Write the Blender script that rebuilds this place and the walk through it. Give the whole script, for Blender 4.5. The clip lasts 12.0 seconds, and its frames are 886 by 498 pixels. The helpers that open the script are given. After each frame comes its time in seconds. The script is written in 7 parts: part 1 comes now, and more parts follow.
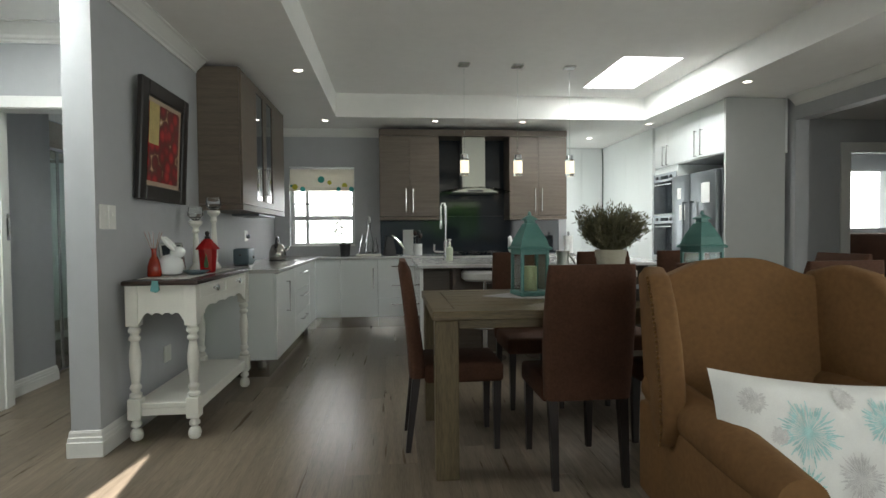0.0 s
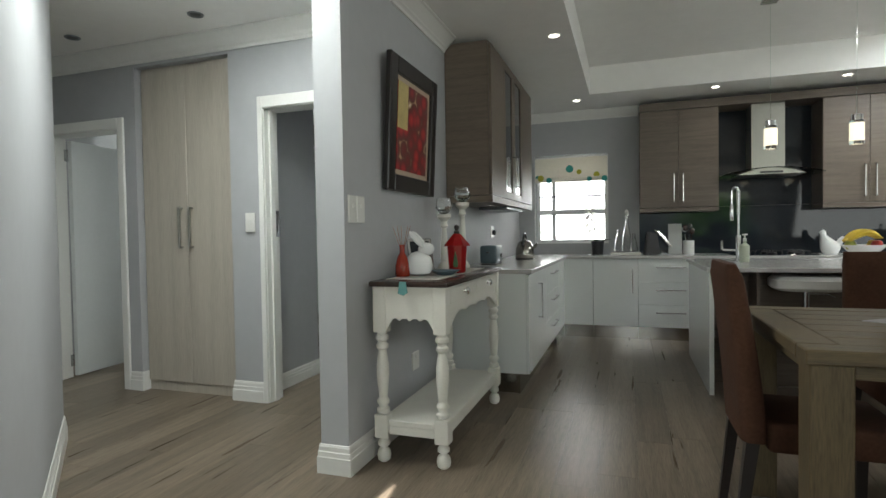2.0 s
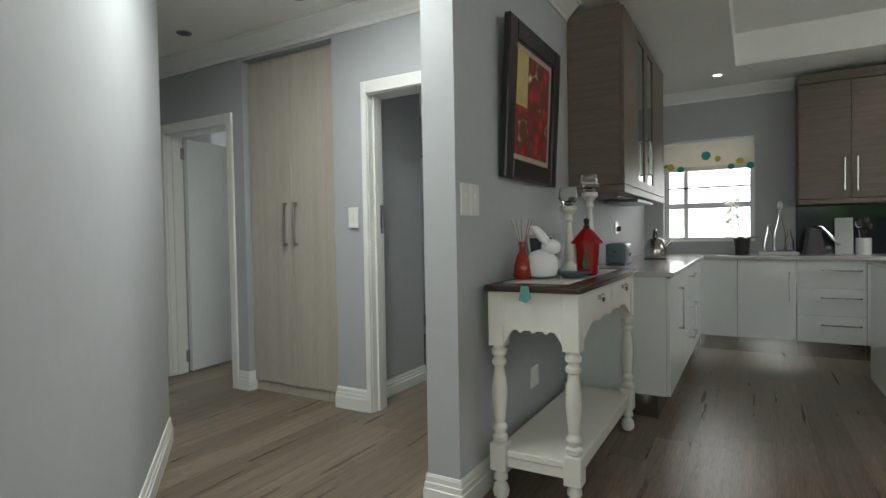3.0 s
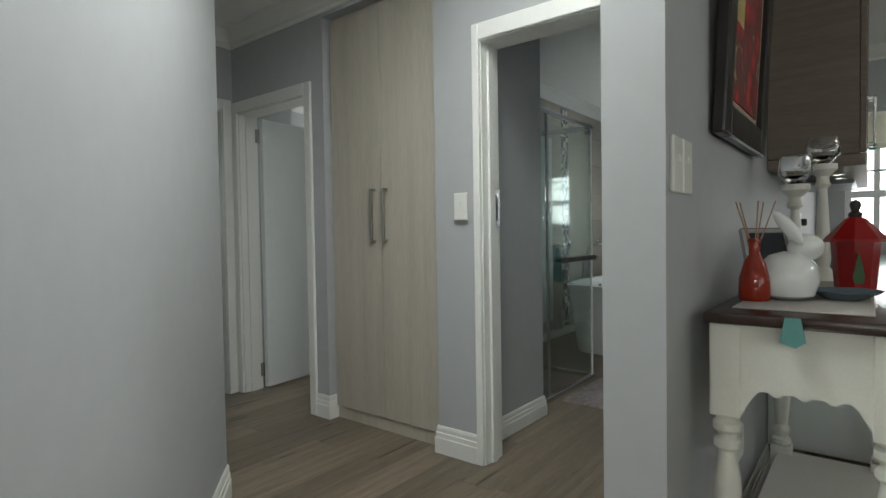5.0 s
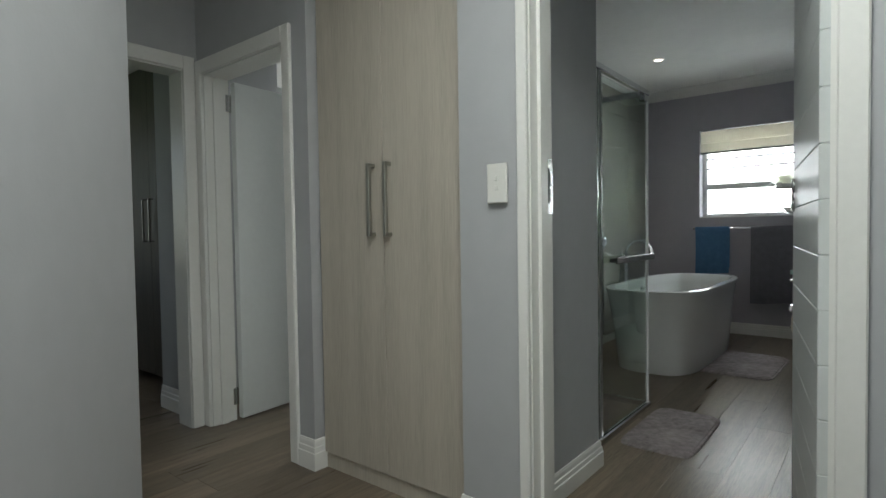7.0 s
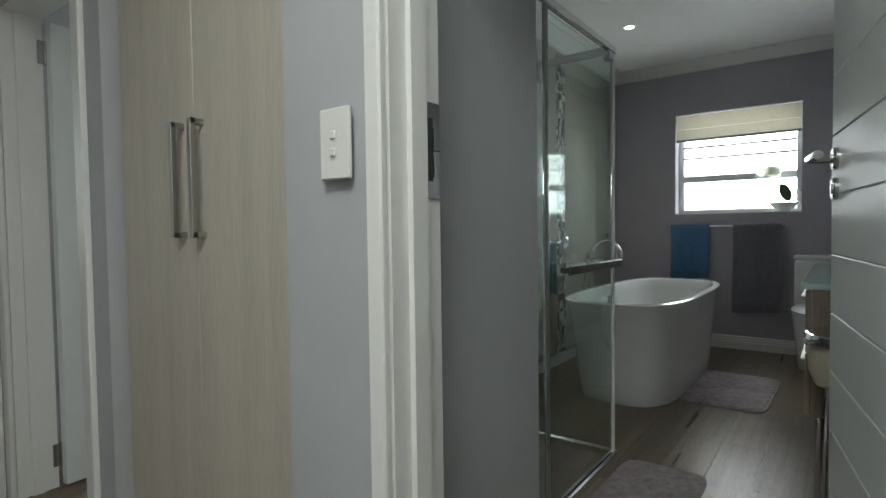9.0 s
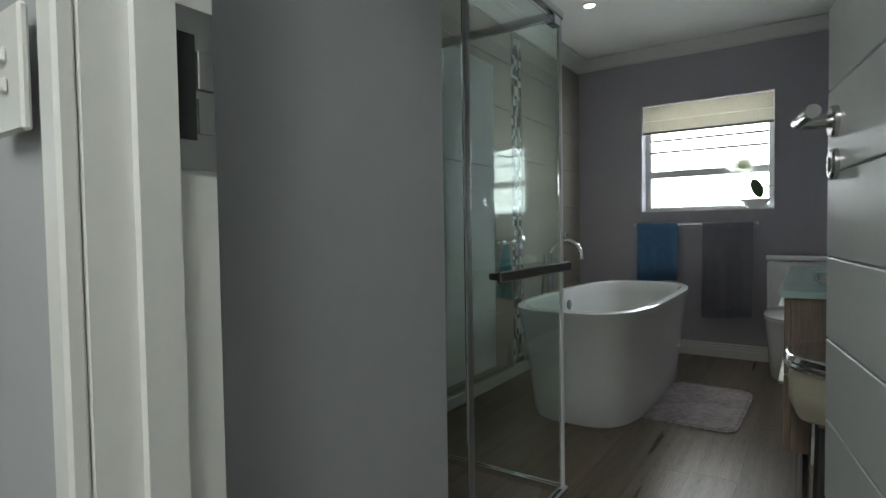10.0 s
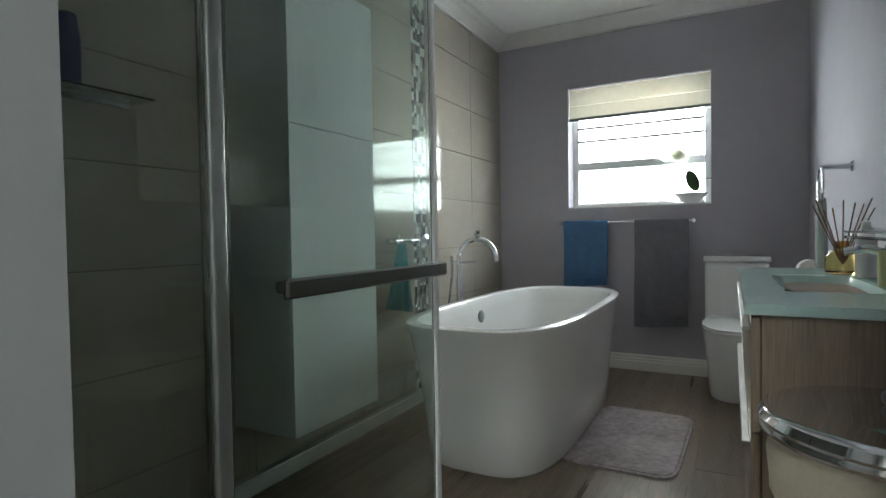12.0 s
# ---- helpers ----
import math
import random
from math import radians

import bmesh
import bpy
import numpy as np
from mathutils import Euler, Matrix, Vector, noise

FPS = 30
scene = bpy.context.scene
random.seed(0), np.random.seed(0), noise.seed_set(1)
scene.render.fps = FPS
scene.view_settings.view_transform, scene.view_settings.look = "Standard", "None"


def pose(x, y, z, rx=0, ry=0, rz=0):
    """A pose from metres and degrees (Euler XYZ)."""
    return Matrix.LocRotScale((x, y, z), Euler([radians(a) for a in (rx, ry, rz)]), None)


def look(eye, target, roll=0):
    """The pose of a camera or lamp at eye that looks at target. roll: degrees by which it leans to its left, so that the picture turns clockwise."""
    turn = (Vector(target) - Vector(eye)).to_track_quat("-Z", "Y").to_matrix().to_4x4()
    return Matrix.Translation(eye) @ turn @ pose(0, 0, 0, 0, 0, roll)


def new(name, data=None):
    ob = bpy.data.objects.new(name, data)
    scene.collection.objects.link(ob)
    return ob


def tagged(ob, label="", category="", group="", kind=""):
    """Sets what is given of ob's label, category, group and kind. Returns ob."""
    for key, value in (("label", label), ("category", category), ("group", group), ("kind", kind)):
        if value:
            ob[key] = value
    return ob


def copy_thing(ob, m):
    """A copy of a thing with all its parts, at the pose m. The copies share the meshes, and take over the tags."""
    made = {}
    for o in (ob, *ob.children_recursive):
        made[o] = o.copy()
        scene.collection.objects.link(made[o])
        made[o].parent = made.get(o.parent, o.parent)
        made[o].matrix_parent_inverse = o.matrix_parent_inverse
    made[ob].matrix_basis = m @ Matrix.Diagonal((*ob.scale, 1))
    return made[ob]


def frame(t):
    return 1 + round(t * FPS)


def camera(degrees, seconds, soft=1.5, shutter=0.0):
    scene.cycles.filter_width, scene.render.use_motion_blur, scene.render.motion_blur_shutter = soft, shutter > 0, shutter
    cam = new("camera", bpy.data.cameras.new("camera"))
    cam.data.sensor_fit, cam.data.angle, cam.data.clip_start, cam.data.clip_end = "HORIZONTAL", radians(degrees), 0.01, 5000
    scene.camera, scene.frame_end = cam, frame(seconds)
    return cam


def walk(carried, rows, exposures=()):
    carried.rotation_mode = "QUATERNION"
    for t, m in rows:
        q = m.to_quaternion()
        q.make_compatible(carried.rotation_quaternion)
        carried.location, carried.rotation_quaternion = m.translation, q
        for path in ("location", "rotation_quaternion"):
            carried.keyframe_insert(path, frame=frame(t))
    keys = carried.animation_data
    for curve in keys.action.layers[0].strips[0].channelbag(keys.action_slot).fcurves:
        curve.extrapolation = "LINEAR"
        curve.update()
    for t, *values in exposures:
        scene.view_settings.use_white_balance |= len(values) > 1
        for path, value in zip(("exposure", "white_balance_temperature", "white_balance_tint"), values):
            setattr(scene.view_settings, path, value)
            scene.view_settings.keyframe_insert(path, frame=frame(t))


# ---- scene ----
cam = camera(78.6, 12.0)
METRES, EYE, TILT, LEAN, TURN = 5.0, 1.15, 0.0, 0.0, -5.5
ROWS = [
    (0.0, 0.0025, -0.0094, 0.0026, 0.15, -1.61, 0.49),
    (0.5, -0.0068, 0.0251, 0.0015, 6.01, -1.64, 0.66),
    (1.0, -0.0204, 0.0597, -0.0004, 12.12, -1.65, 0.78),
    (1.5, -0.0439, 0.0994, -0.0016, 18.49, -1.56, 0.91),
    (2.0, -0.0691, 0.1317, -0.0023, 24.31, -1.50, 0.93),
    (2.5, -0.0963, 0.1687, -0.0044, 30.31, -1.48, 0.98),
    (3.0, -0.1240, 0.2001, -0.0050, 35.17, -1.47, 1.01),
    (3.5, -0.1574, 0.2302, -0.0043, 38.45, -1.53, 1.04),
    (5.5, -0.3019, 0.3344, -0.0085, 44.42, -1.62, 0.9),
    (6.0, -0.3352, 0.3594, -0.0104, 44.63, -1.64, 0.92),
    (6.5, -0.3621, 0.3876, -0.0122, 44.65, -1.75, 0.91),
    (8.5, -0.4483, 0.5302, -0.0128, 42.72, -2.05, 0.76),
    (9.0, -0.4529, 0.5776, -0.0130, 41.92, -2.09, 0.76),
    (9.5, -0.4608, 0.6228, -0.0141, 40.77, -2.07, 0.79),
    (10.0, -0.4714, 0.6695, -0.0160, 39.57, -2.07, 0.88),
    (10.5, -0.4832, 0.7083, -0.0194, 38.08, -2.05, 0.75),
    (11.0, -0.4908, 0.7523, -0.0230, 36.90, -1.83, 0.83),
    (11.5, -0.4978, 0.7879, -0.0249, 35.51, -1.72, 0.8),
    (12.0, -0.5052, 0.8164, -0.0274, 33.63, -1.59, 0.92),
]
walk(cam, [(t, pose(0, 0, EYE, TILT, LEAN, TURN) @ pose(METRES * x, METRES * y, METRES * z, 90 + pitch, roll, yaw)) for t, x, y, z, yaw, pitch, roll in ROWS],
     [(0.0, 2.06), (1.0, 2.03), (2.0, 2.16), (3.5, 1.98), (5.5, 1.92), (6.5, 1.86), (8.5, 1.95), (9.5, 1.92), (11.0, 2.20), (12.0, 2.6)])

# world, sun, large lights
world = bpy.data.worlds.new("world")
scene.world = world
world.use_nodes = True
wn = world.node_tree
sky = wn.nodes.new("ShaderNodeTexSky")
sky.sky_type, sky.sun_disc = "NISHITA", False
sky.sun_elevation, sky.sun_rotation = radians(48), radians(181)
wn.links.new(sky.outputs[0], wn.nodes["Background"].inputs[0])
wn.nodes["Background"].inputs[1].default_value = 0.05


def lamp(name, kind, m, energy, color=(1, 1, 1), **kw):
    data = bpy.data.lights.new(name, kind)
    data.energy, data.color = energy * (1.0 if kind == "SUN" else 0.25), color
    ob = new(name, data)
    ob.matrix_world = m
    if kind == "AREA":
        data.shape, data.size, data.size_y = "RECTANGLE", kw["w"], kw["h"]
    if kind == "SUN":
        data.angle = radians(0.5)
    if kind == "SPOT":
        data.spot_size, data.spot_blend, data.shadow_soft_size = radians(kw["deg"]), 0.6, 0.03
    return ob


DAY = (0.94, 0.99, 0.955)
lamp("sun", "SUN", look((-0.2, -9.0, 10.0), (0, 0, 0)), 5.0, (1, 0.97, 0.92))
lamp("sky_bathroom_window", "AREA", look((-2.72, 8.70, 1.66), (-2.72, 5.0, 1.0)), 21, (0.86, 0.97, 1.0), w=0.95, h=0.85)
lamp("sky_kitchen_window", "AREA", look((-0.92, 7.55, 1.5), (-0.92, 4.0, 0.8)), 2.0, DAY, w=0.8, h=0.95)
lamp("sky_skylight", "AREA", look((2.53, 5.545, 2.844), (2.53, 5.545, 0)), 34, DAY, w=0.58, h=1.08)
# fill lamp added out of view on the east side, no doors known there
lamp("fill_east_unseen", "AREA", look((4.45, 0.0, 1.3), (-2.0, 1.6, 2.2)), 75, DAY, w=5.0, h=2.1)
# unseen fill lamp added over the passage mouth to brighten its walls
lamp("fill_passage_unseen", "AREA", look((-2.05, 2.62, 2.60), (-2.05, 2.62, 0)), 37, DAY, w=0.6, h=1.0)
lamp("sky_bedroom_window", "AREA", look((-5.2, 7.12, 1.5), (-5.0, 3.0, 1.0)), 27, DAY, w=1.3, h=1.1)
# the beam at (2.92, 7.75) is added to brighten the scullery
for dx, dy in ((-0.77, 4.67), (-0.79, 6.70), (0.55, 6.66), (1.65, 6.66), (3.32, 6.70), (3.32, 4.75), (2.92, 7.75), (-3.26, 7.18)):
    lamp("downlight_beam", "SPOT", look((dx, dy, 2.548), (dx, dy, 0)), 2.6 if dx > -3 else 9, (1.0, 0.94, 0.84), deg=115)
lamp("sky_patio_top", "AREA", look((0.45, -3.2, 1.97), (0.0, 3.0, 0.6)), 34, DAY, w=1.9, h=0.45)
# unseen fill lamp added in the scullery's west wall to brighten the recess
lamp("fill_scullery_unseen", "AREA", look((2.33, 8.03, 1.6), (4.5, 7.9, 1.3)), 8, DAY, w=0.8, h=1.15)
# fill lamp added out of view to lift the dim study
lamp("fill_study_unseen", "AREA", look((-7.5, 2.7, 1.5), (-4.0, 3.2, 0.8)), 1.4, DAY, w=1.0, h=1.1)
lamp("sky_lounge_window", "AREA", look((7.75, 8.19, 1.67), (6.0, 3.0, 0.8)), 15, DAY, w=0.8, h=0.92)

# ---------- materials ----------


class Mat:
    """Builds a node material: base colour from noise at two scales, bump and roughness variation."""

    def __init__(self, name, color, rough=0.5, metal=0.0, vary=0.08, scale=8.0, bump=0.0, bscale=120.0, stretch=(1, 1, 1), spec=0.5, coat=0.0):
        m = self.m = bpy.data.materials.new(name)
        m.use_nodes = True
        n = self.n = m.node_tree.nodes
        self.l = m.node_tree.links
        self.b = n["Principled BSDF"]
        self.b.inputs["Roughness"].default_value = rough
        self.b.inputs["Metallic"].default_value = metal
        self.b.inputs["Specular IOR Level"].default_value = spec
        self.b.inputs["Coat Weight"].default_value = coat
        tc = n.new("ShaderNodeTexCoord")
        mp = self.mp = n.new("ShaderNodeMapping")
        mp.inputs["Scale"].default_value = stretch
        self.l.new(tc.outputs["Object"], mp.inputs[0])
        big, fine = self.noise(scale, 4), self.noise(scale * 9, 3)
        mix = n.new("ShaderNodeMath")
        mix.operation = "ADD"
        self.l.new(big.outputs["Fac"], mix.inputs[0])
        self.l.new(fine.outputs["Fac"], mix.inputs[1])
        ramp = self.ramp = n.new("ShaderNodeValToRGB")
        half = n.new("ShaderNodeMath")
        half.operation = "MULTIPLY"
        half.inputs[1].default_value = 0.5
        self.l.new(mix.outputs[0], half.inputs[0])
        self.l.new(half.outputs[0], ramp.inputs[0])
        ramp.color_ramp.elements[0].position, ramp.color_ramp.elements[1].position = 0.3, 0.7
        c = Vector(color)
        ramp.color_ramp.elements[0].color = (*(c * (1 - vary)), 1)
        ramp.color_ramp.elements[1].color = (*(c * (1 + vary)), 1)
        self.l.new(ramp.outputs[0], self.b.inputs["Base Color"])
        rr = n.new("ShaderNodeMapRange")
        rr.inputs[3].default_value, rr.inputs[4].default_value = max(0.02, rough * 0.85), min(1, rough * 1.15)
        self.l.new(big.outputs["Fac"], rr.inputs[0])
        self.l.new(rr.outputs[0], self.b.inputs["Roughness"])
        if bump:
            bn = self.noise(bscale, 3)
            bp = n.new("ShaderNodeBump")
            bp.inputs["Strength"].default_value, bp.inputs["Distance"].default_value = bump, 0.002
            self.l.new(bn.outputs["Fac"], bp.inputs["Height"])
            self.l.new(bp.outputs[0], self.b.inputs["Normal"])

    def noise(self, scale, detail):
        t = self.n.new("ShaderNodeTexNoise")
        t.inputs["Scale"].default_value, t.inputs["Detail"].default_value = scale, detail
        self.l.new(self.mp.outputs[0], t.inputs["Vector"])
        return t

    def per_object(self, amount):
        """Brightness varies from one piece to the next."""
        oi = self.n.new("ShaderNodeObjectInfo")
        mr = self.n.new("ShaderNodeMapRange")
        mr.inputs[3].default_value, mr.inputs[4].default_value = 1 - amount, 1 + amount
        self.l.new(oi.outputs["Random"], mr.inputs[0])
        mul = self.n.new("ShaderNodeVectorMath")
        mul.operation = "SCALE"
        self.l.new(self.ramp.outputs[0], mul.inputs[0])
        self.l.new(mr.outputs[0], mul.inputs["Scale"])
        self.l.new(mul.outputs[0], self.b.inputs["Base Color"])
        return self


def wood(name, dark, light, rough=0.45, grain=(1, 1, 1), scale=3.0, per=0.0, bump=0.15, spec=0.5, wave=0.0):
    """Long-grained wood: noise stretched along one axis, in three colours."""
    w = Mat(name, light, rough, 0, 0.1, scale, bump, 60, grain, spec)
    e = w.ramp.color_ramp.elements
    e[0].color, e[1].color = (*dark, 1), (*light, 1)
    e[0].position, e[1].position = 0.28, 0.72
    mid = e.new(0.5)
    mid.color = (*((Vector(dark) * 0.45 + Vector(light) * 0.55)), 1)
    if wave:
        # broad embossed ridges along the grain, under the fine grain
        wn_ = w.noise(scale * 0.8, 2)
        wb = w.n.new("ShaderNodeBump")
        wb.inputs["Strength"].default_value, wb.inputs["Distance"].default_value = wave, 0.004
        w.l.new(wn_.outputs["Fac"], wb.inputs["Height"])
        fine = [x for x in w.n if x.type == "BUMP" and x is not wb][0]
        w.l.new(wb.outputs[0], fine.inputs["Normal"])
    if per:
        w.per_object(per)
        oi = w.n.new("ShaderNodeObjectInfo")
        off = w.n.new("ShaderNodeVectorMath")
        off.operation = "SCALE"
        off.inputs[0].default_value = (37.0, 91.0, 53.0)
        w.l.new(oi.outputs["Random"], off.inputs["Scale"])
        w.l.new(off.outputs[0], w.mp.inputs["Location"])
    return w.m


def glass(name, color=(1, 1, 1), rough=0.0, ior=1.45):
    m = bpy.data.materials.new(name)
    m.use_nodes = True
    b = m.node_tree.nodes["Principled BSDF"]
    b.inputs["Base Color"].default_value = (*color, 1)
    b.inputs["Transmission Weight"].default_value = 1
    b.inputs["Roughness"].default_value = rough
    b.inputs["IOR"].default_value = ior
    return m


def translucent(name, color, fac):
    """Thin cloth or petal that lets light through: diffuse and translucent mixed, with a fine weave."""
    w = Mat(name, color, 0.9, 0, 0.05, 30, 0.4, 400)
    tr = w.n.new("ShaderNodeBsdfTranslucent")
    mx = w.n.new("ShaderNodeMixShader")
    mx.inputs[0].default_value = fac
    w.l.new(w.ramp.outputs[0], tr.inputs[0])
    w.l.new(w.b.outputs[0], mx.inputs[1])
    w.l.new(tr.outputs[0], mx.inputs[2])
    w.l.new(mx.outputs[0], w.n["Material Output"].inputs[0])
    return w.m


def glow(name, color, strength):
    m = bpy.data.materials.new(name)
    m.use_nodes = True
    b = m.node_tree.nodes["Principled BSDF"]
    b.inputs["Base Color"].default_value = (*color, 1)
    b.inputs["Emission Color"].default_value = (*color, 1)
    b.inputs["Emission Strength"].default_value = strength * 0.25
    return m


WALL = Mat("wall_paint_grey", (0.416, 0.426, 0.438), 0.62, 0, 0.035, 1.5, 0.2, 70, spec=0.3).m
WALLB = Mat("wall_paint_mauve", (0.45, 0.435, 0.475), 0.8, 0, 0.035, 1.5, 0.2, 70, spec=0.2).m
WALLW = Mat("wall_paint_pale", (0.47, 0.48, 0.47), 0.6, 0, 0.03, 1.5, 0.1, 260).m
CEIL = Mat("ceiling_paint", (0.85, 0.85, 0.825), 0.8, 0, 0.03, 1.2, 0.08, 200).m
TRIM = Mat("trim_white_gloss", (0.74, 0.74, 0.71), 0.3, 0, 0.03, 5, 0.06, 90).m
DOORW = Mat("door_paint_white", (0.66, 0.69, 0.68), 0.35, 0, 0.03, 4, 0.06, 90).m
PLANK = wood("vinyl_plank", (0.088, 0.068, 0.049), (0.238, 0.192, 0.143), 0.29, (10, 0.5, 10), 2.6, 0.19, 0.13, 0.16, wave=0.11)
CUPW = wood("cupboard_laminate", (0.385, 0.350, 0.292), (0.53, 0.49, 0.42), 0.5, (8, 8, 0.5), 2.2, 0.03)
KITW = wood("kitchen_laminate_brown", (0.085, 0.066, 0.050), (0.175, 0.138, 0.108), 0.45, (0.6, 0.6, 14), 3.0, 0.04)
GLOSSW = Mat("gloss_white_door", (0.74, 0.77, 0.76), 0.08, 0, 0.01, 3).m
STONE = Mat("counter_stone", (0.52, 0.51, 0.50), 0.15, 0, 0.12, 60).m
STEEL = Mat("brushed_steel", (0.50, 0.50, 0.49), 0.24, 1, 0.02, 3).m
KICK = Mat("polished_kick_steel", (0.42, 0.40, 0.37), 0.13, 1, 0.03, 3).m
HOODST = Mat("hood_steel", (0.40, 0.40, 0.36), 0.32, 1, 0.03, 3).m
# chrome darkened in its base colour to stand for dark reflections
DKCHROME = Mat("dark_reflection_chrome", (0.20, 0.20, 0.19), 0.22, 1, 0.04, 5).m
CHROME = Mat("chrome", (0.75, 0.76, 0.77), 0.06, 1, 0.02, 5).m
DSTEEL = Mat("fridge_steel", (0.22, 0.24, 0.255), 0.35, 0.8, 0.04, 5).m
BLACK = Mat("black_plastic", (0.02, 0.02, 0.022), 0.35, 0, 0.1, 20).m
BGLASS = Mat("dark_splashback_glass", (0.018, 0.023, 0.030), 0.05, 0, 0.1, 3).m
CREAM = Mat("chalk_paint_cream", (0.70, 0.69, 0.63), 0.5, 0, 0.05, 14, 0.15, 120).m
DKWOOD = wood("dark_stained_wood", (0.018, 0.010, 0.008), (0.050, 0.028, 0.022), 0.25, (6, 0.7, 6), 4)
TABLEW = wood("weathered_table_wood", (0.058, 0.042, 0.021), (0.170, 0.125, 0.066), 0.55, (0.8, 9, 9), 3.0, 0.08, 0.4)
TABLEL = wood("weathered_leg_wood", (0.058, 0.042, 0.021), (0.170, 0.125, 0.066), 0.55, (9, 9, 0.8), 3.0, 0.08, 0.4)
SUEDE = Mat("brown_suede", (0.072, 0.034, 0.021), 0.9, 0, 0.25, 9, 0.3, 400, spec=0.2).m
SUEDEB = Mat("tan_velvet", (0.175, 0.092, 0.037), 0.85, 0, 0.2, 6, 0.3, 500, spec=0.25).m
LEGBLK = Mat("black_brown_leg", (0.018, 0.012, 0.010), 0.4, 0, 0.2, 15).m
TUBW = Mat("acrylic_white", (0.78, 0.79, 0.78), 0.12, 0, 0.01, 3).m
CERAM = Mat("ceramic_white", (0.75, 0.76, 0.75), 0.12, 0, 0.01, 3).m
TILE = Mat("beige_polished_tile", (0.40, 0.37, 0.315), 0.06, 0, 0.07, 5, spec=0.3).per_object(0.03).m
GROUT = Mat("dark_grout", (0.10, 0.095, 0.085), 0.9, 0, 0.1, 40).m
MATF = Mat("grey_bath_mat", (0.315, 0.275, 0.275), 1.0, 0, 0.4, 4, 1.0, 420, spec=0.1).m
TOWB = Mat("blue_towel", (0.095, 0.205, 0.360), 1.0, 0, 0.15, 20, 1.0, 500, spec=0.1).m
TOWG = Mat("grey_towel", (0.20, 0.20, 0.225), 1.0, 0, 0.15, 20, 1.0, 500, spec=0.1).m
CLEAR = glass("clear_glass", (0.865, 0.942, 0.908))
PALEG = glass("pale_glass", (0.98, 0.99, 0.985))
PANE = glass("window_glass", (1, 1, 1))
FROST = Mat("frosted_glass_top", (0.52, 0.72, 0.68), 0.12, 0, 0.03, 6).m
ALU = Mat("white_aluminium", (0.72, 0.73, 0.74), 0.35, 0, 0.02, 6).m
LIN = Mat("blind_linen", (0.60, 0.56, 0.47), 0.9, 0, 0.06, 60, 0.5, 500).m
RED = Mat("red_lacquer", (0.29, 0.009, 0.010), 0.18, 0, 0.08, 10).m
ORANGE = Mat("orange_red_glass", (0.27, 0.024, 0.010), 0.12, 0, 0.1, 10).m
TEAL = Mat("teal_chalk_metal", (0.070, 0.185, 0.162), 0.5, 0, 0.15, 14, 0.2, 160).m
WAX = Mat("candle_wax", (0.62, 0.62, 0.36), 0.5, 0, 0.04, 10).m
VANW = wood("vanity_laminate", (0.150, 0.112, 0.082), (0.340, 0.270, 0.200), 0.4, (10, 10, 0.5), 3.0)
GREEN = Mat("leaf_green", (0.045, 0.095, 0.03), 0.5, 0, 0.3, 25).m
DRYLEAF = Mat("dried_bush", (0.115, 0.105, 0.055), 0.8, 0, 0.4, 30).m
PETAL = translucent("orchid_petal", (0.93, 0.93, 0.88), 0.7)
SWITCH = Mat("switch_plastic", (0.72, 0.72, 0.68), 0.3, 0, 0.02, 12).m
RUBBER = Mat("white_cushion", (0.62, 0.62, 0.60), 0.5, 0, 0.04, 10).m
SKYGLOW = glow("skylight_diffuser", (0.97, 0.98, 1.0), 6.0)
LAMPGLOW = glow("lamp_shade_glow", (1.0, 0.86, 0.64), 1.2)
DLGLOW = glow("downlight_glow", (1.0, 0.93, 0.82), 9.0)
# emission stands in for blown-out daylight beyond the windows
OUTGLOW = glow("outdoor_glow", (0.95, 0.98, 1.0), 1.5)
BLIND = translucent("blind_voile", (0.80, 0.77, 0.69), 0.32)
SUNLEAF = translucent("sunlit_leaf", (0.13, 0.30, 0.05), 0.55)
BOUNCE = Mat("pale_bounce_slab", (0.42, 0.40, 0.36), 0.8, 0, 0.12, 3, 0.3, 90).m

# ---------- mesh helpers ----------


def box(bm, x0, x1, y0, y1, z0, z1, bevel=0.0, seg=1):
    r = bmesh.ops.create_cube(bm, size=1, matrix=Matrix.LocRotScale(((x0 + x1) / 2, (y0 + y1) / 2, (z0 + z1) / 2), None, (abs(x1 - x0), abs(y1 - y0), abs(z1 - z0))))
    if bevel:
        es = {e for v in r["verts"] for e in v.link_edges}
        bmesh.ops.bevel(bm, geom=list(es), offset=bevel, segments=seg, affect="EDGES", profile=0.5)
    return bm


def B(*a, **k):
    return box(bmesh.new(), *a, **k)


def lathe(bm, prof, seg=20, cx=0, cy=0, cz=0):
    """A turned shape from (radius, height) pairs."""
    rings = []
    for r, z in prof:
        rings.append([bm.verts.new((cx + max(r, 1e-4) * math.cos(2 * math.pi * i / seg), cy + max(r, 1e-4) * math.sin(2 * math.pi * i / seg), cz + z)) for i in range(seg)])
    for a, b in zip(rings, rings[1:]):
        for i in range(seg):
            bm.faces.new((a[i], a[(i + 1) % seg], b[(i + 1) % seg], b[i]))
    bm.faces.new(rings[0][::-1])
    bm.faces.new(rings[-1])
    return bm


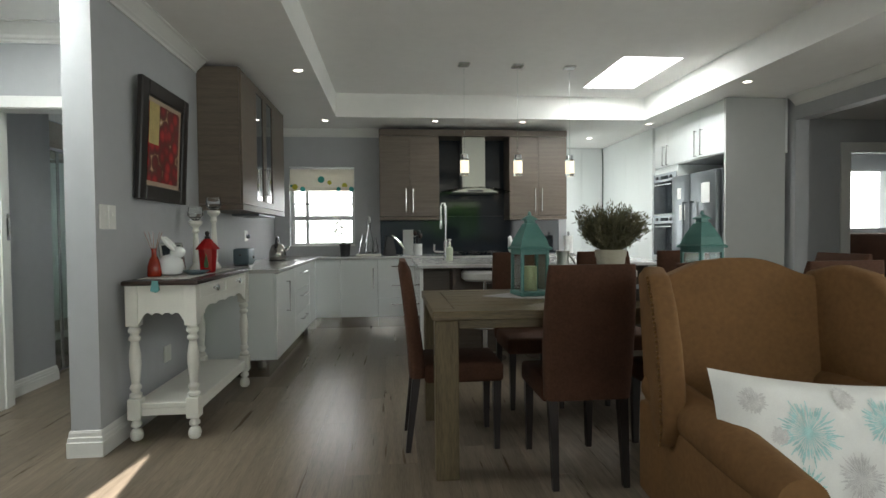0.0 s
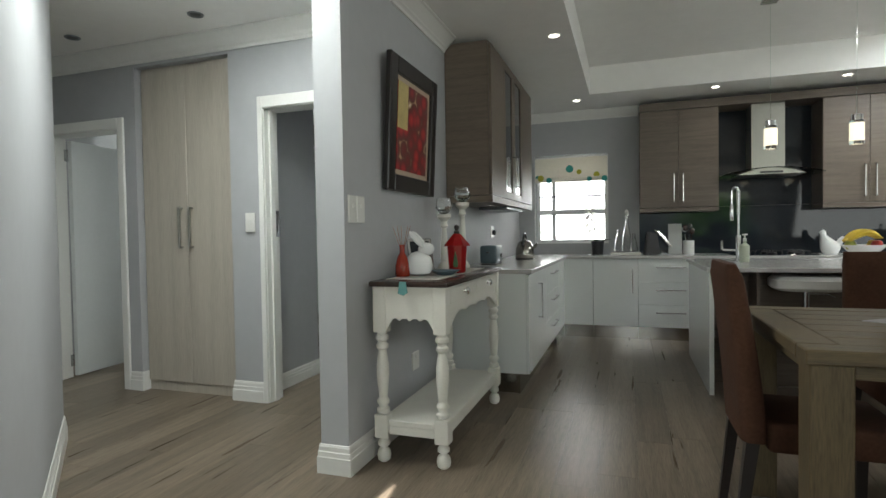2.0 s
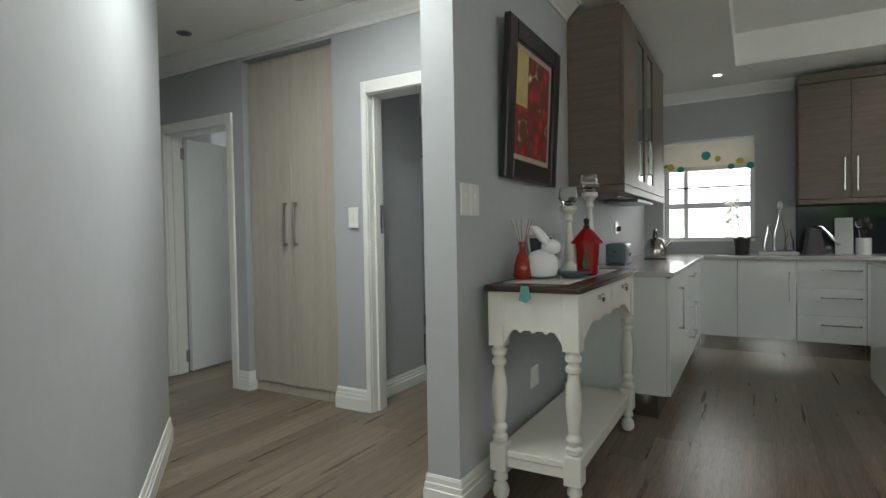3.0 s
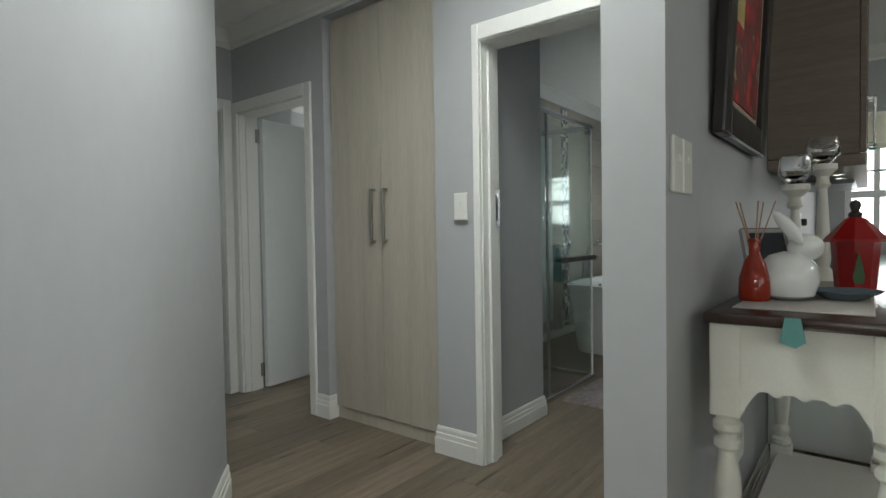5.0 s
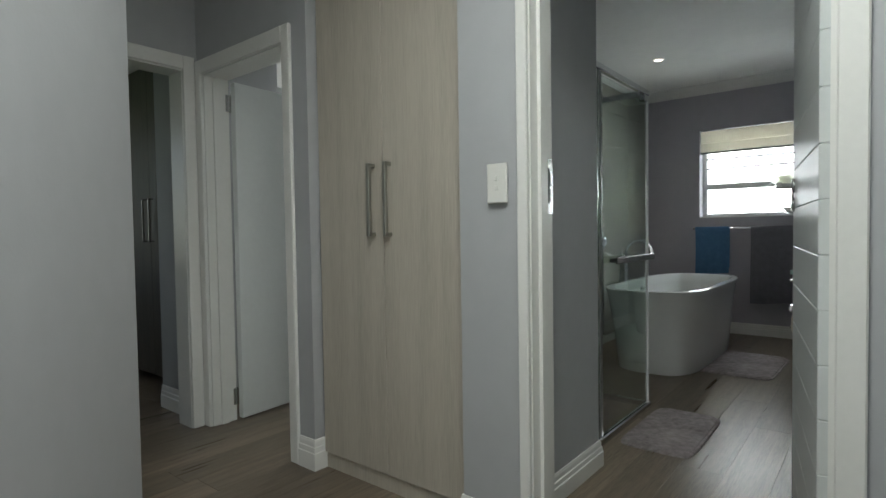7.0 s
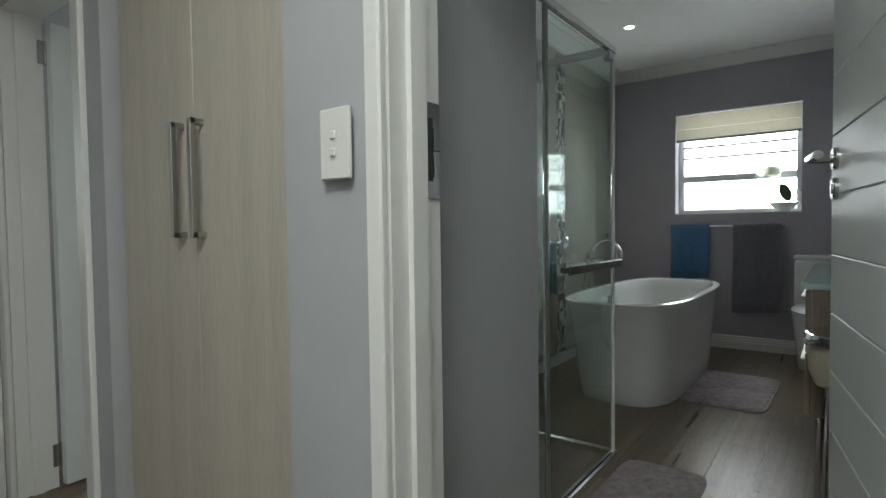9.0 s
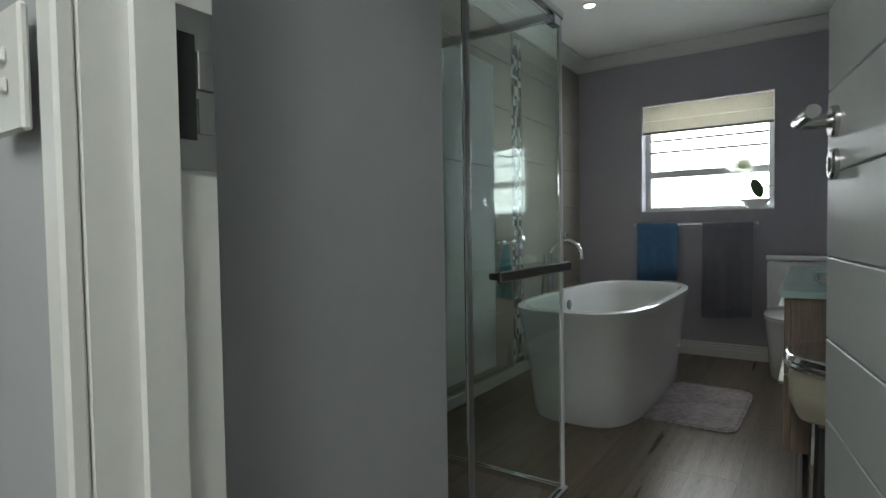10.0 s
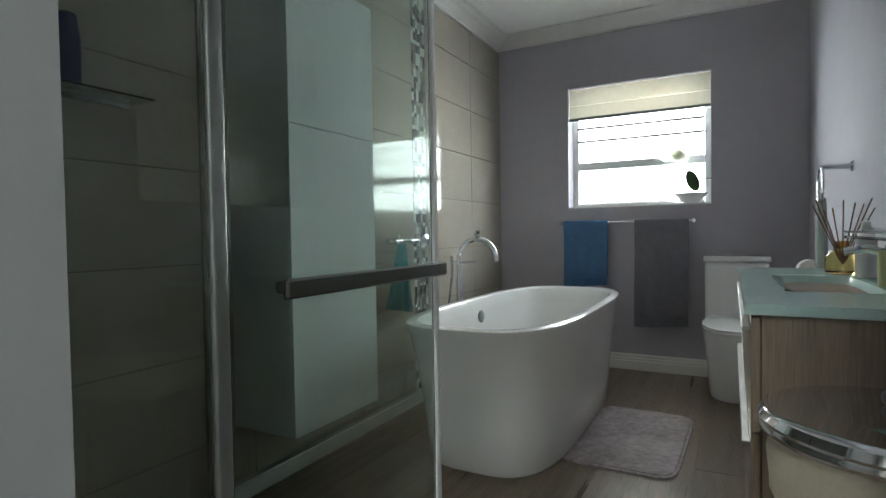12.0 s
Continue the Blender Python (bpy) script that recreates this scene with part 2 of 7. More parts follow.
def prism(bm, pts, lo, hi, axis="z"):
    """A polygon of (a, b) pairs pushed from lo to hi along an axis."""
    def v(a, b, h):
        return bm.verts.new({"z": (a, b, h), "y": (a, h, b), "x": (h, a, b)}[axis])
    lo_v, hi_v = [v(a, b, lo) for a, b in pts], [v(a, b, hi) for a, b in pts]
    n = len(pts)
    bm.faces.new(lo_v[::-1])
    bm.faces.new(hi_v)
    for i in range(n):
        bm.faces.new((lo_v[i], lo_v[(i + 1) % n], hi_v[(i + 1) % n], hi_v[i]))
    bmesh.ops.recalc_face_normals(bm, faces=bm.faces)
    return bm


def tube(bm, pts, r, seg=10):
    """A round bar along a chain of points."""
    pts = [Vector(p) for p in pts]
    rings = []
    up = Vector((0.013, 0.021, 1)).normalized()
    for i, p in enumerate(pts):
        d = (pts[min(i + 1, len(pts) - 1)] - pts[max(i - 1, 0)]).normalized()
        a = d.cross(up if abs(d.dot(up)) < 0.95 else Vector((1, 0.1, 0))).normalized()
        b = d.cross(a)
        rr = r[i] if isinstance(r, (list, tuple)) else r
        rings.append([bm.verts.new(p + rr * (a * math.cos(2 * math.pi * k / seg) + b * math.sin(2 * math.pi * k / seg))) for k in range(seg)])
    for a, b in zip(rings, rings[1:]):
        for k in range(seg):
            bm.faces.new((a[k], a[(k + 1) % seg], b[(k + 1) % seg], b[k]))
    bm.faces.new(rings[0][::-1])
    bm.faces.new(rings[-1])
    bmesh.ops.recalc_face_normals(bm, faces=bm.faces)
    return bm


def arc(n, f):
    return [f(i / (n - 1)) for i in range(n)]


def loft(bm, loops, cap=True):
    """Skin over closed loops with the same number of points."""
    rings = [[bm.verts.new(p) for p in lp] for lp in loops]
    n = len(rings[0])
    for a, b in zip(rings, rings[1:]):
        for k in range(n):
            bm.faces.new((a[k], a[(k + 1) % n], b[(k + 1) % n], b[k]))
    if cap:
        bm.faces.new(rings[0][::-1])
        bm.faces.new(rings[-1])
    bmesh.ops.recalc_face_normals(bm, faces=bm.faces)
    return bm


def oval(rx, ry, z, cx=0, cy=0, n=40, p=2.6):
    out = []
    for i in range(n):
        a = 2 * math.pi * i / n
        c, s = math.cos(a), math.sin(a)
        out.append((cx + rx * math.copysign(abs(c) ** (2 / p), c), cy + ry * math.copysign(abs(s) ** (2 / p), s), z))
    return out


def obj(name, bm, material, smooth=False):
    me = bpy.data.meshes.new(name)
    bm.to_mesh(me)
    bm.free()
    me.materials.append(material)
    if smooth:
        me.shade_smooth()
        me.set_sharp_from_angle(angle=radians(38))
    return new(name, me)


def part(name, bm, material, parent, label="", smooth=True):
    ob = obj(name, bm, material, smooth)
    ob.parent = parent
    if label:
        ob["label"] = label
    return ob


def thing(name, label, category, group="", m=None):
    ob = new(name)
    ob.empty_display_size = 0.1
    if m is not None:
        ob.matrix_world = m
    return tagged(ob, label, category, group)


def structure(name, bm, material, label, category, smooth=False):
    return tagged(obj(name, bm, material, smooth), label, category, kind="structure")


def at(x, y, z=0, turn=0):
    return pose(x, y, z, 0, 0, turn)

# ---------- the large structure ----------
H = 2.56       # ceilings
TH = 2.84      # raised kitchen ceiling
TX0, TX1, TY0, TY1 = -0.64, 3.16, 0.4, 6.50


def wall_boxes(bm, axis, c0, c1, a0, a1, z0, z1, holes):
    """A straight wall with openings (a0, a1, z0, z1) that go right through it."""
    def put(p0, p1, q0, q1):
        if p1 - p0 > 1e-4 and q1 - q0 > 1e-4:
            if axis == "x":
                box(bm, p0, p1, c0, c1, q0, q1)
            else:
                box(bm, c0, c1, p0, p1, q0, q1)
    cur = a0
    for h0, h1, hz0, hz1 in sorted(holes):
        put(cur, h0, z0, z1)
        put(h0, h1, z0, hz0)
        put(h0, h1, hz1, z1)
        cur = h1
    put(cur, a1, z0, z1)
    return bm


def wall(name, axis, c0, c1, a0, a1, holes=(), material=None, z1=H, label="smooth grey painted plaster wall"):
    return structure(name, wall_boxes(bmesh.new(), axis, c0, c1, a0, a1, 0, z1, holes), material or WALL, label, "wall")


KW = (-1.345, -0.49, 1.01, 2.065)     # kitchen window: x, x, z, z
BW = (-3.23, -2.25, 1.19, 2.10)     # bathroom window
wall("wall_kitchen_west", "y", -1.69, -1.54, 2.95, 8.43)
wall("wall_kitchen_north", "x", 7.30, 7.48, -1.54, 2.42, [KW])
# scullery recess beyond the cooker wall
# hole added out of view for the scullery fill lamp
wall("wall_scullery_west", "y", 2.30, 2.42, 7.48, 9.2, [(7.62, 8.45, 1.0, 2.2)])
wall("wall_scullery_north", "x", 9.2, 9.32, 2.30, 4.35)
wall("wall_passage_north", "x", 3.80, 3.95, -4.90, -1.69, [(-4.70, -3.905, 0, 2.00), (-3.755, -2.90, 0, 2.42), (-2.637, -1.80, 0, 2.04)])
wall("wall_bathroom_shower", "y", -2.86, -2.74, 3.95, 4.62)
wall("wall_bathroom_west", "y", -3.95, -3.80, 3.95, 8.43)
wall("wall_bathroom_north", "x", 8.43, 8.62, -3.95, -1.69, [BW], material=WALLB)
structure("bathroom_east_lining", B(-1.693, -1.6895, 3.952, 8.428, 0, H), WALLB, "smooth mauve-grey painted bathroom wall", "wall")
wall("wall_passage_west", "y", -4.90, -4.75, 1.6, 3.80, [(2.94, 3.735, 0, 2.02)])
wall("wall_passage_south", "x", 2.66, 2.82, -4.75, -3.34)
structure("wall_diagonal", prism(bmesh.new(), [(-3.34, 2.89), (-1.50, 1.37), (-1.63, 1.21), (-3.34, 2.60)], 0, H), WALL, "smooth pale grey diagonal plaster wall", "wall")
wall("wall_lounge_west", "y", -3.44, -3.28, -3.0, 2.60)
wall("wall_lounge_south", "x", -3.15, -3.0, -3.44, 8.2, [(-0.5, 2.9, 0, 2.2)])
# first hole is an unseen opening added for the east fill lamp
wall("wall_opening_east", "y", 4.20, 4.35, -3.0, 7.48, [(-2.6, 2.6, 0.05, 2.25), (3.2, 5.25, 0, 2.32)])
wall("wall_room_east_north", "x", 6.30, 6.45, 4.35, 8.2, [(5.76, 6.95, 0, 2.15)])
wall("wall_room_east", "y", 8.2, 8.35, -3.15, 8.2)
wall("wall_sunroom_north", "x", 8.2, 8.35, 4.35, 8.35, [(7.33, 8.17, 1.2, 2.14)])
wall("wall_sunroom_west", "y", 4.2, 4.35, 7.48, 9.2)
# rooms behind the passage doors
wall("wall_bedroom_west", "y", -6.6, -6.45, 4.62, 7.2)
wall("wall_bedroom_north", "x", 7.05, 7.2, -6.45, -3.95, [(-5.9, -4.5, 0.9, 2.1)])
wall("wall_bedroom_south", "x", 3.80, 3.95, -5.30, -4.90)
wall("wall_wardrobe_side", "y", -5.30, -5.18, 3.95, 4.50)
wall("wall_wardrobe_back", "x", 4.50, 4.62, -7.6, -5.18)
# this hole is added, unseen, to let the study fill lamp through
wall("wall_study_west", "y", -7.6, -7.45, 1.6, 4.50, [(2.2, 3.2, 0.9, 2.1)])
wall("wall_study_south", "x", 1.45, 1.6, -7.6, -3.44)

fl = structure("floor", B(-7.6, 8.35, -3.15, 9.32, -0.10, -0.004), GROUT, "dark bed under weathered grey-brown wood-look planks", "floor")
gr = structure("ground", B(-60, 60, -60, 60, -0.30, -0.12), GREEN, "green lawn around the house", "ground")

# ceilings
cb = bmesh.new()
# west of the raised part, two added holes: passage fill lamp, tapering sun slot
PS = (-2.36, -1.74, 2.11, 3.13)
for x0, x1, y0, y1 in ((-7.6, PS[0], -3.15, 8.62), (PS[0], PS[1], -3.15, PS[2]), (PS[0], PS[1], PS[3], 8.62), (PS[1], -1.60, -3.15, 8.62), (-1.60, TX0, 0.62, 8.62), (-1.60, TX0, -3.15, -0.55), (TX1, 8.35, -3.15, 9.32), (TX0, TX1, -3.15, TY0), (TX0, TX1, TY1, 9.32)):
    box(cb, x0, x1, y0, y1, H, H + 0.12)
# edges of the added, unseen slot that shapes the sun streak on the floor
prism(cb, [(-1.60, -0.55), (-1.515, -0.55), (-1.350, 0.62), (-1.60, 0.62)], H, H + 0.12)
prism(cb, [(-1.20, -0.55), (TX0, -0.55), (TX0, 0.62), (-1.342, 0.62)], H, H + 0.12)
structure("ceiling", cb, CEIL, "smooth white painted ceiling", "ceiling")
SK = (2.23, 2.83, 4.99, 6.10)
cb = bmesh.new()
for x0, x1, y0, y1 in ((TX0, SK[0], TY0, TY1), (SK[1], TX1, TY0, TY1), (SK[0], SK[1], TY0, SK[2]), (SK[0], SK[1], SK[3], TY1)):
    box(cb, x0, x1, y0, y1, TH, TH + 0.1)
for x0, x1, y0, y1 in ((TX0 - 0.1, TX0, TY0, TY1), (TX1, TX1 + 0.1, TY0, TY1), (TX0 - 0.1, TX1 + 0.1, TY0 - 0.1, TY0), (TX0 - 0.1, TX1 + 0.1, TY1, TY1 + 0.1)):
    box(cb, x0, x1, y0, y1, H + 0.12, TH + 0.1)
structure("ceiling_raised", cb, CEIL, "raised white tray ceiling over the kitchen", "ceiling")


def cornice(name, pts, inset=0.10, drop=0.10, z=H):
    """Coved cornice along a chain of wall points; the room lies to the left of the chain."""
    prof = [(0, -drop), (0.012, -drop), (0.016, -drop + 0.018), (0.03, -drop + 0.028), (0.05, -0.045), (inset - 0.03, -0.026), (inset - 0.014, -0.014), (inset, -0.010), (inset, 0)]
    return sweep(name, pts, prof, z, TRIM, "moulded white plaster cornice", "cornice")


def sweep(name, pts, prof, z, material, label, category):
    bm = bmesh.new()
    P = [Vector((*p, 0)) for p in pts]
    ns = []
    for i in range(len(P)):
        dirs = [(P[j + 1] - P[j]).normalized() for j in (i - 1, i) if 0 <= j < len(P) - 1]
        nn = [Vector((-d.y, d.x, 0)) for d in dirs]
        m = sum(nn, Vector()) / len(nn)
        ns.append(m / max(0.3, m.length_squared))
    rings = [[bm.verts.new((*(p + n * a).xy, z + b)) for a, b in prof] for p, n in zip(P, ns)]
    k = len(prof)
    for a, b in zip(rings, rings[1:]):
        for i in range(k):
            bm.faces.new((a[i], a[(i + 1) % k], b[(i + 1) % k], b[i]))
    bm.faces.new(rings[0][::-1])
    bm.faces.new(rings[-1])
    bmesh.ops.recalc_face_normals(bm, faces=bm.faces)
    return structure(name, bm, material, label, category)


def baseboard(name, pts, h=0.14):
    prof = [(0, 0), (0.017, 0), (0.017, 0.078 / 0.14 * h), (0.013, 0.082 / 0.14 * h), (0.013, 0.104 / 0.14 * h), (0.009, 0.108 / 0.14 * h), (0.009, 0.128 / 0.14 * h), (0.005, h), (0, h)]
    return sweep(name, pts, prof, 0, TRIM, "stepped white painted baseboard", "baseboard")


baseboard("baseboard_pillar", [(-1.54, 4.48), (-1.54, 2.95), (-1.69, 2.95), (-1.69, 3.80), (-1.735, 3.80)])
baseboard("baseboard_passage", [(-2.658, 3.80), (-2.90, 3.80), (-2.90, 3.86)])
baseboard("baseboard_nib", [(-3.755, 3.86), (-3.755, 3.80), (-3.861, 3.80)])
baseboard("baseboard_shower_wall", [(-2.74, 3.97), (-2.74, 4.62), (-2.80, 4.62)][::-1], 0.118)
baseboard("baseboard_diagonal", [(-3.34, 2.89), (-1.50, 1.37)])
baseboard("baseboard_bathroom", [(-1.69, 8.43), (-3.80, 8.43), (-3.80, 5.64)], 0.115)
baseboard("baseboard_bathroom_east", [(-1.69, 4.1), (-1.69, 8.43)], 0.115)
baseboard("baseboard_study", [(-5.30, 3.80), (-4.92, 3.80)][::-1])
cornice("cornice_pillar", [(-1.54, 4.46), (-1.54, 2.95)])
cornice("cornice_passage", [(-1.69, 3.80), (-2.78, 3.80), (-2.90, 3.80), (-3.755, 3.80), (-4.75, 3.80), (-4.75, 2.82)], 0.10, 0.118)
cornice("cornice_kitchen", [(-0.16, 7.30), (-1.54, 7.30), (-1.54, 6.2)])
cornice("cornice_bathroom", [(-1.69, 3.95), (-1.69, 8.43), (-3.80, 8.43), (-3.80, 3.95)], 0.12, 0.085)
cornice("cornice_east_opening", [(4.20, -3.0), (4.20, 5.25)])


def architrave(name, x0, x1, zt, y, left=0.042, w=0.06, t=0.018, depth=0.15):
    """Door lining and architrave round an opening in an east-west wall whose face is at y."""
    d = thing(name, "white painted wooden door frame", "door frame")
    d["kind"] = "structure"
    for nm, a, b, c, e in (("left_architrave", x0 - left, x0 + 0.018, 0, zt + w), ("right_architrave", x1 - 0.018, x1 + 0.042, 0, zt + w), ("head_architrave", x0 + 0.018, x1 - 0.018, zt - 0.018, zt + w)):
        part(nm, B(a, b, y - t, y + 0.002, c, e, bevel=0.004), TRIM, d, smooth=False)
    for nm, a, b, c, e in (("left_lining", x0 - 0.002, x0 + 0.022, 0, zt), ("right_lining", x1 - 0.022, x1 + 0.002, 0, zt), ("head_lining", x0 + 0.022, x1 - 0.022, zt - 0.022, zt + 0.002)):
        part(nm, B(a, b, y + 0.003, y + depth - 0.003, c, e), TRIM, d, smooth=False)
    for nm, a, b in (("left_stop", x0 + 0.022, x0 + 0.034), ("right_stop", x1 - 0.034, x1 - 0.022)):
        part(nm, B(a, b, y + 0.05, y + 0.095, 0, zt - 0.022), TRIM, d, smooth=False)
    return d


bdf = architrave("door_frame_1", -2.637, -1.80, 2.035, 3.80, 0.020)
architrave("door_frame_2", -4.70, -3.905, 2.00, 3.80)


def window(name, x0, x1, z0, z1, y, rails, label, mull=()):
    """White aluminium window in an east-west wall: frame, panes, transom and burglar bars."""
    w = thing(name, label, "window")
    w["kind"] = "structure"
    f = 0.045
    for a, b, c, d in ((x0, x0 + f, z0, z1), (x1 - f, x1, z0, z1), (x0 + f, x1 - f, z0, z0 + f), (x0 + f, x1 - f, z1 - f, z1)):
        part("window_frame", B(a, b, y, y + 0.06, c, d, bevel=0.004), ALU, w, smooth=False)
    zt = z0 + 0.36 * (z1 - z0)
    part("transom", B(x0 + f, x1 - f, y - 0.008, y + 0.055, zt - 0.03, zt + 0.03, bevel=0.004), ALU, w, smooth=False)
    for m in mull:
        part("mullion", B(m - 0.022, m + 0.022, y, y + 0.05, z0 + f, z1 - f), ALU, w, smooth=False)
    for i in range(rails):
        z = zt + 0.19 + 0.10 * i
        part("burglar_bar", tube(bmesh.new(), [(x0 + f, y - 0.02, z), (x1 - f, y - 0.02, z)], 0.010), DSTEEL, w)
    xm = (x0 + x1) / 2
    part("catch", tube(bmesh.new(), [(xm - 0.10, y - 0.012, zt + 0.075), (xm - 0.01, y - 0.03, zt + 0.045), (xm + 0.03, y - 0.03, zt + 0.045)], 0.006), STEEL, w)
    for c, d in ((z0 + f, zt - 0.03), (zt + 0.03, z1 - f)):
        p = part("pane", B(x0 + f, x1 - f, y + 0.028, y + 0.032, c, d), PANE, w, smooth=False)
        p.visible_shadow = False
    part("window_sill", B(x0 - 0.0, x1 + 0.0, y - 0.13, y, z0 - 0.002, z0 + 0.012, bevel=0.003), TRIM, w, smooth=False)
    return w


window("window_1", *KW, 7.43, 1, "white aluminium kitchen window with burglar bar and catch", mull=(-1.135,))
window("window_2", *BW, 8.57, 3, "white aluminium bathroom window with burglar bars")
# glowing sheet added behind the windows, bright outdoors put into its emission
structure("backdrop", B(-20, 40, 13.0, 13.05, -0.1, 7), OUTGLOW, "glowing pale sheet in place of the bright outdoors", "backdrop")


ff3 = thing("door_frame_4", "wide white painted frame of the adjoining room's doorway", "door frame")
ff3["kind"] = "structure"
for nm, q in (("left_architrave", (5.63, 5.765, 0, 2.16)), ("head_architrave", (5.63, 7.06, 2.162, 2.27)), ("right_architrave", (6.945, 7.06, 0, 2.16))):
    part(nm, B(q[0], q[1], 6.275, 6.302, q[2], q[3], bevel=0.004), TRIM, ff3, smooth=False)


# ---------- kitchen ----------
def bar_handle(bm, p, length, axis, out=(0, -1, 0), s=0.012, standoff=0.03):
    """A square bar handle on two feet."""
    p, o = Vector(p), Vector(out)
    a = Vector((1, 0, 0) if axis == "x" else (0, 0, 1))
    e = [p - a * length / 2, p + a * length / 2]

    def bb(q0, q1):
        lo = [min(q0[i], q1[i]) - s / 2 for i in range(3)]
        hi = [max(q0[i], q1[i]) + s / 2 for i in range(3)]
        box(bm, lo[0], hi[0], lo[1], hi[1], lo[2], hi[2], bevel=0.002)
    bb(e[0] + o * standoff, e[1] + o * standoff)
    for q in e:
        bb(q, q + o * standoff)
    return bm


def cabinet(name, w, d, z0, z1, fronts, m, body, front, label, group, kick=False, category="cabinet", glazed=()):
    """A cabinet whose front faces -y, its back on y = 0. fronts: (x0, x1, z0, z1, handle axis or '', handle x, handle z, length)."""
    c = thing(name, label, category, group, m)
    part("body", B(0.001, w - 0.001, -d + 0.022, -0.004, z0, z1), body, c, smooth=False)
    if kick:
        part("kickboard", B(0.001, w - 0.001, -d + 0.07, -d + 0.085, 0.0, z0 - 0.002), KICK, c, "polished steel kickboard", smooth=False)
    for i, (a, b, lo, hi, ax, hx, hz, ln) in enumerate(fronts):
        kind = "drawer_front" if ax == "x" else "door"
        bm = bmesh.new()
        if i in glazed:
            t = 0.06
            for q in ((a, a + t, lo, hi), (b - t, b, lo, hi), (a + t, b - t, lo, lo + t), (a + t, b - t, hi - t, hi)):
                box(bm, q[0] + 0.0015, q[1] - 0.0015, -d, -d + 0.02, q[2] + 0.0015, q[3] - 0.0015)
        else:
            box(bm, a + 0.0015, b - 0.0015, -d, -d + 0.02, lo + 0.0015, hi - 0.0015, bevel=0.0015)
        dr = part(kind, bm, front, c, smooth=False)
        if i in glazed:
            part("glass_pane", B(a + 0.058, b - 0.058, -d + 0.008, -d + 0.013, lo + 0.058, hi - 0.058), BGLASS, dr, "dark reflective glass", smooth=False)
        if ax:
            part("handle", bar_handle(bmesh.new(), (hx, -d, hz), ln, ax), STEEL, dr, "brushed steel handle", smooth=False)
    return c


CT = 0.885     # counter height
KB, KL = 7.30, -1.54   # back wall, left wall
g = "gloss white base cabinets"
lab = "gloss white base cabinet with steel handles and kickboard"
cabinet("base_cabinet", 0.85, 0.60, 0.14, CT - 0.032, [(0, 0.85, 0.14, CT - 0.04, "z", 0.42, 0.62, 0.26)], at(KL, 4.48, 0, 90), GLOSSW, GLOSSW, lab, g, True)
dw = [(0, 0.9, 0.14 + 0.235 * i, 0.14 + 0.235 * (i + 1), "x", 0.45, 0.14 + 0.235 * (i + 1) - 0.07, 0.34) for i in range(3)]
cabinet("base_cabinet", 0.9, 0.60, 0.14, CT - 0.032, dw, at(KL, 5.332, 0, 90), GLOSSW, GLOSSW, "gloss white three-drawer base cabinet beside the window", g, True)
cabinet("base_cabinet", 0.313, 0.60, 0.14, CT - 0.032, [(0, 0.313, 0.14, CT - 0.04, "", 0, 0, 0)], at(-0.948, KB), GLOSSW, GLOSSW, "gloss white corner base cabinet with plain door", g, True)
cabinet("base_cabinet", 0.454, 0.60, 0.14, CT - 0.032, [(0, 0.454, 0.14, CT - 0.04, "z", 0.40, 0.62, 0.24)], at(-0.633, KB), GLOSSW, GLOSSW, lab, g, True)
dw = [(0, 0.49, 0.14 + 0.235 * i, 0.14 + 0.235 * (i + 1), "x", 0.315, 0.14 + 0.235 * (i + 1) - 0.08, 0.27) for i in range(3)]
cabinet("base_cabinet", 0.49, 0.60, 0.14, CT - 0.032, dw, at(-0.177, KB), GLOSSW, GLOSSW, "gloss white three-drawer base cabinet beside the hob", g, True)
cabinet("base_cabinet", 0.588, 0.60, 0.14, CT - 0.032, [(0, 0.588, 0.14, CT - 0.04, "z", 0.53, 0.62, 0.26)], at(0.316, KB), GLOSSW, GLOSSW, lab, g, True)
cabinet("base_cabinet", 0.9, 0.60, 0.14, CT - 0.032, [(0, 0.45, 0.14, CT - 0.04, "z", 0.40, 0.62, 0.26), (0.45, 0.9, 0.14, CT - 0.04, "z", 0.50, 0.62, 0.26)], at(0.906, KB), GLOSSW, GLOSSW, lab, g, True)
cabinet("base_cabinet", 0.585, 0.60, 0.14, CT - 0.032, [(0, 0.585, 0.14, CT - 0.04, "z", 0.08, 0.62, 0.26)], at(1.808, KB), GLOSSW, GLOSSW, lab, g, True)
structure("floor_skirt_corner", B(-1.53, -0.94, 6.24, 7.29, 0.14, CT - 0.034), GLOSSW, "plain white corner carcass below the counter", "cabinet")
structure("kick_end", B(KL + 0.004, -1.02, 4.495, 4.51, 0, 0.138), KICK, "polished steel kickboard at the end of the units", "kickboard")
structure("kick_corner", B(-0.965, -0.95, 6.234, 6.768, 0, 0.138), STEEL, "brushed steel corner kickboard", "kickboard")
wt = thing("worktop", "pale grey polished stone kitchen worktop", "worktop")
part("left_run", B(KL + 0.002, -0.915, 4.46, 6.68, CT - 0.03, CT, bevel=0.003), STONE, wt, smooth=False)
part("back_run", B(KL + 0.002, 2.395, 6.682, KB - 0.002, CT - 0.03, CT, bevel=0.003), STONE, wt, smooth=False)
sp = thing("splashback", "dark reflective glass splashback behind the hob", "splashback")
part("upper_panel", B(0.622, 1.538, KB - 0.012, KB - 0.002, 1.40, 2.44), BGLASS, sp, smooth=False)
part("lower_panel", B(-0.15, 2.31, KB - 0.012, KB - 0.002, CT + 0.002, 1.398), BGLASS, sp, smooth=False)
# wall cabinets
g = "brown wood-grain wall cabinets"
lab = "brown wood-grain double wall cabinet with steel handles"
